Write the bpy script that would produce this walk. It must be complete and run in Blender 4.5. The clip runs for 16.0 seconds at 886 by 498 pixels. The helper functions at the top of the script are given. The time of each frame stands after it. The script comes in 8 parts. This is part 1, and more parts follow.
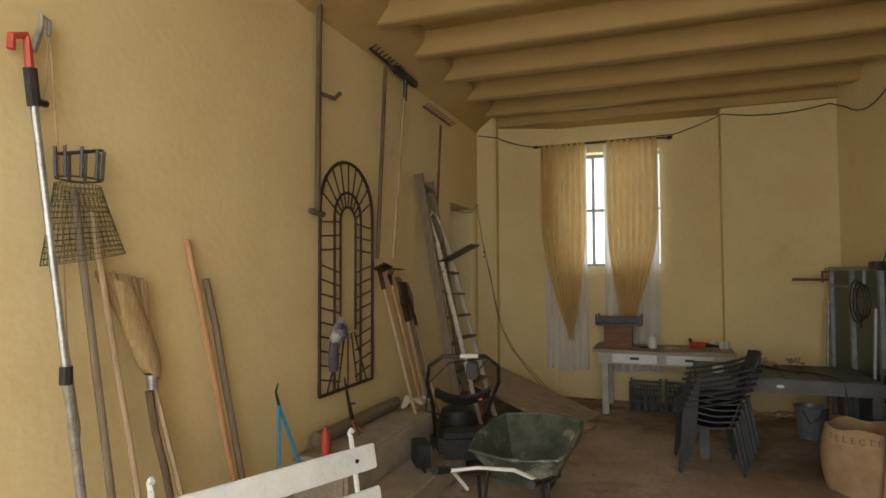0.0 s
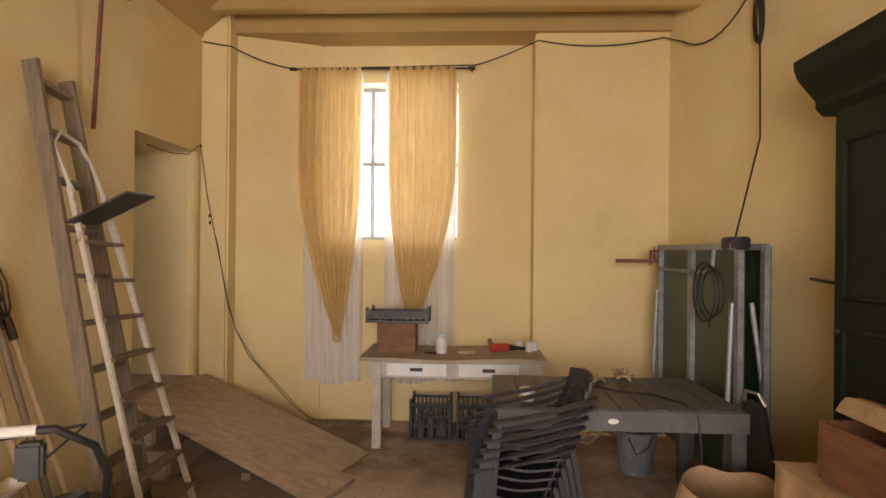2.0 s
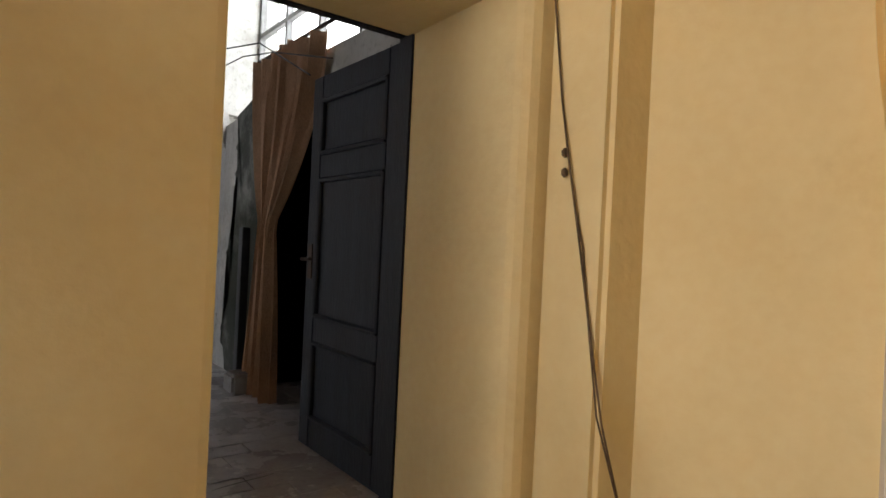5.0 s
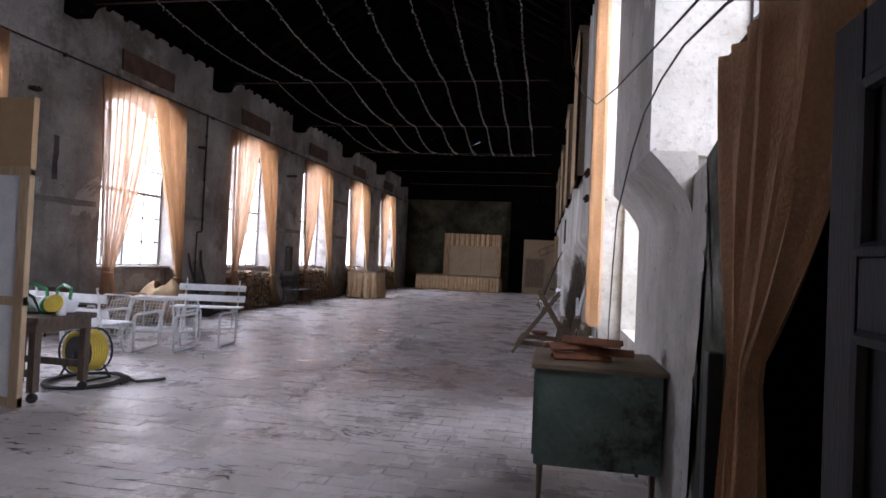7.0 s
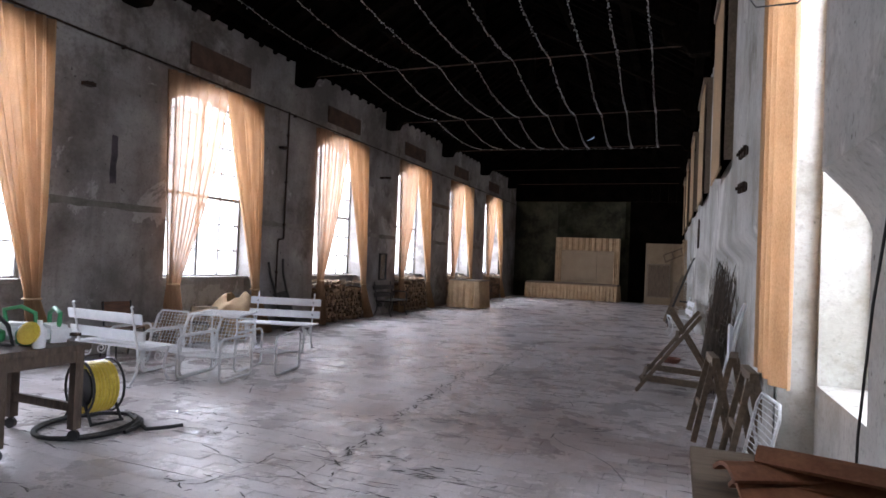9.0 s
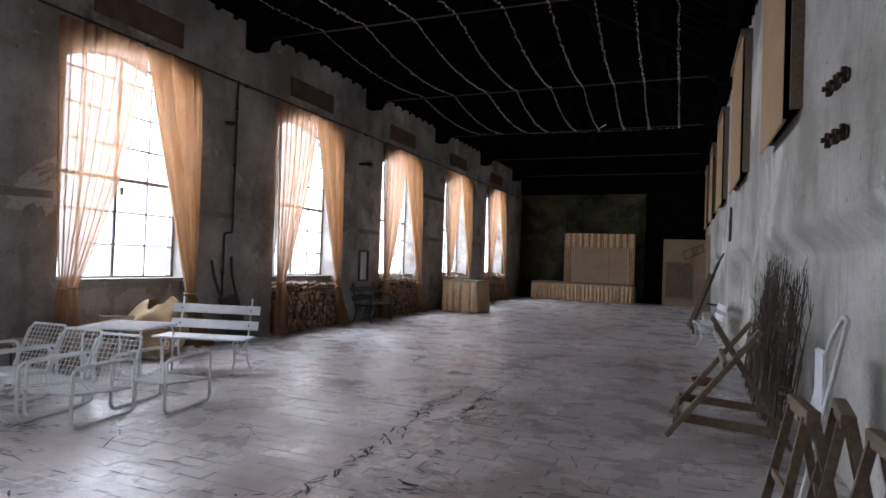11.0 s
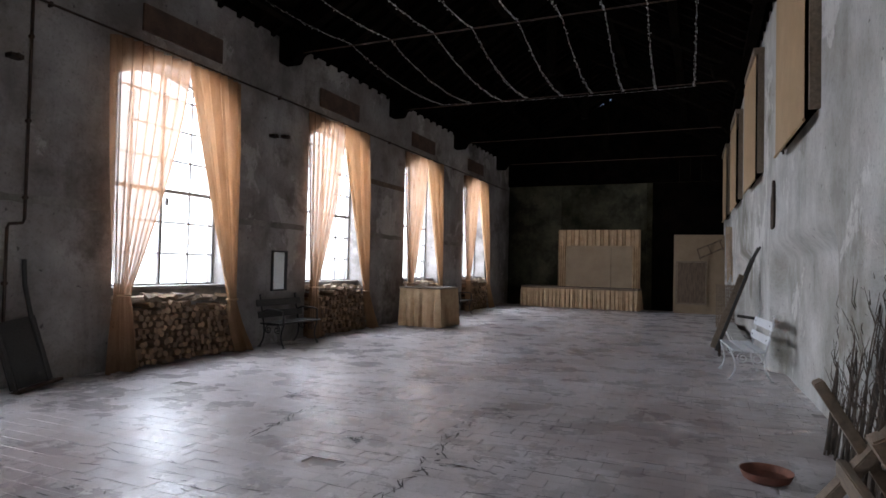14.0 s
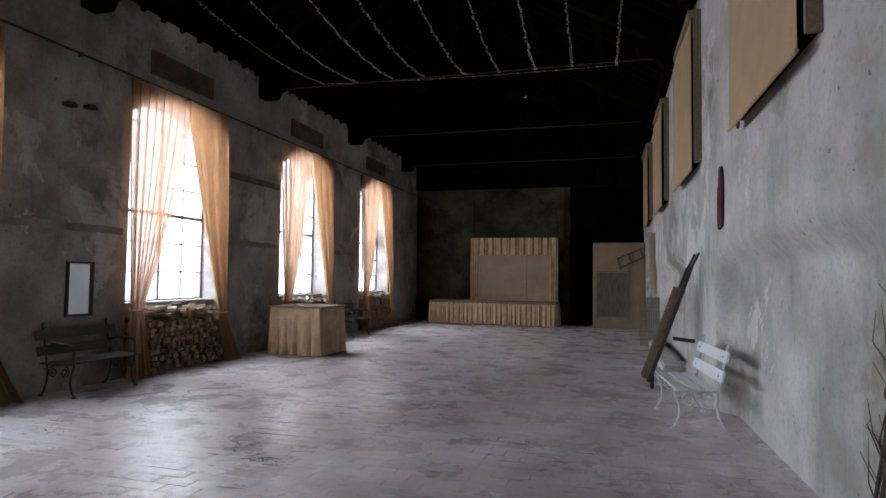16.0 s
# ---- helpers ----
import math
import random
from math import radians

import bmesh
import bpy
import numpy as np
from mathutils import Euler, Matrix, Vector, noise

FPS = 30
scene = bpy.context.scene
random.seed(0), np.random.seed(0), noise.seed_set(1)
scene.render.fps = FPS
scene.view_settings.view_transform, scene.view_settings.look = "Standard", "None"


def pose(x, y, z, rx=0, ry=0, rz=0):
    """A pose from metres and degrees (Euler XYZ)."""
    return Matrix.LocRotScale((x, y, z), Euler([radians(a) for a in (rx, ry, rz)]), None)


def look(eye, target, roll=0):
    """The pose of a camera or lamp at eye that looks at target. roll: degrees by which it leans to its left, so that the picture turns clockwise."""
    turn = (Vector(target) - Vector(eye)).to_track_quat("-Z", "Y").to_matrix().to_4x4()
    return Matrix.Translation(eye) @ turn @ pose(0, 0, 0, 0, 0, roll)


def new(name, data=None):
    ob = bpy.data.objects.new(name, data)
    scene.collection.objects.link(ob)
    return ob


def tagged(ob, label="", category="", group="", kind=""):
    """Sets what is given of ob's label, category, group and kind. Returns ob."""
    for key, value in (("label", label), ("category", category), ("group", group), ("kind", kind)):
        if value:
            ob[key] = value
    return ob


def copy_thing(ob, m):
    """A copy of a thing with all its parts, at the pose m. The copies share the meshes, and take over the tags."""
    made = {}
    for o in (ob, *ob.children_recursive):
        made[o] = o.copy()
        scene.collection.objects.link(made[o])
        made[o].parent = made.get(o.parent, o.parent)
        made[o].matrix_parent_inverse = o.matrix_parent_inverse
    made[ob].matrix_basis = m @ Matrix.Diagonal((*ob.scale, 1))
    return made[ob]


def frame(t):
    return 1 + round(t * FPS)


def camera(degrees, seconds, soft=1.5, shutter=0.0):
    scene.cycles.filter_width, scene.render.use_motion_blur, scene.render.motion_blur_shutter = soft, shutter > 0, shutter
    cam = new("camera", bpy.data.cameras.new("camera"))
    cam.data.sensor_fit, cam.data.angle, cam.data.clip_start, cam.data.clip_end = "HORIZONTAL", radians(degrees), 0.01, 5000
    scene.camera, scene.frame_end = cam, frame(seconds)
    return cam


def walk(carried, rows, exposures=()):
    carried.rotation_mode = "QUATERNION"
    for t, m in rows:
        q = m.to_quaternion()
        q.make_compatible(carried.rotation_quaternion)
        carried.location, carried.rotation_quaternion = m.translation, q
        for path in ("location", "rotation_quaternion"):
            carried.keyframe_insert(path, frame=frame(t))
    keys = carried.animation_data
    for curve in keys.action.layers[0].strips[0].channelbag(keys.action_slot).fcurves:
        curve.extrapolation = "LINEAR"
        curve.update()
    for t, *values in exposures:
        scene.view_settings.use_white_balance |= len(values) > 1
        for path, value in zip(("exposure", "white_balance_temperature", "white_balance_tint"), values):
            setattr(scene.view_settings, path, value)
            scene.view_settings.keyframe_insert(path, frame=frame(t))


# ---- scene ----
cam = camera(72.79, 16.0, soft=1.6)
walk(cam, [
    (0, pose(-0.034, -2.310, 1.619, 92.25, 0.24, -69.59)),
    (0.5, pose(0.460, -2.337, 1.607, 91.33, 0.05, -74.28)),
    (1, pose(1.061, -2.348, 1.589, 90.74, -0.29, -80.12)),
    (1.5, pose(1.675, -2.379, 1.605, 90.23, -0.50, -85.55)),
    (2, pose(2.296, -2.389, 1.596, 90.18, -0.59, -87.21)),
    (2.5, pose(2.951, -2.368, 1.599, 90.17, -0.67, -85.26)),
    (3, pose(3.629, -2.310, 1.589, 89.86, -0.88, -76.34)),
    (3.2, pose(3.902, -2.301, 1.578, 89.55, -1.12, -72.94)),
    (5.3, pose(6.268, -1.094, 1.584, 90.22, -2.68, -29.03)),
    (5.5, pose(6.393, -0.934, 1.601, 90.63, -2.60, -23.15)),
    (6, pose(6.677, -0.498, 1.670, 91.46, -2.46, -10.56)),
    (6.5, pose(6.891, -0.029, 1.835, 91.46, -2.40, 2.65)),
    (7, pose(6.919, 0.447, 1.982, 91.15, -2.62, 10.61)),
    (7.5, pose(6.886, 0.907, 2.055, 91.24, -2.61, 15.29)),
    (8, pose(6.835, 1.400, 2.113, 91.22, -2.58, 18.51)),
    (10.5, pose(6.541, 3.949, 2.023, 91.07, -2.26, 22.39)),
    (11, pose(6.453, 4.592, 2.043, 91.09, -2.07, 22.58)),
    (11.5, pose(6.372, 5.245, 2.040, 91.16, -1.94, 22.64)),
    (12, pose(6.296, 5.889, 2.025, 91.27, -1.76, 22.95)),
    (12.5, pose(6.269, 6.509, 2.010, 91.35, -1.65, 23.04)),
    (13, pose(6.257, 7.168, 2.003, 91.44, -1.52, 23.27)),
    (13.5, pose(6.223, 7.802, 2.004, 91.49, -1.39, 23.32)),
    (14, pose(6.188, 8.446, 2.024, 91.48, -1.27, 23.23)),
    (14.5, pose(6.123, 9.107, 2.042, 91.80, -1.10, 22.10)),
    (15, pose(6.079, 9.749, 2.062, 92.46, -0.98, 18.51)),
    (15.5, pose(6.022, 10.398, 2.062, 92.51, -0.87, 17.63)),
    (16, pose(5.991, 11.018, 2.056, 92.74, -0.73, 15.96)),
], exposures=[(0, -0.85, 6500, 5), (0.5, -0.38, 6500, 9), (1.0, -0.08, 6900, 15), (1.5, 0.10, 7100, 19), (2.0, 0.34, 7100, 19), (2.5, 0.52, 7000, 18), (3.2, 0.62, 7000, 18), (5.3, 0.36, 6800, 16), (5.6, 0.28, 6700, 18), (6.0, 0.5, 6500, 21), (6.5, 0.24, 6500, 27), (7.0, 0.28, 6500, 28), (8.0, 0.40, 6500, 26), (10.5, 0.16, 6500, 22), (13.0, 0.12, 6500, 20), (16, 0.24, 6500, 20)])

# ---- world, daylight ----
world = bpy.data.worlds.new("sky")
scene.world = world
world.use_nodes = True
wn = world.node_tree.nodes
sky = wn.new("ShaderNodeTexSky")
sky.sky_type = "NISHITA"
sky.sun_disc = False
sky.sun_elevation = radians(48)
sky.sun_rotation = radians(200)
wn["Background"].inputs["Strength"].default_value = 0.12
world.node_tree.links.new(sky.outputs[0], wn["Background"].inputs["Color"])
sun = new("sun", bpy.data.lights.new("sun", "SUN"))
sun.data.energy = 1.2
sun.data.angle = radians(12)
sun.data.color = (1.0, 0.95, 0.88)
sun.matrix_world = look((0, 0, 20), (-6, 16, 0))


def window_light(name, centre, towards, w, h, watts, col):
    """Daylight of the sky in an opening."""
    la = bpy.data.lights.new(name, "AREA")
    la.shape, la.size, la.size_y, la.energy, la.color = "RECTANGLE", w, h, watts, col
    ob = new(name, la)
    ob.matrix_world = look(centre, towards)
    return ob


W_Y = [6.65 + 4.3 * k for k in range(6)]      # middles of the hall's west windows
DAY = (0.71, 0.85, 0.98)
for yc in W_Y:
    window_light("daylight_west", (-2.15, yc, 3.35), (1.2, yc, 1.9), 2.4, 3.4, 380, DAY)
window_light("daylight_east", (8.25, 6.45, 3.0), (5.0, 6.2, 2.0), 1.1, 3.6, 150, DAY)
window_light("daylight_bay", (8.5, 2.4, 4.1), (5.0, 3.2, 2.6), 1.9, 2.2, 75, DAY)
window_light("daylight_gate", (-1.75, -2.1, 1.75), (1.8, -1.5, 0.15), 3.2, 2.9, 275, (1.0, 0.97, 0.92))
window_light("daylight_store_window", (8.5, -1.65, 2.45), (5, -1.65, 1.6), 1.2, 1.5, 50, DAY)


# ---- building helpers ----
def box(bm, x0, y0, z0, x1, y1, z1, m=None):
    """A box between two corners."""
    v = [bm.verts.new((x, y, z)) for x in (x0, x1) for y in (y0, y1) for z in (z0, z1)]
    for f in ((0, 1, 3, 2), (4, 6, 7, 5), (0, 4, 5, 1), (2, 3, 7, 6), (0, 2, 6, 4), (1, 5, 7, 3)):
        bm.faces.new([v[i] for i in f])
    if m is not None:
        for q in v:
            q.co = m @ q.co
    return v


def beam(bm, a, b, w, h, up=(0, 0, 1)):
    """A bar of section w x h from a to b."""
    a, b = Vector(a), Vector(b)
    d = (b - a).normalized()
    u = Vector(up)
    s = d.cross(u)
    if s.length < 1e-4:
        s = d.cross(Vector((1, 0, 0)))
    s.normalize()
    u = s.cross(d)
    v = []
    for p in (a, b):
        for i, j in ((-1, -1), (1, -1), (1, 1), (-1, 1)):
            v.append(bm.verts.new(p + s * (w / 2 * i) + u * (h / 2 * j)))
    for f in ((3, 2, 1, 0), (4, 5, 6, 7), (0, 1, 5, 4), (1, 2, 6, 5), (2, 3, 7, 6), (3, 0, 4, 7)):
        bm.faces.new([v[i] for i in f])
    return v


def tube(bm, pts, r, n=8, r2=None, closed=False):
    """A round rod along points; r2: the radius at its end."""
    pts = [Vector(p) for p in pts]
    rings = []
    side = None
    for i, p in enumerate(pts):
        if closed:
            d = pts[(i + 1) % len(pts)] - pts[i - 1]
        else:
            d = pts[min(i + 1, len(pts) - 1)] - pts[max(i - 1, 0)]
        d.normalize()
        if side is None:
            side = d.orthogonal().normalized()
        side = (side - d * side.dot(d))
        if side.length < 1e-5:
            side = d.orthogonal()
        side.normalize()
        o = d.cross(side)
        k = r if r2 is None else r + (r2 - r) * i / max(1, len(pts) - 1)
        rings.append([bm.verts.new(p + side * (k * math.cos(2 * math.pi * j / n)) + o * (k * math.sin(2 * math.pi * j / n))) for j in range(n)])
    m = len(rings)
    for i in range(m if closed else m - 1):
        a, b = rings[i], rings[(i + 1) % m]
        for j in range(n):
            bm.faces.new((a[j], a[(j + 1) % n], b[(j + 1) % n], b[j]))
    if not closed:
        bm.faces.new(rings[0][::-1])
        bm.faces.new(rings[-1])
    return rings


def lathe(bm, prof, n=20, m=None):
    """A turned shape from (radius, height) pairs."""
    rings = []
    for r, z in prof:
        r = max(r, 0.0004)
        rings.append([bm.verts.new((r * math.cos(2 * math.pi * j / n), r * math.sin(2 * math.pi * j / n), z)) for j in range(n)])
    for a, b in zip(rings, rings[1:]):
        for j in range(n):
            bm.faces.new((a[j], a[(j + 1) % n], b[(j + 1) % n], b[j]))
    bm.faces.new(rings[0][::-1])
    bm.faces.new(rings[-1])
    if m is not None:
        for ring in rings:
            for v in ring:
                v.co = m @ v.co


def prism(bm, outline, lo, hi, axis):
    """A closed outline of 2D points drawn along an axis."""
    def at(p, h):
        return {"x": (h, p[0], p[1]), "y": (p[0], h, p[1]), "z": (p[0], p[1], h)}[axis]
    a = [bm.verts.new(at(p, lo)) for p in outline]
    b = [bm.verts.new(at(p, hi)) for p in outline]
    n = len(outline)
    for i in range(n):
        bm.faces.new((a[i], a[(i + 1) % n], b[(i + 1) % n], b[i]))
    bm.faces.new(a[::-1])
    bm.faces.new(b)
    return a + b


def sheet(bm, f, nu, nv, thick=0.0):
    """A surface f(u, v) over 0..1, given a thickness along its normal."""
    g = [[Vector(f(i / nu, j / nv)) for j in range(nv + 1)] for i in range(nu + 1)]
    top = [[bm.verts.new(p) for p in row] for row in g]
    for i in range(nu):
        for j in range(nv):
            bm.faces.new((top[i][j], top[i + 1][j], top[i + 1][j + 1], top[i][j + 1]))
    if thick:
        low = []
        for i in range(nu + 1):
            row = []
            for j in range(nv + 1):
                du = g[min(i + 1, nu)][j] - g[max(i - 1, 0)][j]
                dv = g[i][min(j + 1, nv)] - g[i][max(j - 1, 0)]
                nn = du.cross(dv)
                nn = nn.normalized() if nn.length > 1e-9 else Vector((0, 0, 1))
                row.append(bm.verts.new(g[i][j] - nn * thick))
            low.append(row)
        for i in range(nu):
            for j in range(nv):
                bm.faces.new((low[i][j + 1], low[i + 1][j + 1], low[i + 1][j], low[i][j]))
        for i in range(nu):
            bm.faces.new((top[i + 1][0], top[i][0], low[i][0], low[i + 1][0]))
            bm.faces.new((top[i][nv], top[i + 1][nv], low[i + 1][nv], low[i][nv]))
        for j in range(nv):
            bm.faces.new((top[0][j], top[0][j + 1], low[0][j + 1], low[0][j]))
            bm.faces.new((top[nu][j + 1], top[nu][j], low[nu][j], low[nu][j + 1]))


def mesh_of(name, bm, material, smooth=False, bevel=0.0):
    bmesh.ops.recalc_face_normals(bm, faces=bm.faces)
    if bevel:
        es = [e for e in bm.edges if len(e.link_faces) == 2 and e.calc_face_angle(0) > 0.7]
        bmesh.ops.bevel(bm, geom=es, offset=bevel, segments=2, affect="EDGES", clamp_overlap=True)
    me = bpy.data.meshes.new(name)
    bm.to_mesh(me)
    bm.free()
    me.materials.append(material)
    if smooth:
        me.polygons.foreach_set("use_smooth", [True] * len(me.polygons))
        me.set_sharp_from_angle(angle=radians(40))
    return me


def part(name, bm, material, parent, label="", smooth=False, bevel=0.0):
    """One mesh object under a thing or a part."""
    ob = new(name, mesh_of(name, bm, material, smooth, bevel))
    ob.parent = parent
    if label:
        tagged(ob, label)
    return ob


def solo(name, bm, material, label, category, group="", kind="", smooth=False, bevel=0.0):
    """A thing that is one mesh."""
    return tagged(new(name, mesh_of(name, bm, material, smooth, bevel)), label, category, group, kind)


def thing(name, m, label, category, group=""):
    """An empty at the base of a thing; its parts are built in its own space."""
    ob = new(name)
    ob.empty_display_size = 0.1
    ob.matrix_world = m
    return tagged(ob, label, category, group)


def arc(cx, cy, r, a0, a1, n):
    return [(cx + r * math.cos(radians(a0 + (a1 - a0) * i / n)), cy + r * math.sin(radians(a0 + (a1 - a0) * i / n))) for i in range(n + 1)]


def sag(a, b, drop, n=12):
    """Points of a cord hanging from a to b."""
    a, b = Vector(a), Vector(b)
    return [a.lerp(b, i / n) - Vector((0, 0, drop * 4 * (i / n) * (1 - i / n))) for i in range(n + 1)]


# ---- materials ----
def material(name, c1, c2, scale=6.0, rough=0.7, bump=0.15, metal=0.0, fine=60.0, c3=None, spots=0.5, stretch=(1, 1, 1), detail=5.0, bump_scale=None, island=0.0, spec=0.5, translucent=0.0, world_space=False, grain=0.35):
    """A worn surface: two tones at a large scale, a third in patches, grain in the relief."""
    mt = bpy.data.materials.new(name)
    mt.use_nodes = True
    nt = mt.node_tree
    nd, lk = nt.nodes, nt.links
    b = nd["Principled BSDF"]
    co = nd.new("ShaderNodeTexCoord")
    mp = nd.new("ShaderNodeMapping")
    mp.inputs["Scale"].default_value = stretch
    if world_space:
        ge = nd.new("ShaderNodeNewGeometry")
        lk.new(ge.outputs["Position"], mp.inputs["Vector"])
    else:
        lk.new(co.outputs["Object"], mp.inputs["Vector"])
    n1 = nd.new("ShaderNodeTexNoise")
    n1.inputs["Scale"].default_value, n1.inputs["Detail"].default_value, n1.inputs["Roughness"].default_value = scale, detail, 0.62
    lk.new(mp.outputs[0], n1.inputs["Vector"])
    r1 = nd.new("ShaderNodeValToRGB")
    r1.color_ramp.elements[0].position, r1.color_ramp.elements[1].position = 0.34, 0.68
    r1.color_ramp.elements[0].color, r1.color_ramp.elements[1].color = (*c1, 1), (*c2, 1)
    lk.new(n1.outputs["Fac"], r1.inputs["Fac"])
    col = r1.outputs["Color"]
    n2 = nd.new("ShaderNodeTexNoise")
    n2.inputs["Scale"].default_value, n2.inputs["Detail"].default_value = fine, 4.0
    lk.new(mp.outputs[0], n2.inputs["Vector"])
    if c3 is not None:
        n3 = nd.new("ShaderNodeTexNoise")
        n3.inputs["Scale"].default_value, n3.inputs["Detail"].default_value, n3.inputs["Roughness"].default_value = scale * 0.45, 8.0, 0.7
        mo = nd.new("ShaderNodeVectorMath")
        mo.inputs[1].default_value = (7.3, 2.1, 5.7)
        lk.new(mp.outputs[0], mo.inputs[0])
        lk.new(mo.outputs[0], n3.inputs["Vector"])
        r3 = nd.new("ShaderNodeValToRGB")
        r3.color_ramp.elements[0].position, r3.color_ramp.elements[1].position = spots, spots + 0.09
        lk.new(n3.outputs["Fac"], r3.inputs["Fac"])
        mx = nd.new("ShaderNodeMixRGB")
        mx.inputs["Color2"].default_value = (*c3, 1)
        lk.new(r3.outputs["Color"], mx.inputs["Fac"])
        lk.new(col, mx.inputs["Color1"])
        col = mx.outputs["Color"]
    gr = nd.new("ShaderNodeMixRGB")
    gr.blend_type = "OVERLAY"
    gr.inputs["Fac"].default_value = grain
    lk.new(col, gr.inputs["Color1"])
    lk.new(n2.outputs["Fac"], gr.inputs["Color2"])
    col = gr.outputs["Color"]
    if island:
        oi = nd.new("ShaderNodeObjectInfo")
        gi = nd.new("ShaderNodeNewGeometry")
        ad = nd.new("ShaderNodeMath")
        lk.new(oi.outputs["Random"], ad.inputs[0])
        lk.new(gi.outputs["Random Per Island"], ad.inputs[1])
        fr = nd.new("ShaderNodeMath")
        fr.operation = "FRACT"
        lk.new(ad.outputs[0], fr.inputs[0])
        mr = nd.new("ShaderNodeMapRange")
        mr.inputs["To Min"].default_value, mr.inputs["To Max"].default_value = 1 - island, 1 + island
        lk.new(fr.outputs[0], mr.inputs["Value"])
        hs = nd.new("ShaderNodeHueSaturation")
        lk.new(mr.outputs[0], hs.inputs["Value"])
        lk.new(col, hs.inputs["Color"])
        col = hs.outputs["Color"]
    lk.new(col, b.inputs["Base Color"])
    rr = nd.new("ShaderNodeMapRange")
    rr.inputs["To Min"].default_value, rr.inputs["To Max"].default_value = max(0.03, rough - 0.13), min(1, rough + 0.13)
    lk.new(n1.outputs["Fac"], rr.inputs["Value"])
    lk.new(rr.outputs[0], b.inputs["Roughness"])
    b.inputs["Metallic"].default_value = metal
    b.inputs["Specular IOR Level"].default_value = spec
    if bump:
        bp = nd.new("ShaderNodeBump")
        bp.inputs["Strength"].default_value, bp.inputs["Distance"].default_value = bump, 0.01
        ms = nd.new("ShaderNodeMath")
        lk.new(n1.outputs["Fac"], ms.inputs[0])
        lk.new(n2.outputs["Fac"], ms.inputs[1])
        lk.new(ms.outputs[0], bp.inputs["Height"])
        lk.new(bp.outputs[0], b.inputs["Normal"])
    if translucent:
        tr = nd.new("ShaderNodeBsdfTranslucent")
        lk.new(col, tr.inputs["Color"])
        mi = nd.new("ShaderNodeMixShader")
        mi.inputs["Fac"].default_value = translucent
        lk.new(b.outputs[0], mi.inputs[1])
        lk.new(tr.outputs[0], mi.inputs[2])
        lk.new(mi.outputs[0], nd["Material Output"].inputs["Surface"])
    return mt


def sheer(mt, amount):
    """Lets part of the light straight through a loose weave."""
    nt = mt.node_tree
    out = nt.nodes["Material Output"]
    src = out.inputs["Surface"].links[0].from_socket
    tp = nt.nodes.new("ShaderNodeBsdfTransparent")
    mi = nt.nodes.new("ShaderNodeMixShader")
    mi.inputs["Fac"].default_value = amount
    nt.links.new(src, mi.inputs[1])
    nt.links.new(tp.outputs[0], mi.inputs[2])
    nt.links.new(mi.outputs[0], out.inputs["Surface"])
    return mt


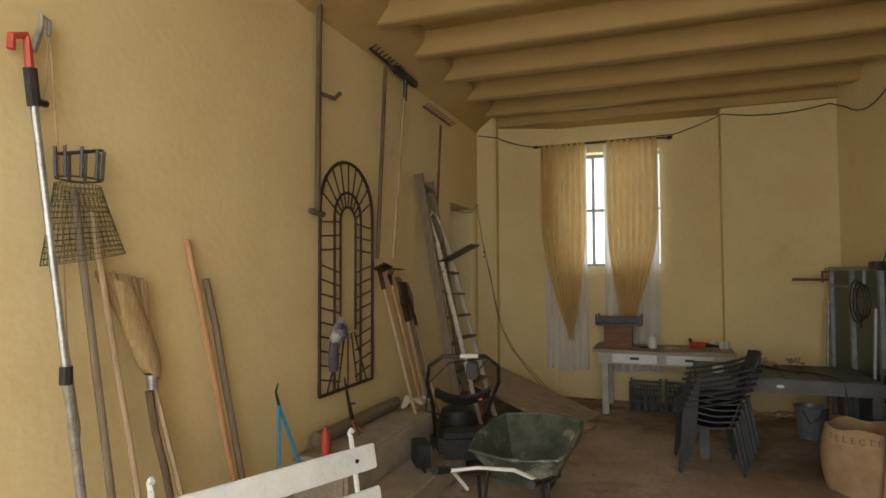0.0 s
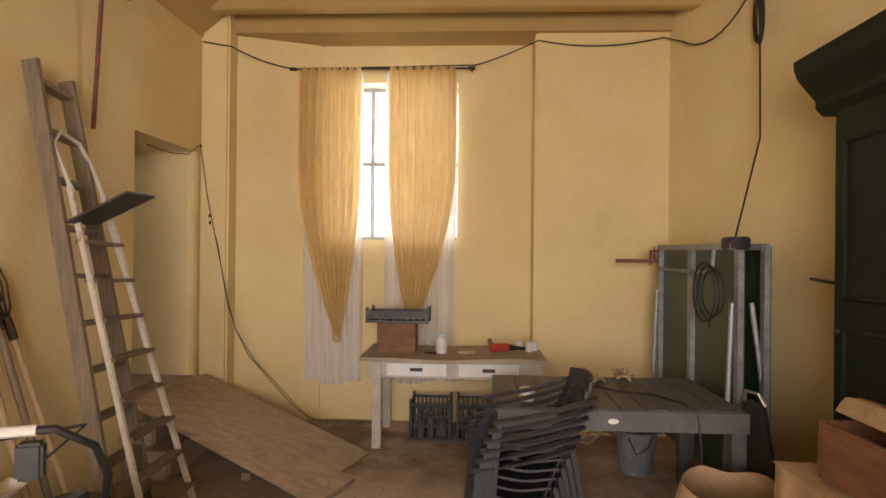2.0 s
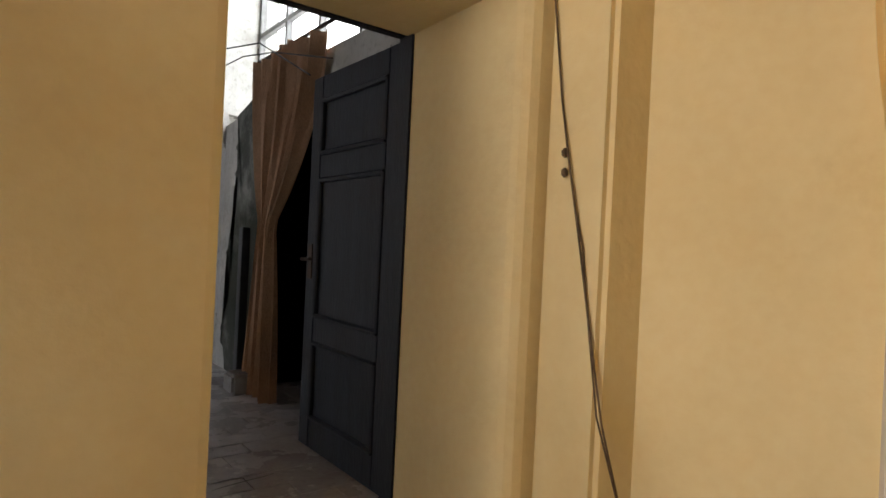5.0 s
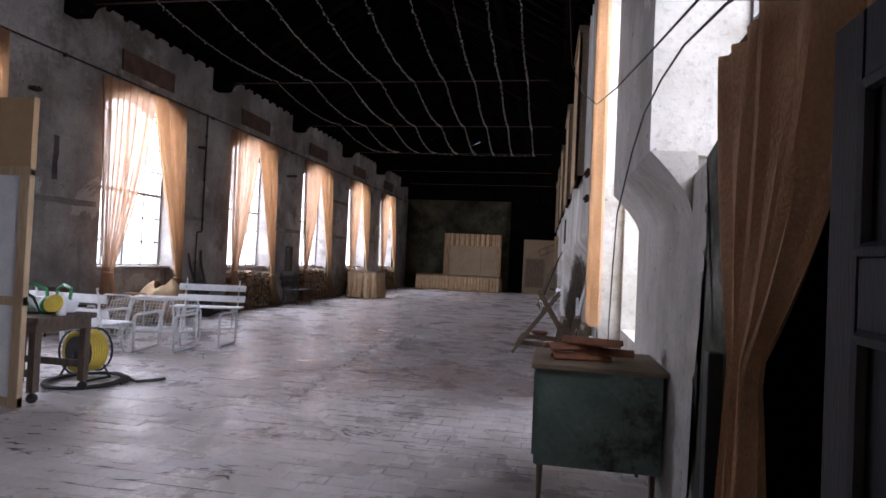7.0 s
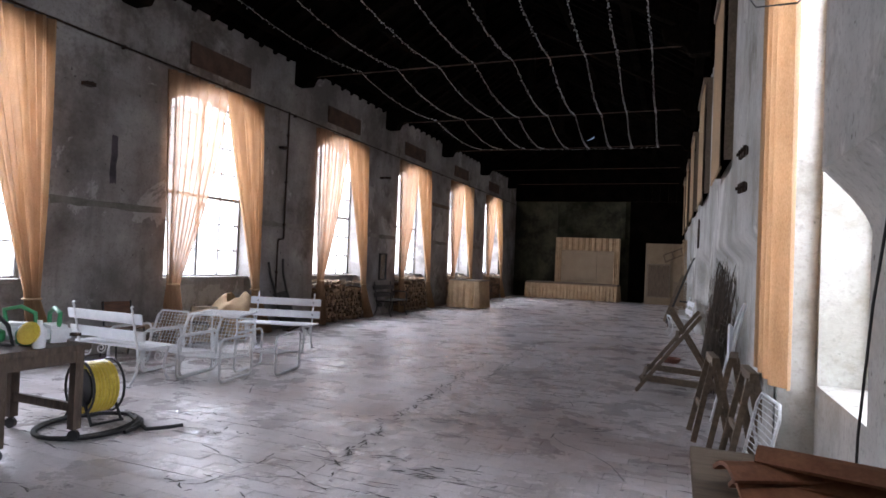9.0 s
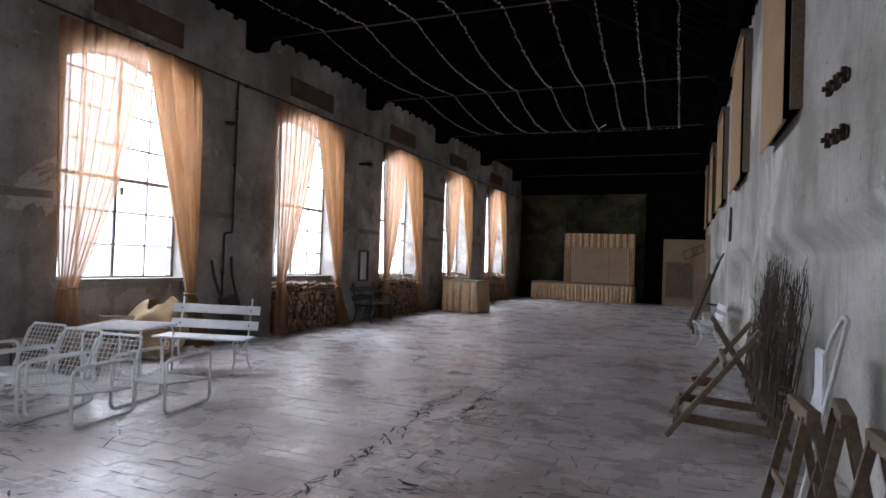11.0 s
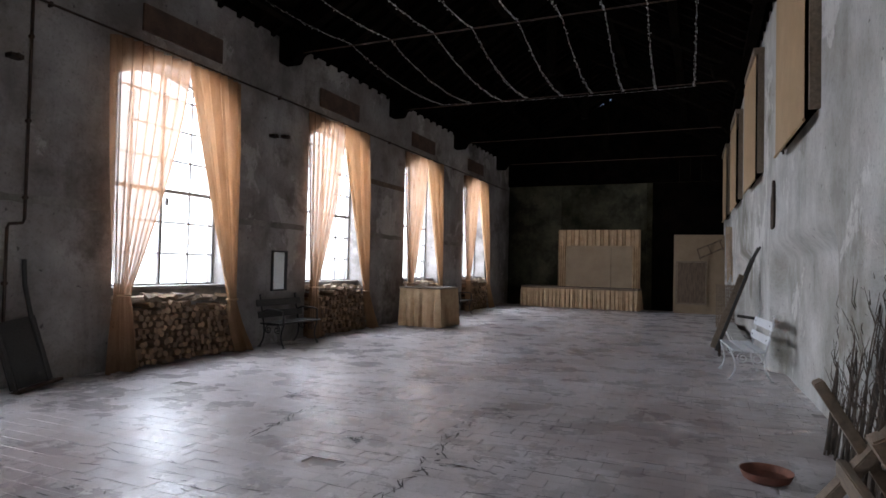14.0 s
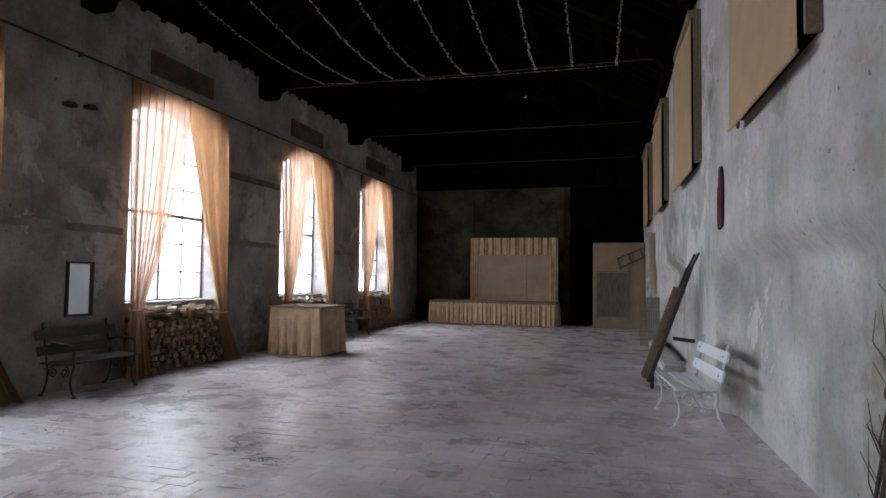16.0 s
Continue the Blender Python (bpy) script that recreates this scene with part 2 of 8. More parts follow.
def old_plaster(name, dark, pale, stain_col, stain=0.56, streak=0.35, relief=0.5, flake=0.57):
    """Old lime plaster: soft clouds, hard-edged flaked coats, rain streaks, damp stains and small pits."""
    mt = bpy.data.materials.new(name)
    mt.use_nodes = True
    nt = mt.node_tree
    nd, lk = nt.nodes, nt.links
    b = nd["Principled BSDF"]
    ge = nd.new("ShaderNodeNewGeometry")

    def cloud(scale, detail, rough, stretch=(1, 1, 1), shift=0.0, warp=0.0):
        mp = nd.new("ShaderNodeMapping")
        mp.inputs["Scale"].default_value = stretch
        mp.inputs["Location"].default_value = (shift, shift * 1.7, shift * 0.6)
        lk.new(ge.outputs["Position"], mp.inputs["Vector"])
        n = nd.new("ShaderNodeTexNoise")
        n.inputs["Scale"].default_value, n.inputs["Detail"].default_value, n.inputs["Roughness"].default_value = scale, detail, rough
        n.inputs["Distortion"].default_value = warp
        lk.new(mp.outputs[0], n.inputs["Vector"])
        return n.outputs["Fac"]

    def step(src, lo, hi):
        r = nd.new("ShaderNodeMapRange")
        r.inputs["From Min"].default_value, r.inputs["From Max"].default_value = lo, hi
        lk.new(src, r.inputs["Value"])
        return r.outputs[0]

    def mix(fac, a, c, amount=1.0):
        m = nd.new("ShaderNodeMixRGB")
        k = nd.new("ShaderNodeMath")
        k.operation = "MULTIPLY"
        k.inputs[1].default_value = amount
        lk.new(fac, k.inputs[0])
        lk.new(k.outputs[0], m.inputs["Fac"])
        for sock, val in ((m.inputs["Color1"], a), (m.inputs["Color2"], c)):
            if isinstance(val, tuple):
                sock.default_value = (*val, 1)
            else:
                lk.new(val, sock)
        return m.outputs[0]

    big = cloud(0.8, 9, 0.66)
    col = mix(step(big, 0.36, 0.66), dark, pale)
    coat = step(cloud(0.55, 12, 0.68, shift=3.0, warp=0.4), flake, flake + 0.018)
    col = mix(coat, col, tuple(min(1, q * 1.22) for q in pale), 0.6)
    run = step(cloud(5.0, 6, 0.6, (1, 1, 0.13), 5.0), 0.55, 0.72)
    col = mix(run, col, tuple(0.45 * q for q in dark), streak)
    damp = step(cloud(0.42, 11, 0.70, shift=9.0), stain, stain + 0.09)
    col = mix(damp, col, stain_col, 0.8)
    grit = cloud(26, 6, 0.7)
    speck = step(grit, 0.52, 0.70)
    col = mix(speck, col, tuple(0.55 * q for q in dark), 0.45)
    pits = step(cloud(9, 3, 0.55, shift=2.0), 0.69, 0.73)
    col = mix(pits, col, tuple(0.3 * q for q in dark), 0.75)
    lk.new(col, b.inputs["Base Color"])
    b.inputs["Roughness"].default_value = 0.88
    b.inputs["Specular IOR Level"].default_value = 0.25
    h1, h2 = nd.new("ShaderNodeMath"), nd.new("ShaderNodeMath")
    h1.operation = h2.operation = "MULTIPLY_ADD"
    h1.inputs[1].default_value, h2.inputs[1].default_value = 0.5, -0.8
    lk.new(coat, h1.inputs[0])
    lk.new(grit, h1.inputs[2])
    lk.new(pits, h2.inputs[0])
    lk.new(h1.outputs[0], h2.inputs[2])
    bp = nd.new("ShaderNodeBump")
    bp.inputs["Strength"].default_value, bp.inputs["Distance"].default_value = relief, 0.012
    lk.new(h2.outputs[0], bp.inputs["Height"])
    lk.new(bp.outputs[0], b.inputs["Normal"])
    return mt


def worn_tile(name, dark, pale, red, island):
    """Worn clay tile: dusty film with bare polished and stained places, each tile its own tone."""
    mt = old_plaster(name, dark, pale, red, stain=0.53, streak=0.0, relief=0.35, flake=0.60)
    nt = mt.node_tree
    nd, lk = nt.nodes, nt.links
    b = nd["Principled BSDF"]
    col = b.inputs["Base Color"].links[0].from_socket
    oi, gi, ad, fr = nd.new("ShaderNodeObjectInfo"), nd.new("ShaderNodeNewGeometry"), nd.new("ShaderNodeMath"), nd.new("ShaderNodeMath")
    lk.new(oi.outputs["Random"], ad.inputs[0])
    lk.new(gi.outputs["Random Per Island"], ad.inputs[1])
    fr.operation = "FRACT"
    lk.new(ad.outputs[0], fr.inputs[0])
    mr, hs = nd.new("ShaderNodeMapRange"), nd.new("ShaderNodeHueSaturation")
    mr.inputs["To Min"].default_value, mr.inputs["To Max"].default_value = 1 - island, 1 + island
    lk.new(fr.outputs[0], mr.inputs["Value"])
    lk.new(mr.outputs[0], hs.inputs["Value"])
    lk.new(col, hs.inputs["Color"])
    lk.new(hs.outputs["Color"], b.inputs["Base Color"])
    no = nd.new("ShaderNodeTexNoise")
    no.inputs["Scale"].default_value, no.inputs["Detail"].default_value, no.inputs["Roughness"].default_value = 1.7, 9.0, 0.68
    lk.new(gi.outputs["Position"], no.inputs["Vector"])
    rr = nd.new("ShaderNodeMapRange")
    rr.inputs["From Min"].default_value, rr.inputs["From Max"].default_value = 0.36, 0.64
    rr.inputs["To Min"].default_value, rr.inputs["To Max"].default_value = 0.15, 0.48
    lk.new(no.outputs["Fac"], rr.inputs["Value"])
    lk.new(rr.outputs[0], b.inputs["Roughness"])
    b.inputs["Specular IOR Level"].default_value = 0.7
    return mt


M_YELLOW = material("yellow_wall_paint", (0.74, 0.59, 0.31), (0.80, 0.66, 0.37), 1.3, 0.82, 0.28, grain=0.12, c3=(0.70, 0.55, 0.28), spots=0.62, fine=24)
# ceiling yellow, darkened in colour for the little light that gets up there
M_CEIL = material("shaded_yellow_ceiling", (0.45, 0.31, 0.125), (0.51, 0.36, 0.15), 1.6, 0.85, 0.08, grain=0.06, c3=(0.38, 0.25, 0.10), spots=0.60, fine=30)
M_PLASTER = old_plaster("old_grey_plaster", (0.19, 0.168, 0.155), (0.43, 0.405, 0.385), (0.11, 0.092, 0.08), stain=0.55, streak=0.30)
M_PLASTER_E = old_plaster("mottled_east_plaster", (0.32, 0.305, 0.265), (0.60, 0.585, 0.55), (0.20, 0.18, 0.135), stain=0.55, streak=0.28)
# end wall: very dark greenish mottling all over
M_GABLE = old_plaster("dark_far_wall", (0.020, 0.019, 0.009), (0.105, 0.098, 0.062), (0.010, 0.009, 0.006), stain=0.50, streak=0.4, flake=0.62)
M_STOREFLOOR = old_plaster("stained_concrete", (0.33, 0.25, 0.185), (0.58, 0.475, 0.385), (0.19, 0.135, 0.095), stain=0.51, streak=0.0, relief=0.6)
M_TILE = worn_tile("worn_floor_tile", (0.42, 0.375, 0.36), (0.68, 0.64, 0.645), (0.42, 0.345, 0.33), 0.08)
M_GROUT = material("dirt_in_joints", (0.16, 0.13, 0.12), (0.38, 0.34, 0.33), 0.8, 0.5, 0.3, world_space=True)
M_CRACK = material("black_dirt_in_cracks", (0.018, 0.014, 0.012), (0.05, 0.038, 0.032), 8, 0.9, 0.2, world_space=True)
# near-black: the gloom of the roof space is put into these two colours
M_TIMBER = material("shade_black_timber", (0.005, 0.004, 0.003), (0.011, 0.008, 0.006), 3, 0.95, 0.4, spec=0.0, stretch=(6, 1, 6))
M_ROOFTILE = material("shade_black_boards", (0.003, 0.0025, 0.002), (0.009, 0.0065, 0.005), 2, 0.95, 0.3, spec=0.0)

M_BURLAP = sheer(material("burlap_curtain", (0.46, 0.285, 0.155), (0.57, 0.38, 0.225), 5, 0.9, 0.5, fine=140, stretch=(1, 1, 0.4), translucent=0.55), 0.16)
M_BURLAP_SHEER = sheer(material("sheer_burlap_curtain", (0.44, 0.265, 0.155), (0.56, 0.36, 0.225), 5, 0.9, 0.4, fine=140, stretch=(1, 1, 0.4), translucent=0.40), 0.46)
M_JUTE = material("jute_cloth", (0.40, 0.26, 0.145), (0.54, 0.385, 0.23), 5, 0.92, 0.5, fine=150)
M_BLIND = material("roller_blind_cloth", (0.38, 0.25, 0.13), (0.46, 0.31, 0.17), 2.5, 0.85, 0.25, fine=120)
M_STEELFRAME = material("painted_steel_bars", (0.20, 0.19, 0.18), (0.30, 0.29, 0.28), 8, 0.55, 0.1)
M_IRON = material("rusty_iron", (0.03, 0.024, 0.02), (0.09, 0.05, 0.03), 12, 0.65, 0.3, metal=0.5)
M_BLACK = material("black_paint", (0.012, 0.012, 0.013), (0.03, 0.03, 0.032), 10, 0.45, 0.1)
M_RUBBER = material("black_rubber", (0.012, 0.012, 0.012), (0.028, 0.028, 0.028), 20, 0.6, 0.1)
M_WHITE = material("white_gloss_paint", (0.68, 0.70, 0.72), (0.80, 0.81, 0.82), 6, 0.38, 0.08, c3=(0.52, 0.50, 0.46), spots=0.68)
M_WHITEIRON = material("white_painted_iron", (0.62, 0.63, 0.63), (0.78, 0.78, 0.78), 14, 0.45, 0.15, c3=(0.36, 0.27, 0.2), spots=0.70)
M_BENCHDARK = material("dark_weathered_bench", (0.025, 0.023, 0.02), (0.06, 0.055, 0.048), 9, 0.5, 0.25, stretch=(1, 8, 8))
M_WOOD = material("aged_brown_wood", (0.10, 0.065, 0.04), (0.21, 0.145, 0.095), 3, 0.7, 0.4, stretch=(9, 9, 1.2))
M_WOODX = material("grey_brown_plank", (0.17, 0.125, 0.085), (0.30, 0.23, 0.165), 3, 0.75, 0.4, stretch=(1.2, 9, 9))
M_WOODY = material("old_plank", (0.15, 0.11, 0.075), (0.27, 0.2, 0.14), 3, 0.75, 0.4, stretch=(9, 1.2, 9))
M_PALE = material("pale_wooden_handle", (0.40, 0.28, 0.17), (0.55, 0.41, 0.26), 4, 0.6, 0.25, stretch=(10, 10, 1))
M_BOARD = material("tan_hardboard", (0.27, 0.19, 0.115), (0.34, 0.25, 0.16), 2, 0.7, 0.15)
M_BOXRED = material("worn_red_brown_plywood", (0.10, 0.045, 0.025), (0.19, 0.09, 0.05), 4, 0.55, 0.25, stretch=(1, 6, 6))
M_LOG = material("split_firewood", (0.13, 0.075, 0.04), (0.30, 0.19, 0.11), 5, 0.85, 0.5, island=0.45)
M_BARK = material("twig_bark", (0.055, 0.04, 0.03), (0.12, 0.09, 0.065), 14, 0.85, 0.4, island=0.3)
M_PLAQUE = material("terracotta_plaque", (0.07, 0.042, 0.03), (0.15, 0.09, 0.06), 4, 0.85, 0.5)
M_GREENPAINT = material("chipped_green_paint", (0.10, 0.16, 0.14), (0.17, 0.25, 0.22), 4, 0.45, 0.25, c3=(0.022, 0.02, 0.016), spots=0.545, fine=30, detail=9)
M_LEAF = material("weathered_blue_black_door", (0.010, 0.011, 0.016), (0.026, 0.028, 0.038), 3, 0.62, 0.3, stretch=(4, 4, 0.7), c3=(0.05, 0.05, 0.06), spots=0.64, fine=25, spec=0.35)
M_TERRA = material("terracotta", (0.16, 0.06, 0.04), (0.26, 0.11, 0.07), 6, 0.8, 0.3)
M_LEATHER = material("dry_roof_tile_clay", (0.24, 0.10, 0.055), (0.38, 0.18, 0.10), 5, 0.8, 0.4)
M_GREENPL = material("green_plastic", (0.03, 0.22, 0.09), (0.05, 0.33, 0.14), 5, 0.4, 0.05)
M_YELLOWPL = material("yellow_hose_plastic", (0.62, 0.45, 0.05), (0.75, 0.58, 0.10), 8, 0.45, 0.1)
M_BULB = material("clear_fairy_bulb", (0.62, 0.61, 0.58), (0.75, 0.74, 0.70), 8, 0.2, 0.0)
M_CABLE = material("grey_cable", (0.16, 0.15, 0.14), (0.26, 0.25, 0.23), 10, 0.6, 0.0)
M_BLACKCABLE = material("black_cable", (0.012, 0.011, 0.01), (0.03, 0.027, 0.024), 10, 0.6, 0.0)
M_MIRROR = material("mirror_glass", (0.82, 0.84, 0.84), (0.86, 0.87, 0.87), 3, 0.14, 0.0, metal=1.0)


def glow(name, col, strength):
    mt = bpy.data.materials.new(name)
    mt.use_nodes = True
    e = mt.node_tree.nodes.new("ShaderNodeEmission")
    e.inputs["Color"].default_value, e.inputs["Strength"].default_value = (*col, 1), strength
    mt.node_tree.links.new(e.outputs[0], mt.node_tree.nodes["Material Output"].inputs["Surface"])
    return mt


def glass(name, rough=0.02):
    mt = bpy.data.materials.new(name)
    mt.use_nodes = True
    nt = mt.node_tree
    g, t, x = nt.nodes.new("ShaderNodeBsdfGlossy"), nt.nodes.new("ShaderNodeBsdfTransparent"), nt.nodes.new("ShaderNodeMixShader")
    no = nt.nodes.new("ShaderNodeTexNoise")
    no.inputs["Scale"].default_value = 3.0
    rp = nt.nodes.new("ShaderNodeValToRGB")
    rp.color_ramp.elements[0].color, rp.color_ramp.elements[1].color = (0.86, 0.88, 0.87, 1), (0.97, 0.98, 0.97, 1)
    nt.links.new(no.outputs["Fac"], rp.inputs["Fac"])
    nt.links.new(rp.outputs[0], t.inputs["Color"])
    g.inputs["Roughness"].default_value = rough
    x.inputs["Fac"].default_value = 0.05
    nt.links.new(t.outputs[0], x.inputs[1])
    nt.links.new(g.outputs[0], x.inputs[2])
    nt.links.new(x.outputs[0], nt.nodes["Material Output"].inputs["Surface"])
    return mt


M_OUTSIDE = glow("hazy_bright_outdoors", (0.88, 0.94, 1.0), 4.5)
M_GLASS = glass("dusty_window_glass")

M_PATCH_DARK = material("damp_dark_plaster", (0.13, 0.118, 0.10), (0.27, 0.25, 0.225), 2.0, 0.9, 0.5, detail=9, fine=24)
M_PATCH_PALE = material("pale_repair_plaster", (0.40, 0.39, 0.36), (0.60, 0.59, 0.56), 1.6, 0.9, 0.4, detail=9, fine=24)


# ---- the hall's and the store's shell ----
HX0, HX1, HY0, HY1, HZ = -1.1, 7.12, 0.73, 32.2, 0.5   # hall: west face, east face, south face, north face, floor
SX0, SX1, SY0 = -1.3, 7.92, -4.1                        # store: gate wall, back wall, south face
EAVES = 6.12

# ground outside
bm = bmesh.new()
box(bm, -120, -120, -0.4, 120, 120, -0.12)
tagged(solo("ground", bm, M_STOREFLOOR, "bare earth outside", "ground"), kind="structure")

# store floor
bm = bmesh.new()
box(bm, SX0 - 0.4, -5.2, -0.12, SX1 + 0.4, 0.0, 0.0)
solo("floor_store", bm, M_STOREFLOOR, "stained bare concrete floor", "floor", kind="structure")

# wall between store and hall, with the doorway
DX0, DX1, DTOP = 6.45, 7.36, 2.43
bm = bmesh.new()
prism(bm, [(HX0 - 0.5, 0.0), (DX0 - 0.03, 0.0), (DX0 - 0.008, 0.008), (DX0, 0.03), (DX0 - 0.07, HY0 - 0.02), (DX0 - 0.085, HY0), (HX0 - 0.5, HY0)], -0.12, 7.4, "z")
prism(bm, [(DX1 + 0.03, HY0), (DX1 + 0.0, 0.07), (DX1 + 0.006, 0.04), (DX1 + 0.022, 0.015), (DX1 + 0.05, 0.002), (DX1 + 0.09, 0.0), (8.6, 0.0), (8.6, HY0)], -0.12, 7.4, "z")
box(bm, DX0 - 0.05, 0.004, -0.12, DX1 + 0.03, HY0 - 0.002, HZ - 0.02)
box(bm, DX0 - 0.084, 0.001, DTOP, DX1 + 0.09, HY0 - 0.001, 7.4)
box(bm, SX0 - 0.4, 0, -0.12, HX0 - 0.5, HY0, 4.4)
wall_store_n = solo("wall_store_north", bm, M_YELLOW, "yellow painted plaster wall", "wall", kind="structure")
bm = bmesh.new()
box(bm, HX0, HY0, HZ, DX0 - 0.088, HY0 + 0.012, 7.4)
box(bm, DX1 + 0.12, HY0, HZ, 8.0, HY0 + 0.012, 7.4)
box(bm, DX0 - 0.088, HY0, DTOP + 0.08, DX1 + 0.12, HY0 + 0.012, 7.4)
solo("wall_hall_south", bm, M_PLASTER, "grey plastered end wall with a doorway", "wall", kind="structure")

# store back wall: recessed bay with the window, and a proud part beside it
WY0, WY1, WZ0, WZ1 = -2.24, -1.0, 1.69, 3.17
bm = bmesh.new()
box(bm, SX1, WY1, -0.12, SX1 + 0.45, 0, 4.2)
box(bm, SX1, -2.93, -0.12, SX1 + 0.45, WY0, 4.2)
box(bm, SX1, WY0, -0.12, SX1 + 0.45, WY1, WZ0)
box(bm, SX1, WY0, WZ1, SX1 + 0.45, WY1, 4.2)
solo("wall_store_east", bm, M_YELLOW, "yellow painted back wall with a window", "wall", kind="structure")
bm = bmesh.new()
box(bm, 7.61, SY0 - 0.3, -0.12, SX1 + 0.45, -2.93, 4.2)
box(bm, 7.44, -0.255, -0.12, SX1 + 0.45, -0.002, 4.2)
prism(bm, [(7.62, -0.20), (7.62, -0.255), (7.915, -0.98), (8.0, -0.98), (8.0, -0.20)], -0.12, 4.2, "z")
solo("wall_store_pier", bm, M_YELLOW, "yellow painted projecting pier", "wall", kind="structure", bevel=0.02)
bm = bmesh.new()
prism(bm, [(7.7, -4.05), (7.61, -4.09), (5.2, -4.86), (SX0 - 0.4, -4.86), (SX0 - 0.4, -5.2), (7.7, -5.2)], -0.12, 4.2, "z")
solo("wall_store_south", bm, M_YELLOW, "yellow painted side wall", "wall", kind="structure")
# gate wall behind
bm = bmesh.new()
box(bm, SX0 - 0.4, -4.86, -0.12, SX0, -3.7, 4.2)
box(bm, SX0 - 0.4, -0.5, -0.12, SX0, 0, 4.2)
box(bm, SX0 - 0.4, -3.7, 3.2, SX0, -0.5, 4.2)
solo("wall_store_west", bm, M_YELLOW, "yellow painted wall with the open gateway", "wall", kind="structure")

# store ceiling: joists between coved edges
bm = bmesh.new()
box(bm, SX0 - 0.4, -5.2, 3.78, SX1 + 0.4, 0.0, 4.2)
for k in range(13):
    xb = 7.28 - 0.755 * k
    prism(bm, [(xb - 0.14, 3.79), (xb - 0.09, 3.67), (xb - 0.06, 3.605), (xb - 0.04, 3.595), (xb + 0.05, 3.595), (xb + 0.07, 3.61), (xb + 0.10, 3.67), (xb + 0.15, 3.79)], -4.9, 0, "y")
for y0, s in ((0.0, -1),):
    prism(bm, [(y0, 3.45), (y0 + s * 0.02, 3.47), (y0 + s * 0.3, 3.70), (y0 + s * 0.33, 3.80), (y0, 3.80)], SX0, SX1, "x")
box(bm, 7.55, SY0, 3.52, SX1, 0, 3.79)
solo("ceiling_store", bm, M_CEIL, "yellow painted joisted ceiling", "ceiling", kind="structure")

# hall floor bed
bm = bmesh.new()
box(bm, HX0 - 0.4, HY0 - 0.001, -0.12, 8.4, HY1 + 0.4, HZ - 0.012)
floor_hall = solo("floor_hall", bm, M_GROUT, "worn stone tile floor of the hall", "floor", kind="structure")

# west wall with arched windows
WIN_HALF, WIN_SILL, WIN_SPRING, WIN_TOP = 1.12, 1.55, 4.55, 4.9
WALL_T = 0.55
bm = bmesh.new()
edges = [HY0] + [e for yc in W_Y for e in (yc - WIN_HALF, yc + WIN_HALF)] + [HY1 + 0.4]
for a, b in zip(edges[0::2], edges[1::2]):
    box(bm, HX0 - WALL_T, a, -0.12, HX0, b, EAVES + 0.1)
for yc in W_Y:
    box(bm, HX0 - WALL_T, yc - WIN_HALF, -0.12, HX0 - 0.22, yc + WIN_HALF, WIN_SILL)
    n = 14
    arch = [(yc - WIN_HALF + 2 * WIN_HALF * i / n, WIN_SPRING + (WIN_TOP - WIN_SPRING) * (1 - (2 * i / n - 1) ** 2)) for i in range(n + 1)]
    for p, q in zip(arch, arch[1:]):
        prism(bm, [p, q, (q[0], EAVES + 0.1), (p[0], EAVES + 0.1)], HX0 - WALL_T, HX0, "x")
bmesh.ops.remove_doubles(bm, verts=bm.verts, dist=0.0005)
solo("wall_hall_west", bm, M_PLASTER, "weathered grey plaster wall with tall arched windows", "wall", kind="structure")

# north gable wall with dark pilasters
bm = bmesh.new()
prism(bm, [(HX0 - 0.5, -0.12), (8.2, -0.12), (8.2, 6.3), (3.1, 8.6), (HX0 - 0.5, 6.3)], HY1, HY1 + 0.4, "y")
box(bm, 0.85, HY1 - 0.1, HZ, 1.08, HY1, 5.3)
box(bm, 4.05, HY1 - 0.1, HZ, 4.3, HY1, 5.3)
solo("wall_hall_north", bm, M_GABLE, "dark end wall with pilasters", "wall", kind="structure")
# added boards, near-black to paint the shade at the gable's top
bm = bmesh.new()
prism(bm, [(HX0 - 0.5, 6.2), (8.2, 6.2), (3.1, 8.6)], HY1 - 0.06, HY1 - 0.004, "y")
boarding = solo("gable_boarding", bm, M_ROOFTILE, "added near-black boarding for the unlit top of the end wall", "boarding", kind="structure")
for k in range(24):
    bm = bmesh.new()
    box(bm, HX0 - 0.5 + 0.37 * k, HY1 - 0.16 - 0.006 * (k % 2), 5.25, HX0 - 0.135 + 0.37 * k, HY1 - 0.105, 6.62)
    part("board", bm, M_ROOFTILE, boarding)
# flat near-black sheet that paints the darkness of an opening
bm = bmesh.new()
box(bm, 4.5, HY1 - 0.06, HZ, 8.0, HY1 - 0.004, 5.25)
solo("dark_opening_sheet", bm, M_ROOFTILE, "near-black sheet standing for an unlit opening in the end wall", "doorway", kind="structure")
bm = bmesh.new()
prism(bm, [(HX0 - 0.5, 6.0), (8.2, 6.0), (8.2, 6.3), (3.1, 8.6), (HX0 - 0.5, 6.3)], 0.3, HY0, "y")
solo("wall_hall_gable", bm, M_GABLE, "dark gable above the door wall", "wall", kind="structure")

def east_x(y):
    """The east wall's upper face leans in towards the far end of the hall."""
    return 7.16 - 0.0185 * (y - 19.4)


# east wall: heavy upper face, shallow rounded niches below
NICHE = [(7.9, 13.5), (14.4, 19.0), (21.7, 26.2), (27.2, 31.4)]


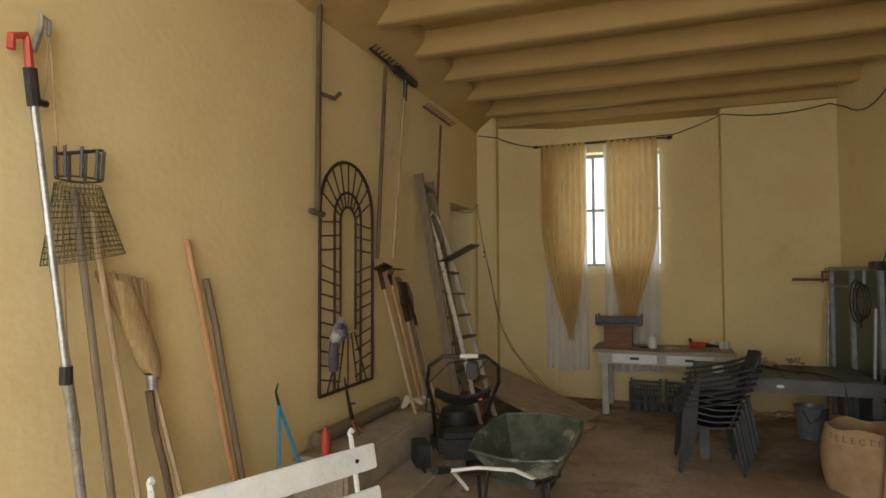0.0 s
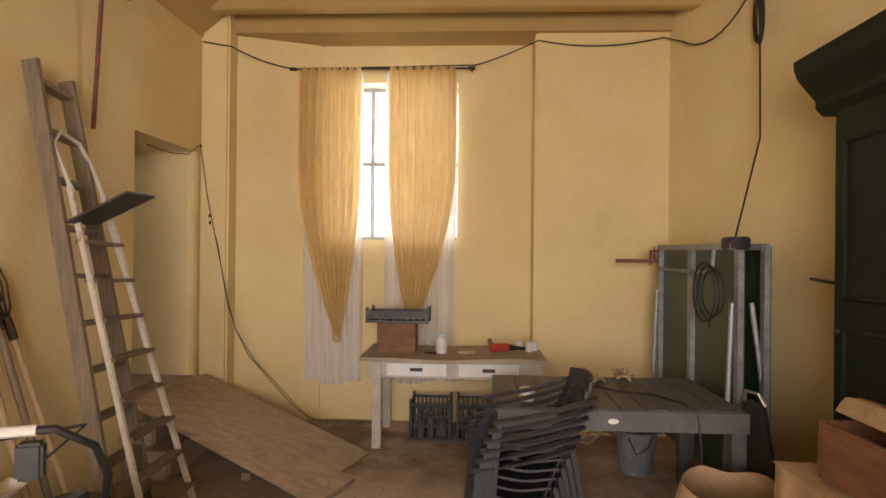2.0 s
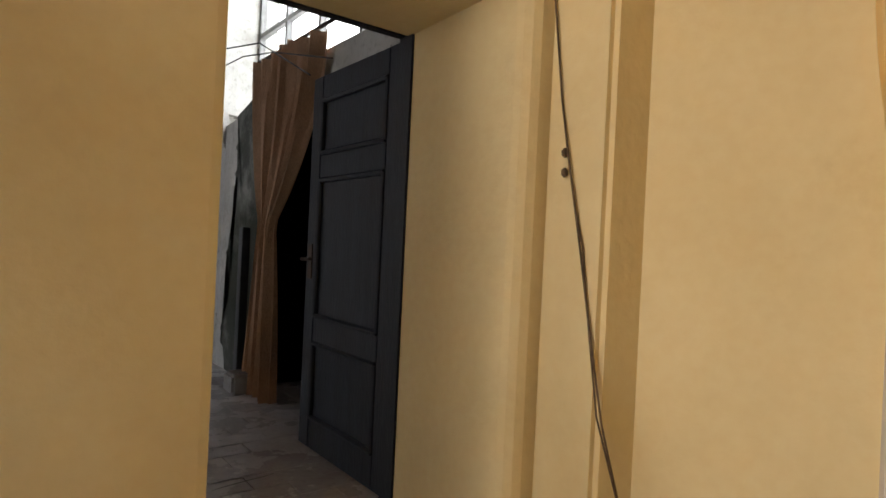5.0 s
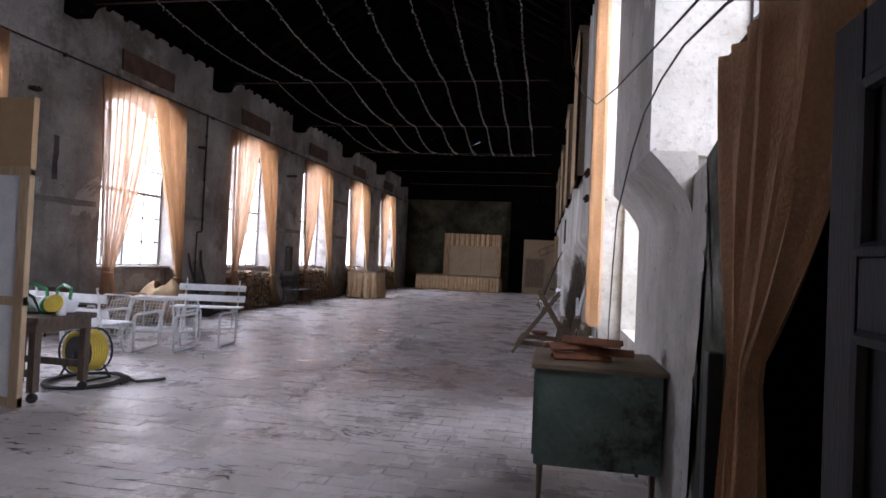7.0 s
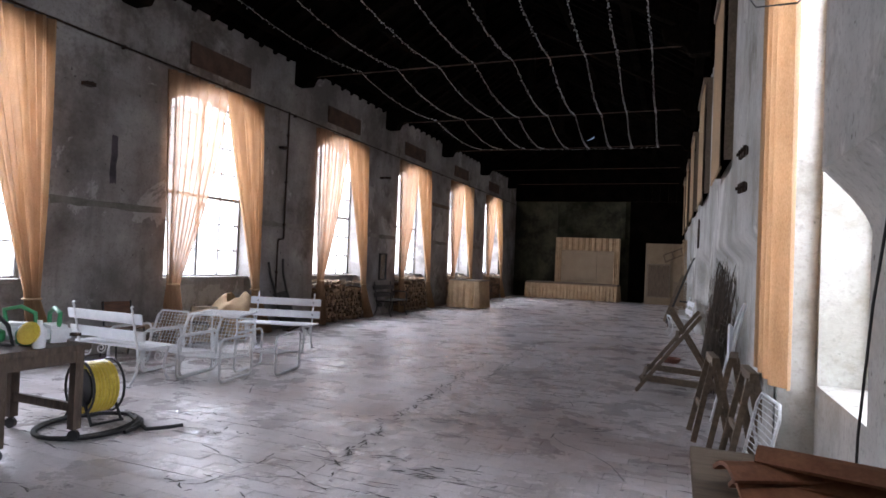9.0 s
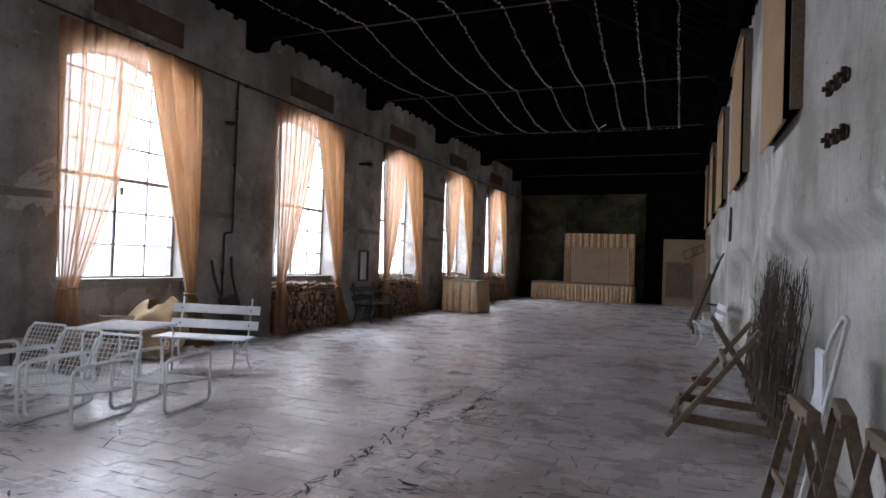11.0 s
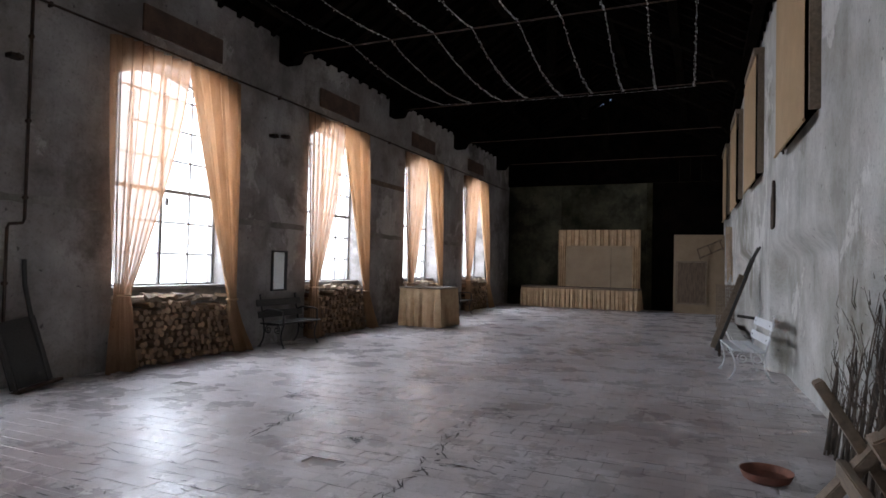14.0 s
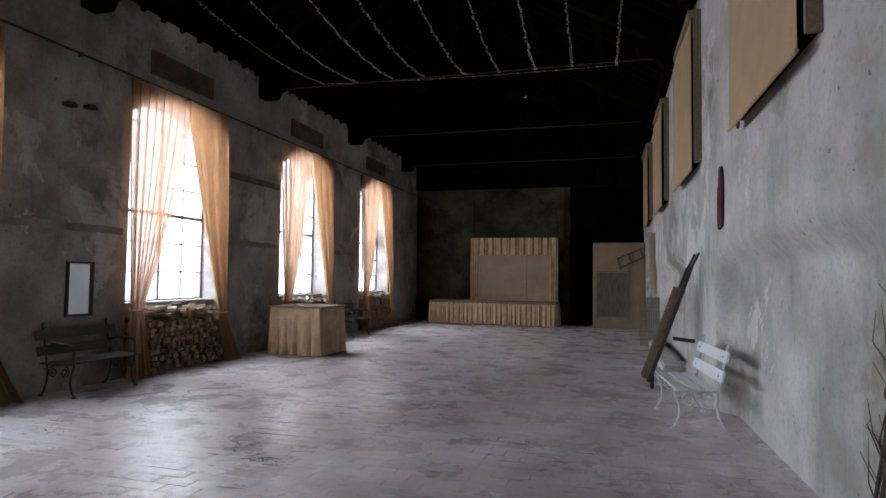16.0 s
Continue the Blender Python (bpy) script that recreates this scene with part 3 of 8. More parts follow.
def niche_depth(y, z):
    d = 9.0
    for a, b in NICHE:
        r = 0.45
        qy = abs(y - (a + b) / 2) - (b - a) / 2 + r
        qz = z - 2.5 + r
        sd = math.hypot(max(qy, 0), max(qz, 0)) + min(max(qy, qz), 0) - r
        d = min(d, sd)
    t = min(1, max(0, -d / 0.30))
    return 0.20 * t * t * (3 - 2 * t)


def east_face(u, v):
    y, z = 7.2 + u * (HY1 - 7.2), 0.4 + v * 2.4
    return (HX1 + niche_depth(y, z) + 0.004 * noise.noise(Vector((y * 1.3, z * 1.3, 0.0))), y, z)


bm = bmesh.new()
sheet(bm, east_face, 420, 64)
box(bm, HX1, 7.2, 2.8, 8.0, HY1 + 0.4, EAVES + 0.1)
box(bm, 7.4, 7.2, -0.12, 8.0, HY1 + 0.4, 2.8)
for v in bm.verts:
    v.co.x += east_x(v.co.y) - HX1
solo("wall_hall_east", bm, M_PLASTER_E, "stained patched plaster wall with rounded niches", "wall", kind="structure", smooth=True)

# east wall beside the door: two windows, a pier between, a dark alcove under the nearer one
EX = 7.62
bm = bmesh.new()
box(bm, EX, 7.05, -0.12, 8.1, 7.2, 6.2)
box(bm, east_x(7.2) + 0.01, 7.1, -0.12, EX, 7.198, 6.2)
box(bm, EX, 5.9, -0.12, 8.1, 7.05, 1.35)
box(bm, EX, 5.9, 5.1, 8.1, 7.05, 6.2)
box(bm, EX, 4.0, -0.12, 8.1, 5.9, 6.2)
prism(bm, [(2.95, -0.12), (4.0, -0.12), (4.0, 2.5), (3.8, 2.5), (3.5, 2.53), (3.2, 2.62), (2.95, 2.72)], EX, 8.1, "x")
box(bm, EX, 0.73, 2.72, 8.1, 1.5, 6.2)
box(bm, EX, 1.5, 5.3, 8.1, 4.0, 6.2)
box(bm, EX, 0.73, 2.5, 8.1, 2.95, 2.72)
box(bm, EX, 0.73, -0.12, 8.1, 1.0, 2.5)
prism(bm, [(7.39, 3.8), (7.39, 5.85), (EX, 5.95), (8.0, 5.94), (8.0, 4.01)], 2.62, 6.2, "z")
n, rings = 24, []
for i in range(n + 1):
    a = i / n
    x = EX + 0.004 - 0.234 * (1 - math.cos(a * math.pi / 2))
    z = 2.25 + 0.375 * a
    rings.append([bm.verts.new(p) for p in ((x, 3.82 - 0.02 * a, z), (x, 5.88, z), (EX + 0.02, 5.92, z), (EX + 0.02, 3.82, z))])
for a, b in zip(rings, rings[1:]):
    for k in range(4):
        bm.faces.new((a[k], a[(k + 1) % 4], b[(k + 1) % 4], b[k]))
bm.faces.new(rings[0][::-1])
bm.faces.new(rings[-1])
solo("wall_hall_east_door_end", bm, M_PLASTER_E, "pale damp-stained plaster pier between two windows", "wall", kind="structure")

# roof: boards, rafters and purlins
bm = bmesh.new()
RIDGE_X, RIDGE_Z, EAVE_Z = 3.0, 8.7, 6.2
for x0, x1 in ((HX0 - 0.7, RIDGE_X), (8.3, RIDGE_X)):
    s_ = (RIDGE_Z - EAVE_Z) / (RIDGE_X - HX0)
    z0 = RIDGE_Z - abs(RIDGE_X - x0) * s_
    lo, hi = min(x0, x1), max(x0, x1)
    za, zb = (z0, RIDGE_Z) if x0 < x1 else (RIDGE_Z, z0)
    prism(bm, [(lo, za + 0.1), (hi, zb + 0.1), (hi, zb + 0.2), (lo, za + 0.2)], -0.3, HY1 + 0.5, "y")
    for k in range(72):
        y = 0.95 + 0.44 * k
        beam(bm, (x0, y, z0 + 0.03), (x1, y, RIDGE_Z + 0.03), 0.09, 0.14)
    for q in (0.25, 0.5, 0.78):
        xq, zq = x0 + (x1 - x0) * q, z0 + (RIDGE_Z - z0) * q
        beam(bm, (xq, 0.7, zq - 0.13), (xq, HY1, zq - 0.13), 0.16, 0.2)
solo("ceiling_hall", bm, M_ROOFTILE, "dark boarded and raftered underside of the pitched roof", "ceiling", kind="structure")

# alcove lining: the recess's shade is put into its near-black colour
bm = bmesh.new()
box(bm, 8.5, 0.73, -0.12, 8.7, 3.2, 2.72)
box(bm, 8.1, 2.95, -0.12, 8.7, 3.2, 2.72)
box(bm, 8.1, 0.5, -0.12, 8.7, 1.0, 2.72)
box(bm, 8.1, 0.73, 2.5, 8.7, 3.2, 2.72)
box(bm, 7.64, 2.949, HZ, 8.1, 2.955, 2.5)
solo("wall_alcove", bm, M_ROOFTILE, "near-black lining of the unlit alcove below the high window", "wall", kind="structure")
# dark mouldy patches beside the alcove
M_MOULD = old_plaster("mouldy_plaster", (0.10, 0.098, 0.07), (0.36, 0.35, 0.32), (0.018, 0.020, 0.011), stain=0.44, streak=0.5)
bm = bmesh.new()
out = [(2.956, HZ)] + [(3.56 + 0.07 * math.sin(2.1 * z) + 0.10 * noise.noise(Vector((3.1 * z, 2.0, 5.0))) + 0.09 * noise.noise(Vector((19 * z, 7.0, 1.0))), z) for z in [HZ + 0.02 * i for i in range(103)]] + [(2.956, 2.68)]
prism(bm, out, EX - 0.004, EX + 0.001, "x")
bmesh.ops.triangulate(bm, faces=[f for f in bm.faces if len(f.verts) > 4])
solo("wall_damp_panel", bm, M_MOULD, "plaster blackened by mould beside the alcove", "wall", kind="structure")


# ---- stained and repaired patches of plaster ----
rng = random.Random(55)


def patch(parent, mt, x, face, y0, y1, z0, z1, rough=0.06):
    """A thin ragged skin of plaster on a wall that runs north."""
    n = 9
    out = []
    for i in range(n + 1):
        out.append((y0 + (y1 - y0) * i / n, z0 + rng.uniform(-rough, rough)))
    for i in range(1, 5):
        out.append((y1 + rng.uniform(-rough, rough), z0 + (z1 - z0) * i / 5))
    for i in range(n + 1):
        out.append((y1 + (y0 - y1) * i / n, z1 + rng.uniform(-rough, rough)))
    for i in range(1, 5):
        out.append((y0 + rng.uniform(-rough, rough), z1 + (z0 - z1) * i / 5))
    bm = bmesh.new()
    prism(bm, out, x, x + face * rng.uniform(0.003, 0.006), "x")
    bmesh.ops.triangulate(bm, faces=[f for f in bm.faces if len(f.verts) > 4])
    return part("plaster_patch", bm, mt, parent)


wall_w, wall_e = bpy.data.objects["wall_hall_west"], bpy.data.objects["wall_hall_east"]
for k, yc in enumerate(W_Y[:-1]):
    a, b = yc + WIN_HALF + 0.1, yc + 4.3 - WIN_HALF - 0.1
    patch(wall_w, M_PATCH_DARK, HX0, 1, a, b, 2.64, 2.74, 0.018)
patch(wall_w, material("soot_streak", (0.05, 0.04, 0.05), (0.11, 0.09, 0.10), 5, 0.95, 0.3), HX0, 1, 8.76, 8.86, 3.02, 3.72, 0.015)


# ---- hall: windows, curtains, roof gear ----
bm = bmesh.new()
box(bm, -3.3, 1, -0.1, -3.25, 34, 8)
solo("backdrop_west", bm, M_OUTSIDE, "hazy bright daylight outside the windows", "backdrop", kind="structure")
bm = bmesh.new()
box(bm, 9.3, 0.8, -0.1, 9.35, 9, 8)
solo("backdrop_east", bm, M_OUTSIDE, "hazy bright daylight outside the windows", "backdrop", kind="structure")

pane_bm = bmesh.new()
box(pane_bm, -0.002, -0.5, -0.5, 0.002, 0.5, 0.5)
PANE = mesh_of("pane", pane_bm, M_GLASS)


def add_pane(parent, x, y, z, w, h):
    p = new("pane", PANE)
    p.parent = parent
    p.location = (x, y, z)
    p.scale = (1, w, h)
    p.visible_shadow = False
    return p


def steel_window(name, x, yc, half, z0, z1, zs, cols, rows):
    """A steel-barred window with an arched head."""
    top = thing(name, pose(x, yc, z0), "tall arched steel-barred window with clear panes", "window")
    tagged(top, kind="structure")
    bm = bmesh.new()

    def head(y):
        return zs + (z1 - zs) * (1 - (y / half) ** 2) - z0
    for i in range(cols + 1):
        y = -half + 2 * half * i / cols
        y = max(-half + 0.025, min(half - 0.025, y))
        box(bm, -0.02, y - (0.025 if i in (0, cols, cols // 2) else 0.012), 0, 0.02, y + (0.025 if i in (0, cols, cols // 2) else 0.012), head(y) + 0.01)
    hgt = zs - z0
    for j in range(rows + 1):
        z = hgt * j / rows
        t = 0.028 if j in (0, rows // 2) else 0.012
        box(bm, -0.018, -half, max(0, z - t), 0.018, half, z + t)
    pts = [(0, -half + 2 * half * i / 14, head(-half + 2 * half * i / 14) - 0.01) for i in range(15)]
    for a, b in zip(pts, pts[1:]):
        beam(bm, a, b, 0.05, 0.05, (1, 0, 0))
    box(bm, 0.02, 0.06, hgt * 0.42, 0.06, 0.10, hgt * 0.42 + 0.12)
    part("window_frame", bm, M_STEELFRAME, top)
    for i in range(cols):
        for j in range(rows):
            add_pane(top, 0, -half + 2 * half * (i + 0.5) / cols, hgt * (j + 0.5) / rows, 2 * half / cols - 0.03, hgt / rows - 0.03)
    bm = bmesh.new()
    box(bm, 0.0, -half, -0.05, 0.3, half, 0.0)
    part("window_sill", bm, M_PLASTER, top)
    return top


for k, yc in enumerate(W_Y):
    steel_window("window_%d" % (k + 1), HX0 - 0.42, yc, WIN_HALF, WIN_SILL + 0.06, WIN_TOP, WIN_SPRING, 4, 6)


def drape(bm, x, y_out, y_in, z_top, tie_y, tie_z, z_bot, seed, folds=9, tie_w=0.16, flare=0.5, lean=0.0, thick=0.004, fall=1.1, shift=0.0):
    """Cloth that hangs from a rail between y_out and y_in, gathered at a tie and falling to the ground."""
    ph = seed * 1.7

    def f(u, v):
        k = u
        if v < 0.72:
            t = v / 0.72
            z = z_top + (tie_z - z_top) * t
            e = t ** 2.6
            a = y_out + (tie_y - (tie_w / 2 if y_out < y_in else -tie_w / 2) - y_out) * e
            q = t ** fall
            b = y_in + (tie_y + (tie_w / 2 if y_out < y_in else -tie_w / 2) - y_in) * q
            amp = 0.045 * (1 - 0.45 * t)
        else:
            t = (v - 0.72) / 0.28
            z = tie_z + (z_bot - tie_z) * t
            s_ = 1 if y_out < y_in else -1
            w = tie_w + (flare - tie_w) * (t ** 0.7)
            c = tie_y + shift * t ** 1.5
            a, b = c - s_ * w * 0.5, c + s_ * w * 0.5
            amp = 0.025 + 0.03 * t
        y = a + (b - a) * k
        xx = x + lean * v + amp * math.sin(2 * math.pi * folds * k + ph + 0.8 * math.sin(3 * v + ph)) + 0.35 * amp * math.sin(2 * math.pi * folds * 2.3 * k + 2 * ph + 2 * v)
        return (xx, y, z + 0.015 * math.sin(9 * k + ph))
    sheet(bm, f, folds * 8, 30, thick)


for k, yc in enumerate(W_Y):
    top = thing("curtain_pair", pose(0, 0, 0), "pair of tan burlap curtains tied back at a tall window", "curtain", "curtains of the hall windows")
    top.location = (HX0, yc, HZ)
    tall = 5.0 - HZ
    bm = bmesh.new()
    drape(bm, 0.11, -1.32, 0.02, tall, -1.13, 1.02, 0.02, k + 1, 8, 0.22, 0.46, 0.17, fall=1.5)
    part("sheer_panel", bm, M_BURLAP_SHEER, top, "thin see-through burlap panel", smooth=True)
    bm = bmesh.new()
    drape(bm, 0.13, 1.06, -0.03, tall, 0.90, 0.88, 0.02, k + 4, 8, 0.16, 0.36, 0.15, fall=1.1, shift=0.3)
    part("panel", bm, M_BURLAP, top, smooth=True)
    for y, zt in ((-1.13, 1.02), (0.90, 0.88)):
        bm = bmesh.new()
        tube(bm, [(0.23 + 0.07 * math.cos(a), y + 0.11 * math.sin(a), zt) for a in [i * math.pi / 6 for i in range(12)]], 0.014, 6, closed=True)
        part("tie_band", bm, M_JUTE, top)
# rail along the whole west wall
bm = bmesh.new()
tube(bm, [(HX0 + 0.06, 1.0, 5.06), (HX0 + 0.06, HY1 - 0.3, 5.06)], 0.016, 8)
for k in range(15):
    box(bm, HX0, 2.4 + 2.15 * k - 0.012, 5.03, HX0 + 0.07, 2.4 + 2.15 * k + 0.012, 5.09)
solo("curtain_rail", bm, M_IRON, "long dark iron curtain rail along the wall", "curtain rail")

# terracotta plaques over the windows
for k, yc in enumerate(W_Y):
    bm = bmesh.new()
    box(bm, HX0 - 0.01, yc - 0.78, 5.24, HX0 + 0.035, yc + 0.74, 5.63)
    for i in range(4):
        box(bm, HX0 + 0.035, yc - 0.6 + i * 0.33, 5.36 + 0.03 * (i % 2), HX0 + 0.045, yc - 0.42 + i * 0.33, 5.44)
    solo("wall_plaque", bm, M_PLAQUE, "dark brown inset board above a window", "plaque", "plaques over the windows", bevel=0.006)

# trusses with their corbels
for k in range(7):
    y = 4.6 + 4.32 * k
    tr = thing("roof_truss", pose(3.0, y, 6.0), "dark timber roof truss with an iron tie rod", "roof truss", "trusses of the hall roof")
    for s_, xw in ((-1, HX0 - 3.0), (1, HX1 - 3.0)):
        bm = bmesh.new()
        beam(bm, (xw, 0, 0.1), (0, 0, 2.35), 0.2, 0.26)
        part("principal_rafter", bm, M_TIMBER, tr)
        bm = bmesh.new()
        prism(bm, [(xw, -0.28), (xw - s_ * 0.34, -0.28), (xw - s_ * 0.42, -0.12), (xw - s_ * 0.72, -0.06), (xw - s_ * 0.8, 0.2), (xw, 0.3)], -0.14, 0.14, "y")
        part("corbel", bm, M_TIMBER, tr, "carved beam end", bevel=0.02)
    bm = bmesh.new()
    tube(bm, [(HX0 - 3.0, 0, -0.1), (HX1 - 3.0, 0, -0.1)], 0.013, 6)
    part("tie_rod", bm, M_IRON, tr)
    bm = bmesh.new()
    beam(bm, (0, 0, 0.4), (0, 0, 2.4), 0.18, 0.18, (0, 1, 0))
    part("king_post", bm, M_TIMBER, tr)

# fairy lights
rng = random.Random(4)
LX_FAR = [0.34, 1.05, 1.83, 2.46, 3.27, 3.95, 4.6, 5.26, 6.01]
LX_NEAR = [0.5, 1.5, 2.55, 3.4, 4.15, 4.85, 5.5, 5.95, 6.35]
for i, (xf, xn) in enumerate(zip(LX_FAR, LX_NEAR)):
    z = 5.95 - 0.016 * xf
    st = thing("string_light", pose(xf, 4.6, z), "thin string of small clear fairy lights hung under the roof", "string light", "strings of fairy lights")
    pts = []
    for k in range(4):
        a, b = [((xn - xf) * (1 - q / 4), 4.32 * q, 0.0) for q in (k, k + 1)]
        pts += sag(a, b, 0.16 + 0.05 * rng.random(), 12)[: (13 if k == 3 else 12)]
    bm = bmesh.new()
    tube(bm, pts, 0.0028, 4)
    part("cable", bm, M_CABLE, st)
    bm = bmesh.new()
    for a, b in zip(pts, pts[1:]):
        for q in range(5):
            p = a.lerp(b, (q + rng.random()) / 5) + Vector((rng.uniform(-0.022, 0.022), 0, rng.uniform(-0.025, 0.015)))
            bmesh.ops.create_icosphere(bm, subdivisions=1, radius=0.009, matrix=Matrix.Translation(p))
    tagged(part("bulbs", bm, M_BULB, st, "small clear bulbs"), kind="stuff")
st = thing("string_light", pose(0.3, 21.9, 5.93), "thin string of small clear fairy lights across the hall", "string light", "strings of fairy lights")
bm = bmesh.new()
pts = sag((0, 0, 0.02), (5.75, 0, -0.08), 0.04, 16)
tube(bm, pts, 0.0028, 4)
part("cable", bm, M_CABLE, st)
bm = bmesh.new()
for a, b in zip(pts, pts[1:]):
    for q in range(3):
        bmesh.ops.create_icosphere(bm, subdivisions=1, radius=0.009, matrix=Matrix.Translation(a.lerp(b, (q + rng.random()) / 3)))
tagged(part("bulbs", bm, M_BULB, st, "small clear bulbs"), kind="stuff")

# firewood stacks under the windows
rng = random.Random(11)


def log_mesh(r, ln, seed, mt=M_LOG):
    q = random.Random(seed)
    bm = bmesh.new()
    n = q.choice((3, 4, 5, 6, 7))
    ang = sorted(q.uniform(0, 2 * math.pi) for _ in range(n))
    ang = [2 * math.pi * i / n + q.uniform(-0.25, 0.25) for i in range(n)]
    rad = [r * q.uniform(0.75, 1.15) for _ in range(n)]
    a = [bm.verts.new((-ln / 2, rad[i] * math.cos(ang[i]), rad[i] * math.sin(ang[i]))) for i in range(n)]
    b = [bm.verts.new((ln / 2, rad[i] * 0.95 * math.cos(ang[i]), rad[i] * 0.95 * math.sin(ang[i]))) for i in range(n)]
    for i in range(n):
        bm.faces.new((a[i], a[(i + 1) % n], b[(i + 1) % n], b[i]))
    bm.faces.new(a[::-1])
    bm.faces.new(b)
    return mesh_of("log", bm, mt)


LOGS = [log_mesh(0.055, 0.42, s) for s in range(10)]
M_SPLIT = material("pale_dusty_split_wood", (0.26, 0.19, 0.13), (0.46, 0.37, 0.28), 5, 0.85, 0.5, island=0.35)
SPLITS = [log_mesh(0.05, 0.40, s + 20, M_SPLIT) for s in range(6)]


def wood_stack(yc, half, height, depth_x):
    top = thing("firewood_stack", pose(depth_x, yc, HZ), "tall stack of split firewood logs under a window", "firewood", "firewood stacks")
    z, row = 0.06, 0
    while z < height:
        y = -half + (0.05 if row % 2 else 0.0)
        while y < half:
            edge = 1 if abs(y) < half * 0.9 else 0.8
            lim = height * (0.9 + 0.1 * math.sin(y * 4 + yc)) * edge
            if z < lim:
                o = new("log", LOGS[rng.randrange(10)])
                o.parent = top
                sc = rng.uniform(0.8, 1.15)
                o.location = (rng.uniform(-0.035, 0.04), y + rng.uniform(-0.015, 0.015), z + rng.uniform(-0.012, 0.012))
                o.rotation_euler = (rng.uniform(0, 6.28), rng.uniform(-0.05, 0.05), rng.uniform(-0.05, 0.05))
                o.scale = (1, sc, sc)
            y += 0.105
        z += 0.088
        row += 1
    for i in range(26):
        o = new("log", SPLITS[rng.randrange(6)])
        o.parent = top
        o.location = (rng.uniform(-0.12, 0.1), rng.uniform(-half * 0.9, half * 0.9), height * 0.93 + rng.uniform(0.0, 0.10))
        o.rotation_euler = (rng.uniform(0, 6.28), rng.uniform(-0.2, 0.2), rng.uniform(0.6, 2.4))
        o.scale = (0.8, 0.9, 0.9)
    return top


wood_stack(W_Y[2], 1.05, 0.95, HX0 - 0.02)
wood_stack(W_Y[3], 1.05, 1.0, HX0 - 0.02)
wood_stack(W_Y[4], 1.05, 1.0, HX0 - 0.02)
wood_stack(W_Y[5], 0.95, 1.0, HX0 - 0.02)
# low heap of kindling and a sack under the first windows
heap = thing("kindling_heap", pose(HX0 + 0.25, W_Y[1] - 0.6, HZ), "low heap of split boards and kindling by the wall", "firewood")
for i in range(46):
    o = new("log", SPLITS[rng.randrange(6)])
    o.parent = heap
    o.location = (rng.uniform(-0.15, 0.3), rng.uniform(-0.9, 0.8), 0.05 + rng.random() ** 1.3 * 0.52)
    o.rotation_euler = (rng.uniform(0, 6.28), rng.uniform(-0.25, 0.25), rng.uniform(0.3, 2.6))
    o.scale = (1.3, 0.7, 1.1)


# ---- hall: furniture ----
def scroll(bm, cx, cz, r, a0, turns, y, th):
    pts = []
    for i in range(22):
        t = i / 21
        a = radians(a0) + t * turns * 2 * math.pi
        q = r * (1 - 0.78 * t)
        pts.append((cx + q * math.cos(a), y, cz + q * math.sin(a)))
    tube(bm, pts, th, 6)


def garden_bench(m, label, group, slat_mat, iron_mat, length=1.3, back=2):
    """A slatted bench on two scrolled iron ends; it faces -y in its own space, x is its length."""
    top = thing("garden_bench", m, label, "bench", group)
    h = length / 2
    for s_ in (-1, 1):
        x = s_ * (h - 0.13)
        bm = bmesh.new()
        leg_f = [(x, -0.26, 0.02), (x, -0.225, 0.06), (x, -0.19, 0.16), (x, -0.20, 0.28), (x, -0.245, 0.39), (x, -0.235, 0.415)]
        leg_b = [(x, 0.27, 0.02), (x, 0.235, 0.06), (x, 0.19, 0.16), (x, 0.175, 0.28), (x, 0.19, 0.40), (x, 0.235, 0.62), (x, 0.285, 0.87)]
        tube(bm, leg_f, 0.014, 6)
        tube(bm, leg_b, 0.014, 6)
        tube(bm, [(x, -0.24, 0.41), (x, 0.0, 0.395), (x, 0.19, 0.405)], 0.012, 6)
        for yy, d, a in ((-0.10, 1, 90), (0.085, -1, 90)):
            pts = []
            for i in range(22):
                t = i / 21
                an = radians(a) + d * t * 1.6 * 2 * math.pi
                q = 0.075 * (1 - 0.78 * t)
                pts.append((x, yy + q * math.cos(an), 0.31 + q * math.sin(an)))
            tube(bm, pts, 0.008, 6)
        tube(bm, [(x, 0.285, 0.87), (x, 0.30, 0.90), (x, 0.285, 0.915), (x, 0.272, 0.905)], 0.012, 6)
        lathe(bm, [(0.03, 0), (0.032, 0.012), (0.014, 0.022)], 10, Matrix.Translation((x, -0.262, 0)))
        lathe(bm, [(0.03, 0), (0.032, 0.012), (0.014, 0.022)], 10, Matrix.Translation((x, 0.272, 0)))
        part("end_frame", bm, iron_mat, top, "scrolled cast iron end frame", smooth=True)
    for i in range(3):
        y = -0.185 + i * 0.145
        bm = bmesh.new()
        box(bm, -h, y - 0.062, 0.415, h, y + 0.062, 0.44)
        part("seat_slat", bm, slat_mat, top, bevel=0.006)
    for i in range(back):
        z = 0.57 + i * 0.20
        y = 0.21 + i * 0.045
        bm = bmesh.new()
        box(bm, -h, -0.012, -0.06, h, 0.012, 0.06, Matrix.Translation((0, y, z)) @ Matrix.Rotation(radians(-12), 4, "X"))
        part("back_slat", bm, slat_mat, top, bevel=0.006)
        for s_ in (-1, 1):
            bm = bmesh.new()
            lathe(bm, [(0.011, 0), (0.011, 0.006), (0.004, 0.009)], 8, Matrix.Translation((s_ * (h - 0.13), y - 0.012, z)) @ Matrix.Rotation(radians(90), 4, "X"))
            part("bolt", bm, M_IRON, top)
    return top


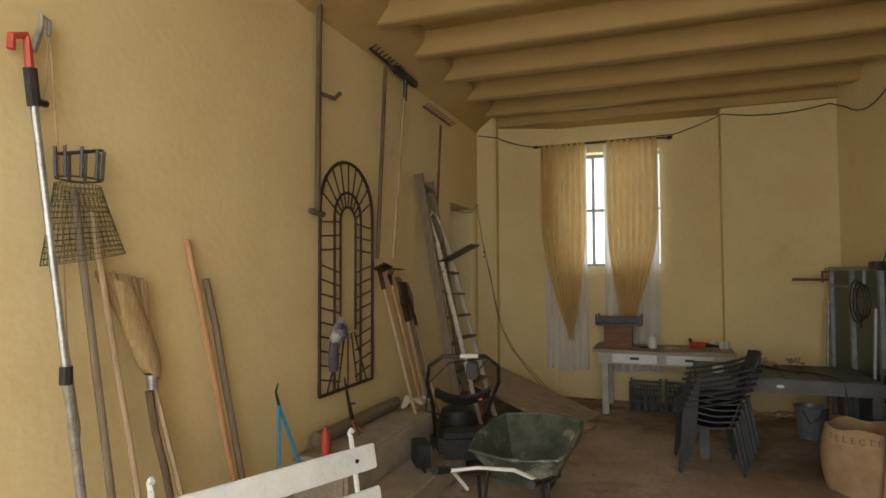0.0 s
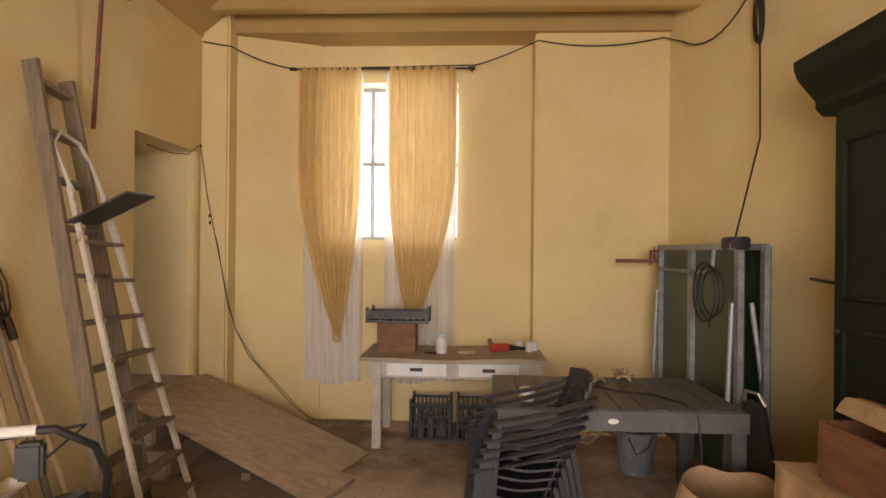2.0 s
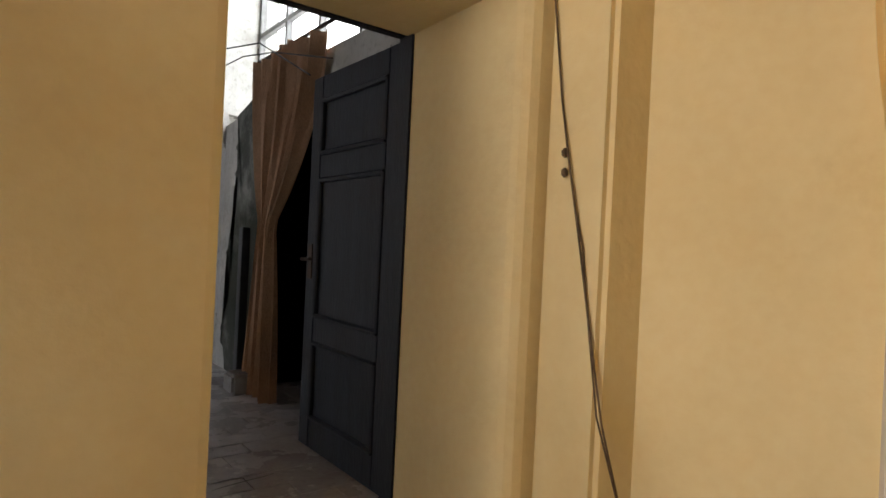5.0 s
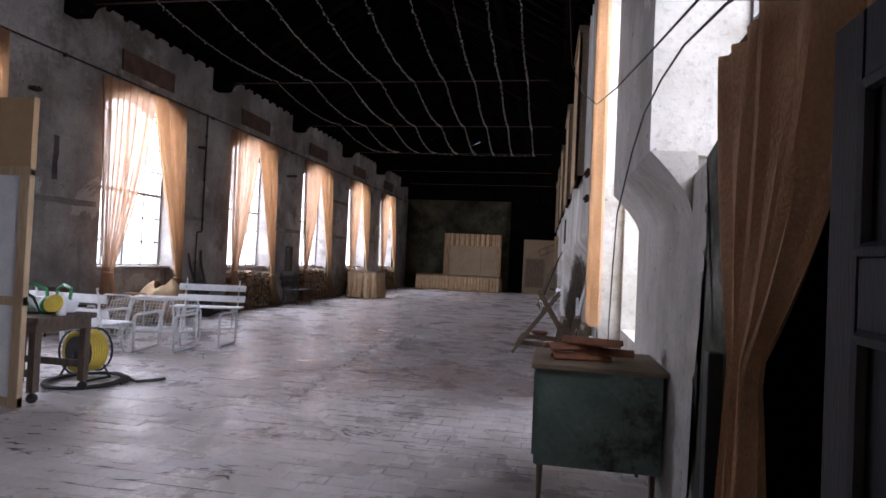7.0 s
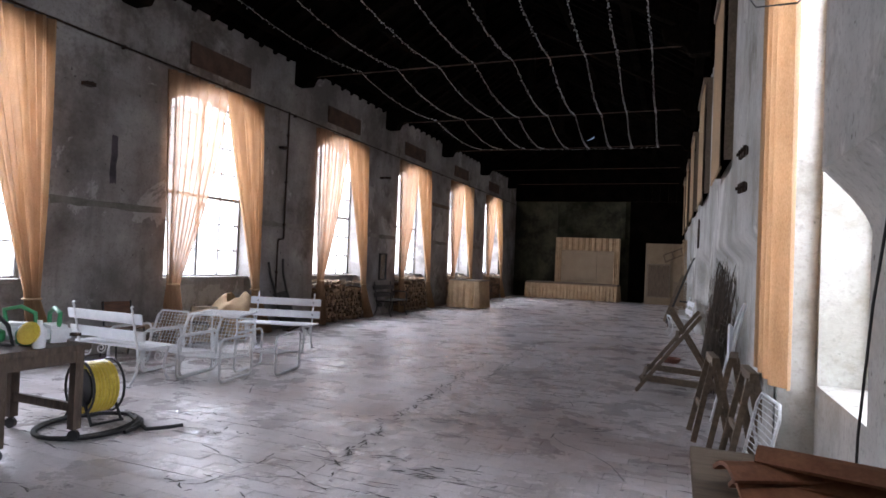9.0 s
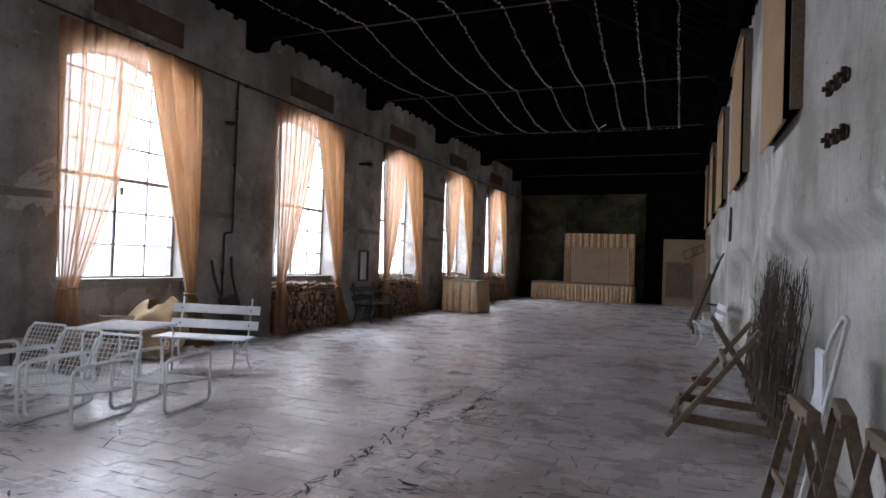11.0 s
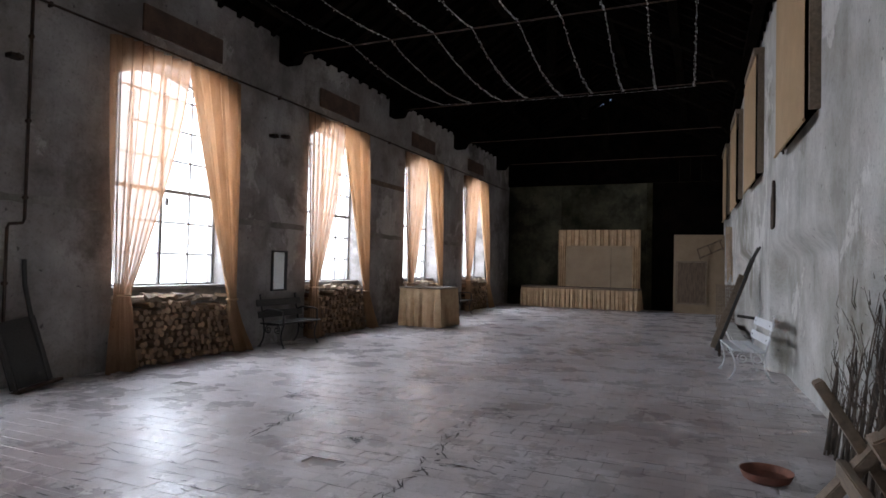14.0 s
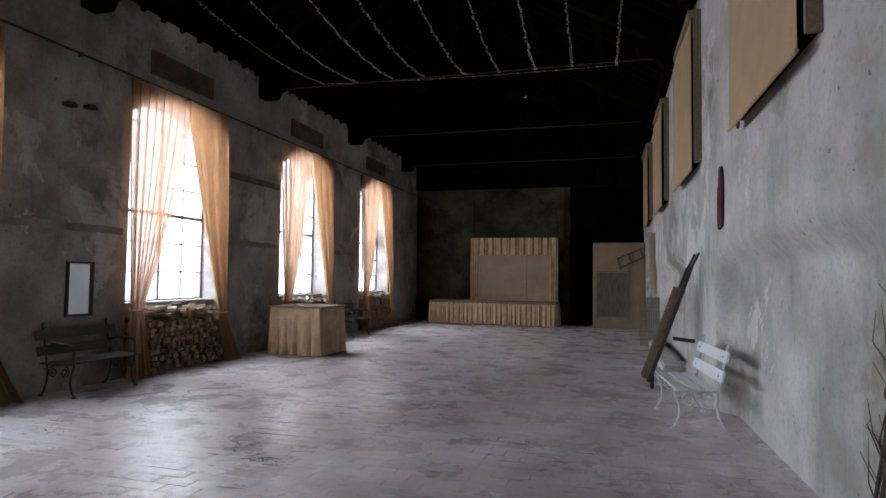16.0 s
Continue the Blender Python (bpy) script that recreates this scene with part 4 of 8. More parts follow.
b1 = garden_bench(pose(0.55, 10.75, HZ, 0, 0, 16), "white painted garden bench with scrolled iron ends", "white garden benches", M_WHITE, M_WHITEIRON, 1.24)
copy_thing(b1, pose(0.52, 7.72, HZ, 0, 0, 178))
copy_thing(b1, pose(6.78, 18.35, HZ, 0, 0, -84))
blk = garden_bench(pose(-0.72, 17.5, HZ, 0, 0, 90), "dark weathered garden bench against the wall", "dark garden benches", M_BENCHDARK, M_BLACK, 1.25, 2)
for s_ in (-1, 1):
    bm = bmesh.new()
    tube(bm, [(s_ * 0.5, 0.23, 0.62), (s_ * 0.5, 0.1, 0.66), (s_ * 0.5, -0.15, 0.655), (s_ * 0.5, -0.23, 0.63), (s_ * 0.5, -0.24, 0.42)], 0.017, 7)
    part("armrest", bm, M_BENCHDARK, blk, smooth=True)
copy_thing(blk, pose(-0.7, 25.75, HZ, 0, 0, 90))


def wire_chair(m, with_back=True):
    """A low lounge chair of white tube and wire, or its stool; it faces -y."""
    top = thing("wire_lounge_chair", m, "low white metal lounge chair of tube and wire mesh", "chair", "white wire lounge chairs")
    for s_ in (-1, 1):
        x = s_ * 0.29
        bm = bmesh.new()
        loop = []
        for cy, cz, a0 in ((0.28, 0.09, -90), (0.28, 0.45, 0), (-0.28, 0.45, 90), (-0.28, 0.09, 180)):
            for i in range(6):
                a = radians(a0 + 90 * i / 5)
                loop.append((x, cy + 0.072 * math.cos(a), cz + 0.072 * math.sin(a)))
        tube(bm, loop, 0.0165, 8, closed=True)
        part("side_loop", bm, M_WHITEIRON, top, smooth=True)
    bm = bmesh.new()
    for i in range(15):
        y = -0.31 + 0.044 * i
        z = 0.30 - 0.06 * (i / 14)
        tube(bm, [(-0.28, y, z), (0.28, y, z)], 0.0035, 4)
    for i in range(11):
        x = -0.27 + 0.054 * i
        tube(bm, [(x, -0.33, 0.30), (x, 0.31, 0.24)], 0.0035, 4)
    tube(bm, [(-0.285, -0.33, 0.30), (0.285, -0.33, 0.30), (0.285, 0.31, 0.24), (-0.285, 0.31, 0.24)], 0.010, 6, closed=True)
    part("wire_seat", bm, M_WHITEIRON, top)
    if not with_back:
        return tagged(top, "low white metal footstool of tube and wire mesh", "footstool")
    bm = bmesh.new()
    b0, b1_ = Vector((0, 0.30, 0.26)), Vector((0, 0.48, 0.70))
    for i in range(11):
        p = b0.lerp(b1_, i / 10)
        tube(bm, [(-0.25, p.y, p.z), (0.25, p.y, p.z)], 0.0035, 4)
    for i in range(10):
        x = -0.245 + 0.0545 * i
        tube(bm, [(x, b0.y, b0.z), (x, b1_.y, b1_.z)], 0.0035, 4)
    tube(bm, [(-0.27, b0.y, b0.z), (-0.265, b1_.y - 0.03, b1_.z - 0.06), (-0.22, b1_.y, b1_.z), (0.22, b1_.y, b1_.z), (0.265, b1_.y - 0.03, b1_.z - 0.06), (0.27, b0.y, b0.z)], 0.014, 7)
    part("wire_back", bm, M_WHITEIRON, top)
    return top


wc = wire_chair(pose(1.36, 8.38, HZ, 0, 0, 8))
copy_thing(wc, pose(0.72, 8.44, HZ, 0, 0, 5))
copy_thing(wc, pose(0.06, 8.52, HZ, 0, 0, 3))
wire_chair(pose(1.62, 9.08, HZ, 0, 0, 10), False)
# brown tube-framed chair by the wall
bc = thing("tube_chair", pose(-0.62, 8.72, HZ, 0, 0, 78), "old brown wooden chair on a bent black tube frame", "chair")
for s_ in (-1, 1):
    bm = bmesh.new()
    tube(bm, [(s_ * 0.2, -0.2, 0.01), (s_ * 0.2, -0.17, 0.44), (s_ * 0.2, 0.16, 0.44), (s_ * 0.2, 0.22, 0.80)], 0.013, 7)
    tube(bm, [(s_ * 0.2, 0.22, 0.01), (s_ * 0.2, 0.15, 0.44)], 0.013, 7)
    part("side_frame", bm, M_BLACK, bc, smooth=True)
bm = bmesh.new()
sheet(bm, lambda u, v: (-0.2 + 0.4 * u, -0.19 + 0.36 * v, 0.455 - 0.015 * math.sin(math.pi * u)), 8, 6, 0.014)
part("seat", bm, M_BOXRED, bc, smooth=True)
bm = bmesh.new()
sheet(bm, lambda u, v: (-0.21 + 0.42 * u, 0.175 + 0.05 * v + 0.03 * math.sin(math.pi * u), 0.60 + 0.19 * v), 10, 4, 0.012)
part("backrest", bm, M_BOXRED, bc, smooth=True)
# white wire table
tb = thing("wire_table", pose(0.05, 10.0, HZ, 0, 0, 18), "square white metal table with a perforated top", "table")
bm = bmesh.new()
for i in range(24):
    x = -0.38 + 0.033 * i
    tube(bm, [(x, -0.38, 0.60), (x, 0.38, 0.60)], 0.004, 4)
    tube(bm, [(-0.38, x, 0.605), (0.38, x, 0.605)], 0.004, 4)
tube(bm, [(-0.39, -0.39, 0.60), (0.39, -0.39, 0.60), (0.39, 0.39, 0.60), (-0.39, 0.39, 0.60)], 0.014, 6, closed=True)
part("top", bm, M_WHITEIRON, tb)
for sx in (-1, 1):
    for sy in (-1, 1):
        bm = bmesh.new()
        tube(bm, [(sx * 0.36, sy * 0.36, 0), (sx * 0.36, sy * 0.36, 0.5), (sx * 0.34, sy * 0.34, 0.57), (sx * 0.28, sy * 0.28, 0.6)], 0.014, 7)
        part("leg", bm, M_WHITEIRON, tb, smooth=True)

# burlap sack in a wicker basket under the second window
sk = thing("burlap_sack", pose(-0.72, 11.15, HZ), "slumped burlap sack thrown over a wicker basket", "sack")
bm = bmesh.new()


def sack_f(u, v):
    a = 2 * math.pi * u
    r = 0.42 * math.sin(math.pi * (0.06 + 0.9 * v)) ** 0.55 * (1 + 0.10 * math.sin(3 * a + 4 * v) + 0.06 * math.sin(7 * a - 5 * v))
    return (r * 0.85 * math.cos(a), r * 1.15 * math.sin(a), 0.78 * (1 - v) + 0.07 * math.sin(2 * a + 1) * (1 - v) + 0.03 * math.sin(5 * a + 7 * v))


sheet(bm, sack_f, 36, 16)
part("cloth", bm, M_JUTE, sk, smooth=True)


def cloth_skirt(bm, outline, z0, z1, folds, amp, seed):
    """A gathered skirt round a closed or open outline of 2D points."""
    per = [0.0]
    for a, b in zip(outline, outline[1:]):
        per.append(per[-1] + math.hypot(b[0] - a[0], b[1] - a[1]))
    tot = per[-1]

    def at(s_):
        for i in range(len(outline) - 1):
            if s_ <= per[i + 1] + 1e-9:
                t = (s_ - per[i]) / max(1e-9, per[i + 1] - per[i])
                a, b = Vector(outline[i]), Vector(outline[i + 1])
                d = (b - a).normalized()
                return a.lerp(b, t), Vector((d.y, -d.x))
        return Vector(outline[-1]), Vector((0, 0))

    def f(u, v):
        p, nn = at(min(tot, u * tot))
        w = (0.25 + 0.75 * v) * amp
        k = math.sin(2 * math.pi * folds * u + seed + 0.7 * math.sin(5 * u * folds + seed)) + 0.4 * math.sin(4.6 * math.pi * folds * u + 2 * seed)
        o = nn * (k * w + 0.03 * v)
        return (p.x + o.x, p.y + o.y, z1 + (z0 - z1) * v)
    sheet(bm, f, int(folds * 8), 8, 0.004)


# skirted table
tk = thing("skirted_table", pose(0.0, 22.05, HZ), "table with a gathered burlap skirt and a wooden top", "table")
bm = bmesh.new()
cloth_skirt(bm, [(-0.55, -0.5), (0.5, -0.5), (0.55, 0.55), (-0.5, 0.55), (-0.55, -0.5)], 0.02, 0.93, 17, 0.04, 1.0)
part("skirt", bm, M_JUTE, tk, smooth=True)
bm = bmesh.new()
box(bm, -0.58, -0.54, 0.93, 0.58, 0.6, 0.965)
part("tabletop", bm, M_WOODX, tk, bevel=0.006)
for sx, sy in ((-1, -1), (1, -1), (-1, 1), (1, 1)):
    bm = bmesh.new()
    box(bm, sx * 0.42 - 0.03, sy * 0.38 - 0.03, 0, sx * 0.42 + 0.03, sy * 0.38 + 0.03, 0.93)
    part("leg", bm, M_WOOD, tk)

# stage with its curtained back
stg = thing("stage", pose(2.0, 31.4, HZ), "low stage with a gathered burlap skirt", "stage")
bm = bmesh.new()
box(bm, -2.15, -0.55, 0.72, 2.15, 0.6, 0.80)
part("deck", bm, M_WOOD, stg, bevel=0.008)
bm = bmesh.new()
cloth_skirt(bm, [(-2.15, 0.55), (-2.15, -0.56), (2.15, -0.56), (2.15, 0.55)], 0.02, 0.72, 40, 0.035, 2.0)
part("skirt", bm, M_JUTE, stg, smooth=True)
for sx in (-1.9, 0, 1.9):
    bm = bmesh.new()
    box(bm, sx - 0.04, -0.4, 0, sx + 0.04, 0.4, 0.72)
    part("trestle", bm, M_WOOD, stg)
scn = thing("puppet_screen", pose(2.65, 31.45, HZ + 0.80), "tan board screen framed by gathered burlap curtains", "screen")
for i, (a, b) in enumerate(((-1.3, 0.45), (0.46, 1.3))):
    bm = bmesh.new()
    box(bm, a, 0, 0, b, 0.025, 1.75)
    part("board", bm, M_BOARD, scn)
bm = bmesh.new()
sheet(bm, lambda u, v: (-1.5 + 3.0 * u, -0.06 + 0.03 * math.sin(70 * u) + 0.012 * math.sin(191 * u), 2.15 - 0.6 * v), 220, 5, 0.004)
part("valance", bm, M_JUTE, scn, smooth=True)
for x0, x1 in ((-1.5, -1.22), (1.22, 1.5)):
    bm = bmesh.new()
    sheet(bm, lambda u, v: (x0 + (x1 - x0) * u, -0.03 + 0.03 * math.sin(22 * u + x0), 2.1 - 2.1 * v), 30, 6, 0.004)
    part("side_curtain", bm, M_JUTE, scn, smooth=True)
bm = bmesh.new()
box(bm, -1.5, 0.03, 0.0, -1.44, 0.09, 2.15)
box(bm, 1.44, 0.03, 0.0, 1.5, 0.09, 2.15)
box(bm, -1.5, 0.03, 2.1, 1.5, 0.09, 2.16)
part("frame", bm, M_WOOD, scn)

# board with a framed panel at the far corner
bd = thing("leaning_board", pose(6.15, 31.3, HZ, -4, 0, 0), "large tan board with a dark framed panel", "board")
bm = bmesh.new()
box(bm, -0.86, 0, 0, 0.86, 0.03, 2.78)
part("sheet", bm, M_BOARD, bd, bevel=0.004)
bm = bmesh.new()
box(bm, -0.72, -0.045, 0.35, 0.18, 0.0, 1.8)
part("framed_panel", bm, M_WOOD, bd, "dark wooden panel")
bm = bmesh.new()
for a, b in (((-0.76, -0.05, 0.35), (-0.76, -0.05, 1.8)), ((0.2, -0.05, 0.35), (0.2, -0.05, 1.8)), ((-0.78, -0.05, 1.81), (0.22, -0.05, 1.81)), ((-0.78, -0.05, 0.34), (0.22, -0.05, 0.34))):
    beam(bm, a, b, 0.05, 0.05, (0, 1, 0))
part("panel_frame", bm, M_WOODX, bd)
bm = bmesh.new()
for a, b in (((-0.1, -0.03, 2.25), (0.7, -0.03, 2.6)), ((0.0, -0.03, 1.95), (0.72, -0.03, 2.3)), ((-0.1, -0.03, 2.28), (0.02, -0.03, 1.9)), ((0.6, -0.03, 2.6), (0.75, -0.03, 2.25)), ((0.25, -0.03, 2.42), (0.37, -0.03, 2.1))):
    beam(bm, a, b, 0.045, 0.04, (0, 1, 0))
part("wooden_rack", bm, M_WOOD, bd, "small wooden rack hung askew")
# wicker tray leaning in the corner and hanging cords
bm = bmesh.new()
for i in range(14):
    x = -0.27 + 0.042 * i
    beam(bm, (x, 0.02 * (i % 2), 0), (x, 0.25 + 0.02 * (i % 2), 1.15), 0.03, 0.012, (0, 1, 0))
for j in range(12):
    beam(bm, (-0.29, 0.01 + 0.02 * j, 0.05 + 0.095 * j), (0.29, 0.01 + 0.02 * j, 0.05 + 0.095 * j), 0.03, 0.02)
wt = solo("wicker_tray", bm, M_WOODX, "woven wicker tray leaning in the corner", "tray")
wt.matrix_world = pose(6.85, 26.2, HZ, 0, 0, 0)
bm = bmesh.new()
for i in range(9):
    x = 6.84 + 0.03 * i
    tube(bm, sag((x, 27.6 + 0.02 * i, 3.3), (x + 0.05, 27.45, 1.7 + 0.07 * (i % 4)), 0.06, 6), 0.012, 5)
solo("rope_hank", bm, M_JUTE, "hank of pale rope hanging on the wall", "rope")
bm = bmesh.new()
box(bm, 6.75, 21.6, HZ, 7.05, 26.6, HZ + 0.16)
solo("stone_kerb", bm, M_PLASTER_E, "low rough stone kerb at the wall foot", "kerb", bevel=0.03)

# high windows of the east wall: roller blinds, near-black boards painting the recess shade
for (a, b, z0, z1) in ((10.75, 12.5, 3.42, 6.0), (15.2, 17.35, 3.52, 5.85), (19.95, 22.1, 3.60, 5.8), (24.2, 26.3, 3.62, 5.8), (28.4, 30.4, 3.62, 5.8)):
    yc = (a + b) / 2
    w = (b - a) / 2
    lean = pose(east_x(yc), yc, z0, 0, 0, math.degrees(math.atan(0.0185)))
    ca = thing("window_casing", lean, "added timber casing with a near-black board for the recess shade", "window casing", "casings of the high windows")
    for n_, x0, y0, zz0, x1, y1, zz1 in (("recess_shade_board", -0.012, -w, 0.12, 0.02, w, z1 - z0 - 0.02), ("side_board", -0.10, -w - 0.02, 0.10, 0.02, -w + 0.02, z1 - z0), ("side_board", -0.10, w - 0.02, 0.10, 0.02, w + 0.02, z1 - z0)):
        bm = bmesh.new()
        box(bm, x0, y0, zz0, x1, y1, zz1)
        part(n_, bm, M_TIMBER if n_ == "recess_shade_board" else M_WOODY, ca)
    bl = thing("roller_blind", lean, "tan cloth roller blind hanging before a high window", "blind", "blinds on the high windows")
    bm = bmesh.new()
    sheet(bm, lambda u, v: (-0.135 + 0.012 * math.sin(5 * u + a), -w + 0.05 + (2 * w - 0.02) * u, (z1 - z0) * v), 14, 8, 0.005)
    part("cloth", bm, M_BLIND, bl, smooth=True)
    bm = bmesh.new()
    tube(bm, [(-0.135, -w + 0.05, 0.01), (-0.135, w + 0.03, 0.01)], 0.016, 8)
    part("bottom_bar", bm, M_BLIND, bl)
    bm = bmesh.new()
    box(bm, -0.17, -w - 0.03, z1 - z0 - 0.05, 0.0, w + 0.03, z1 - z0 + 0.06)
    part("headbox", bm, M_WOODY, bl)

# rusty brackets, chain and hook on the east wall
for y0 in (9.35,):
    for z in (3.0, 3.37):
        br = thing("wall_bracket", pose(east_x(y0), y0, z), "rusty iron machine bracket bolted to the wall", "bracket", "rusty wall brackets")
        for j in range(3):
            bm = bmesh.new()
            yb, zb = 0.24 - 0.24 * j, -0.02 * j
            tube(bm, [(0.0, yb, zb), (-0.07, yb, zb)], 0.02, 8)
            tube(bm, [(-0.03, yb, zb - 0.055), (-0.03, yb, zb + 0.05)], 0.02, 6)
            lathe(bm, [(0.045, 0), (0.045, 0.012), (0.02, 0.02)], 8, pose(0, yb, zb, 0, -90, 0))
            part("bolt", bm, M_IRON, br)
bm = bmesh.new()
tube(bm, [(east_x(18.5) - 0.02, 18.46 + 0.07 * math.cos(a), 3.02 + 0.34 * math.sin(a)) for a in [i * math.pi / 9 for i in range(18)]], 0.022, 6, closed=True)
tube(bm, [(east_x(18.5) - 0.03, 18.52 + 0.05 * math.cos(a), 2.9 + 0.24 * math.sin(a)) for a in [i * math.pi / 9 for i in range(18)]], 0.02, 6, closed=True)
solo("hanging_strap", bm, M_IRON, "dark leather harness strap hanging on a wall hook", "strap")
bm = bmesh.new()
lathe(bm, [(0.05, 0), (0.055, 0.015), (0.02, 0.03), (0.012, 0.09)], 12, pose(east_x(17.6), 17.6, 3.65, 0, -90, 0))
solo("wall_hook", bm, M_IRON, "rusty iron hook plate on the wall", "hook")

# fittings of the west wall
mr = thing("wall_mirror", pose(HX0, 17.6, 1.47), "tall narrow mirror in a black frame", "mirror")
bm = bmesh.new()
for a, b in (((0.02, -0.2, 0), (0.02, -0.2, 0.74)), ((0.02, 0.2, 0), (0.02, 0.2, 0.74)), ((0.02, -0.215, 0.73), (0.02, 0.215, 0.73)), ((0.02, -0.215, 0.01), (0.02, 0.215, 0.01))):
    beam(bm, a, b, 0.03, 0.04, (1, 0, 0))
part("frame", bm, M_BLACK, mr)
bm = bmesh.new()
box(bm, 0.004, -0.19, 0.02, 0.014, 0.19, 0.72)
part("glass", bm, M_MIRROR, mr)
bm = bmesh.new()
tube(bm, [(HX0 + 0.03, 12.95, 5.1), (HX0 + 0.03, 12.95, 2.45), (HX0 + 0.03, 12.93, 2.4), (HX0 + 0.03, 12.78, 2.38), (HX0 + 0.03, 12.76, 2.33), (HX0 + 0.03, 12.76, 1.2)], 0.018, 8)
for z in (4.6, 3.6, 2.7, 1.7):
    tube(bm, [(HX0, 12.95 if z > 2.4 else 12.76, z), (HX0 + 0.05, 12.95 if z > 2.4 else 12.76, z)], 0.026, 8)
solo("wall_pipe", bm, M_IRON, "thin dark conduit pipe down the wall", "pipe", smooth=True)
bm = bmesh.new()
box(bm, HX0, 20.75, 3.92, HX0 + 0.06, 22.6, 4.03)
solo("wall_batten", bm, M_WOOD, "dark wooden batten fixed to the wall", "batten", bevel=0.006)
for y, z in ((17.29, 4.32), (17.62, 4.37), (12.75, 4.3), (8.3, 4.35)):
    bm = bmesh.new()
    box(bm, HX0, y - 0.07, z - 0.03, HX0 + 0.12, y + 0.07, z + 0.02)
    tube(bm, [(HX0, y, z), (HX0 + 0.14, y, z + 0.01)], 0.02, 6)
    solo("wall_stub", bm, M_IRON, "broken rusty iron stub in the wall", "iron stub", "iron stubs in the wall")
# old hand barrow leaning at the west wall
hb = thing("hand_barrow", pose(-0.80, 12.95, HZ, 9, -14, 0), "dark wooden hand barrow standing on end against the wall", "barrow")
for s_ in (-1, 1):
    bm = bmesh.new()
    tube(bm, [(0, s_ * 0.18, 0.0), (0.02, s_ * 0.19, 0.8), (0.03, s_ * 0.22, 1.2), (0.09, s_ * 0.25, 1.48)], 0.025, 7)
    part("shaft", bm, M_BENCHDARK, hb, smooth=True)
bm = bmesh.new()
box(bm, -0.01, -0.24, 0.05, 0.02, 0.24, 0.82)
part("bed", bm, M_BENCHDARK, hb)
bm = bmesh.new()
box(bm, -0.05, -0.26, 0.0, 0.16, 0.26, 0.04)
part("toe", bm, M_IRON, hb)

# wheelbarrow and planks standing by the east wall
wb = thing("upright_wheelbarrow", pose(6.72, 20.3, HZ, 0, 0, 0), "old dark wooden wheelbarrow stood on end against the wall", "wheelbarrow")
bm = bmesh.new()
tube(bm, [(-0.22 + 0.0, 0.19 * math.cos(a), 0.19 + 0.19 * math.sin(a)) for a in [i * math.pi / 9 for i in range(18)]], 0.025, 6, closed=True)
for i in range(3):
    a = i * math.pi / 3
    tube(bm, [(-0.22, 0.18 * math.cos(a), 0.19 + 0.18 * math.sin(a)), (-0.22, -0.18 * math.cos(a), 0.19 - 0.18 * math.sin(a))], 0.01, 5)
part("wheel", bm, M_IRON, wb)
for y in (-0.22, 0.22):
    bm = bmesh.new()
    beam(bm, (-0.28, y, 0.12), (0.30, y, 1.75), 0.05, 0.07, (0, 1, 0))
    tube(bm, [(0.29, y, 1.72), (0.40, y, 1.95)], 0.018, 6)
    part("shaft", bm, M_BENCHDARK, wb)
for i in range(3):
    bm = bmesh.new()
    beam(bm, (-0.30 + 0.0, -0.15 + 0.15 * i, 0.15), (0.16, -0.15 + 0.15 * i, 1.45), 0.14, 0.025, (0, 1, 0))
    part("plank", bm, M_WOODY, wb)
bm = bmesh.new()
beam(bm, (0.05, -0.25, 0.75), (0.33, -0.25, 0.72), 0.05, 0.05)
part("leg", bm, M_BENCHDARK, wb)

# sawhorse with crossed legs
sw = thing("sawhorse", pose(6.77, 10.97, HZ), "crossed-leg wooden sawhorse for cutting logs", "sawhorse")
for y in (-0.47, 0.47):
    bm = bmesh.new()
    beam(bm, (-0.50, y - 0.03, 0.03), (0.24, y - 0.03, 1.03), 0.045, 0.095, (0, 1, 0))
    part("leg", bm, M_WOODY, sw, bevel=0.006)
    bm = bmesh.new()
    beam(bm, (0.50, y + 0.03, 0.03), (-0.12, y + 0.03, 1.06), 0.045, 0.095, (0, 1, 0))
    part("leg", bm, M_WOODY, sw, bevel=0.006)
for a, b in (((-0.43, -0.50, 0.16), (-0.43, 0.50, 0.16)), ((0.44, -0.42, 0.16), (0.44, 0.50, 0.16)), ((-0.03, -0.50, 0.70), (-0.03, 0.50, 0.70)), ((-0.42, -0.46, 0.20), (0.40, -0.46, 0.16)), ((-0.42, 0.49, 0.20), (0.40, 0.49, 0.16))):
    bm = bmesh.new()
    beam(bm, a, b, 0.04, 0.08)
    part("rail", bm, M_WOODY, sw, bevel=0.005)

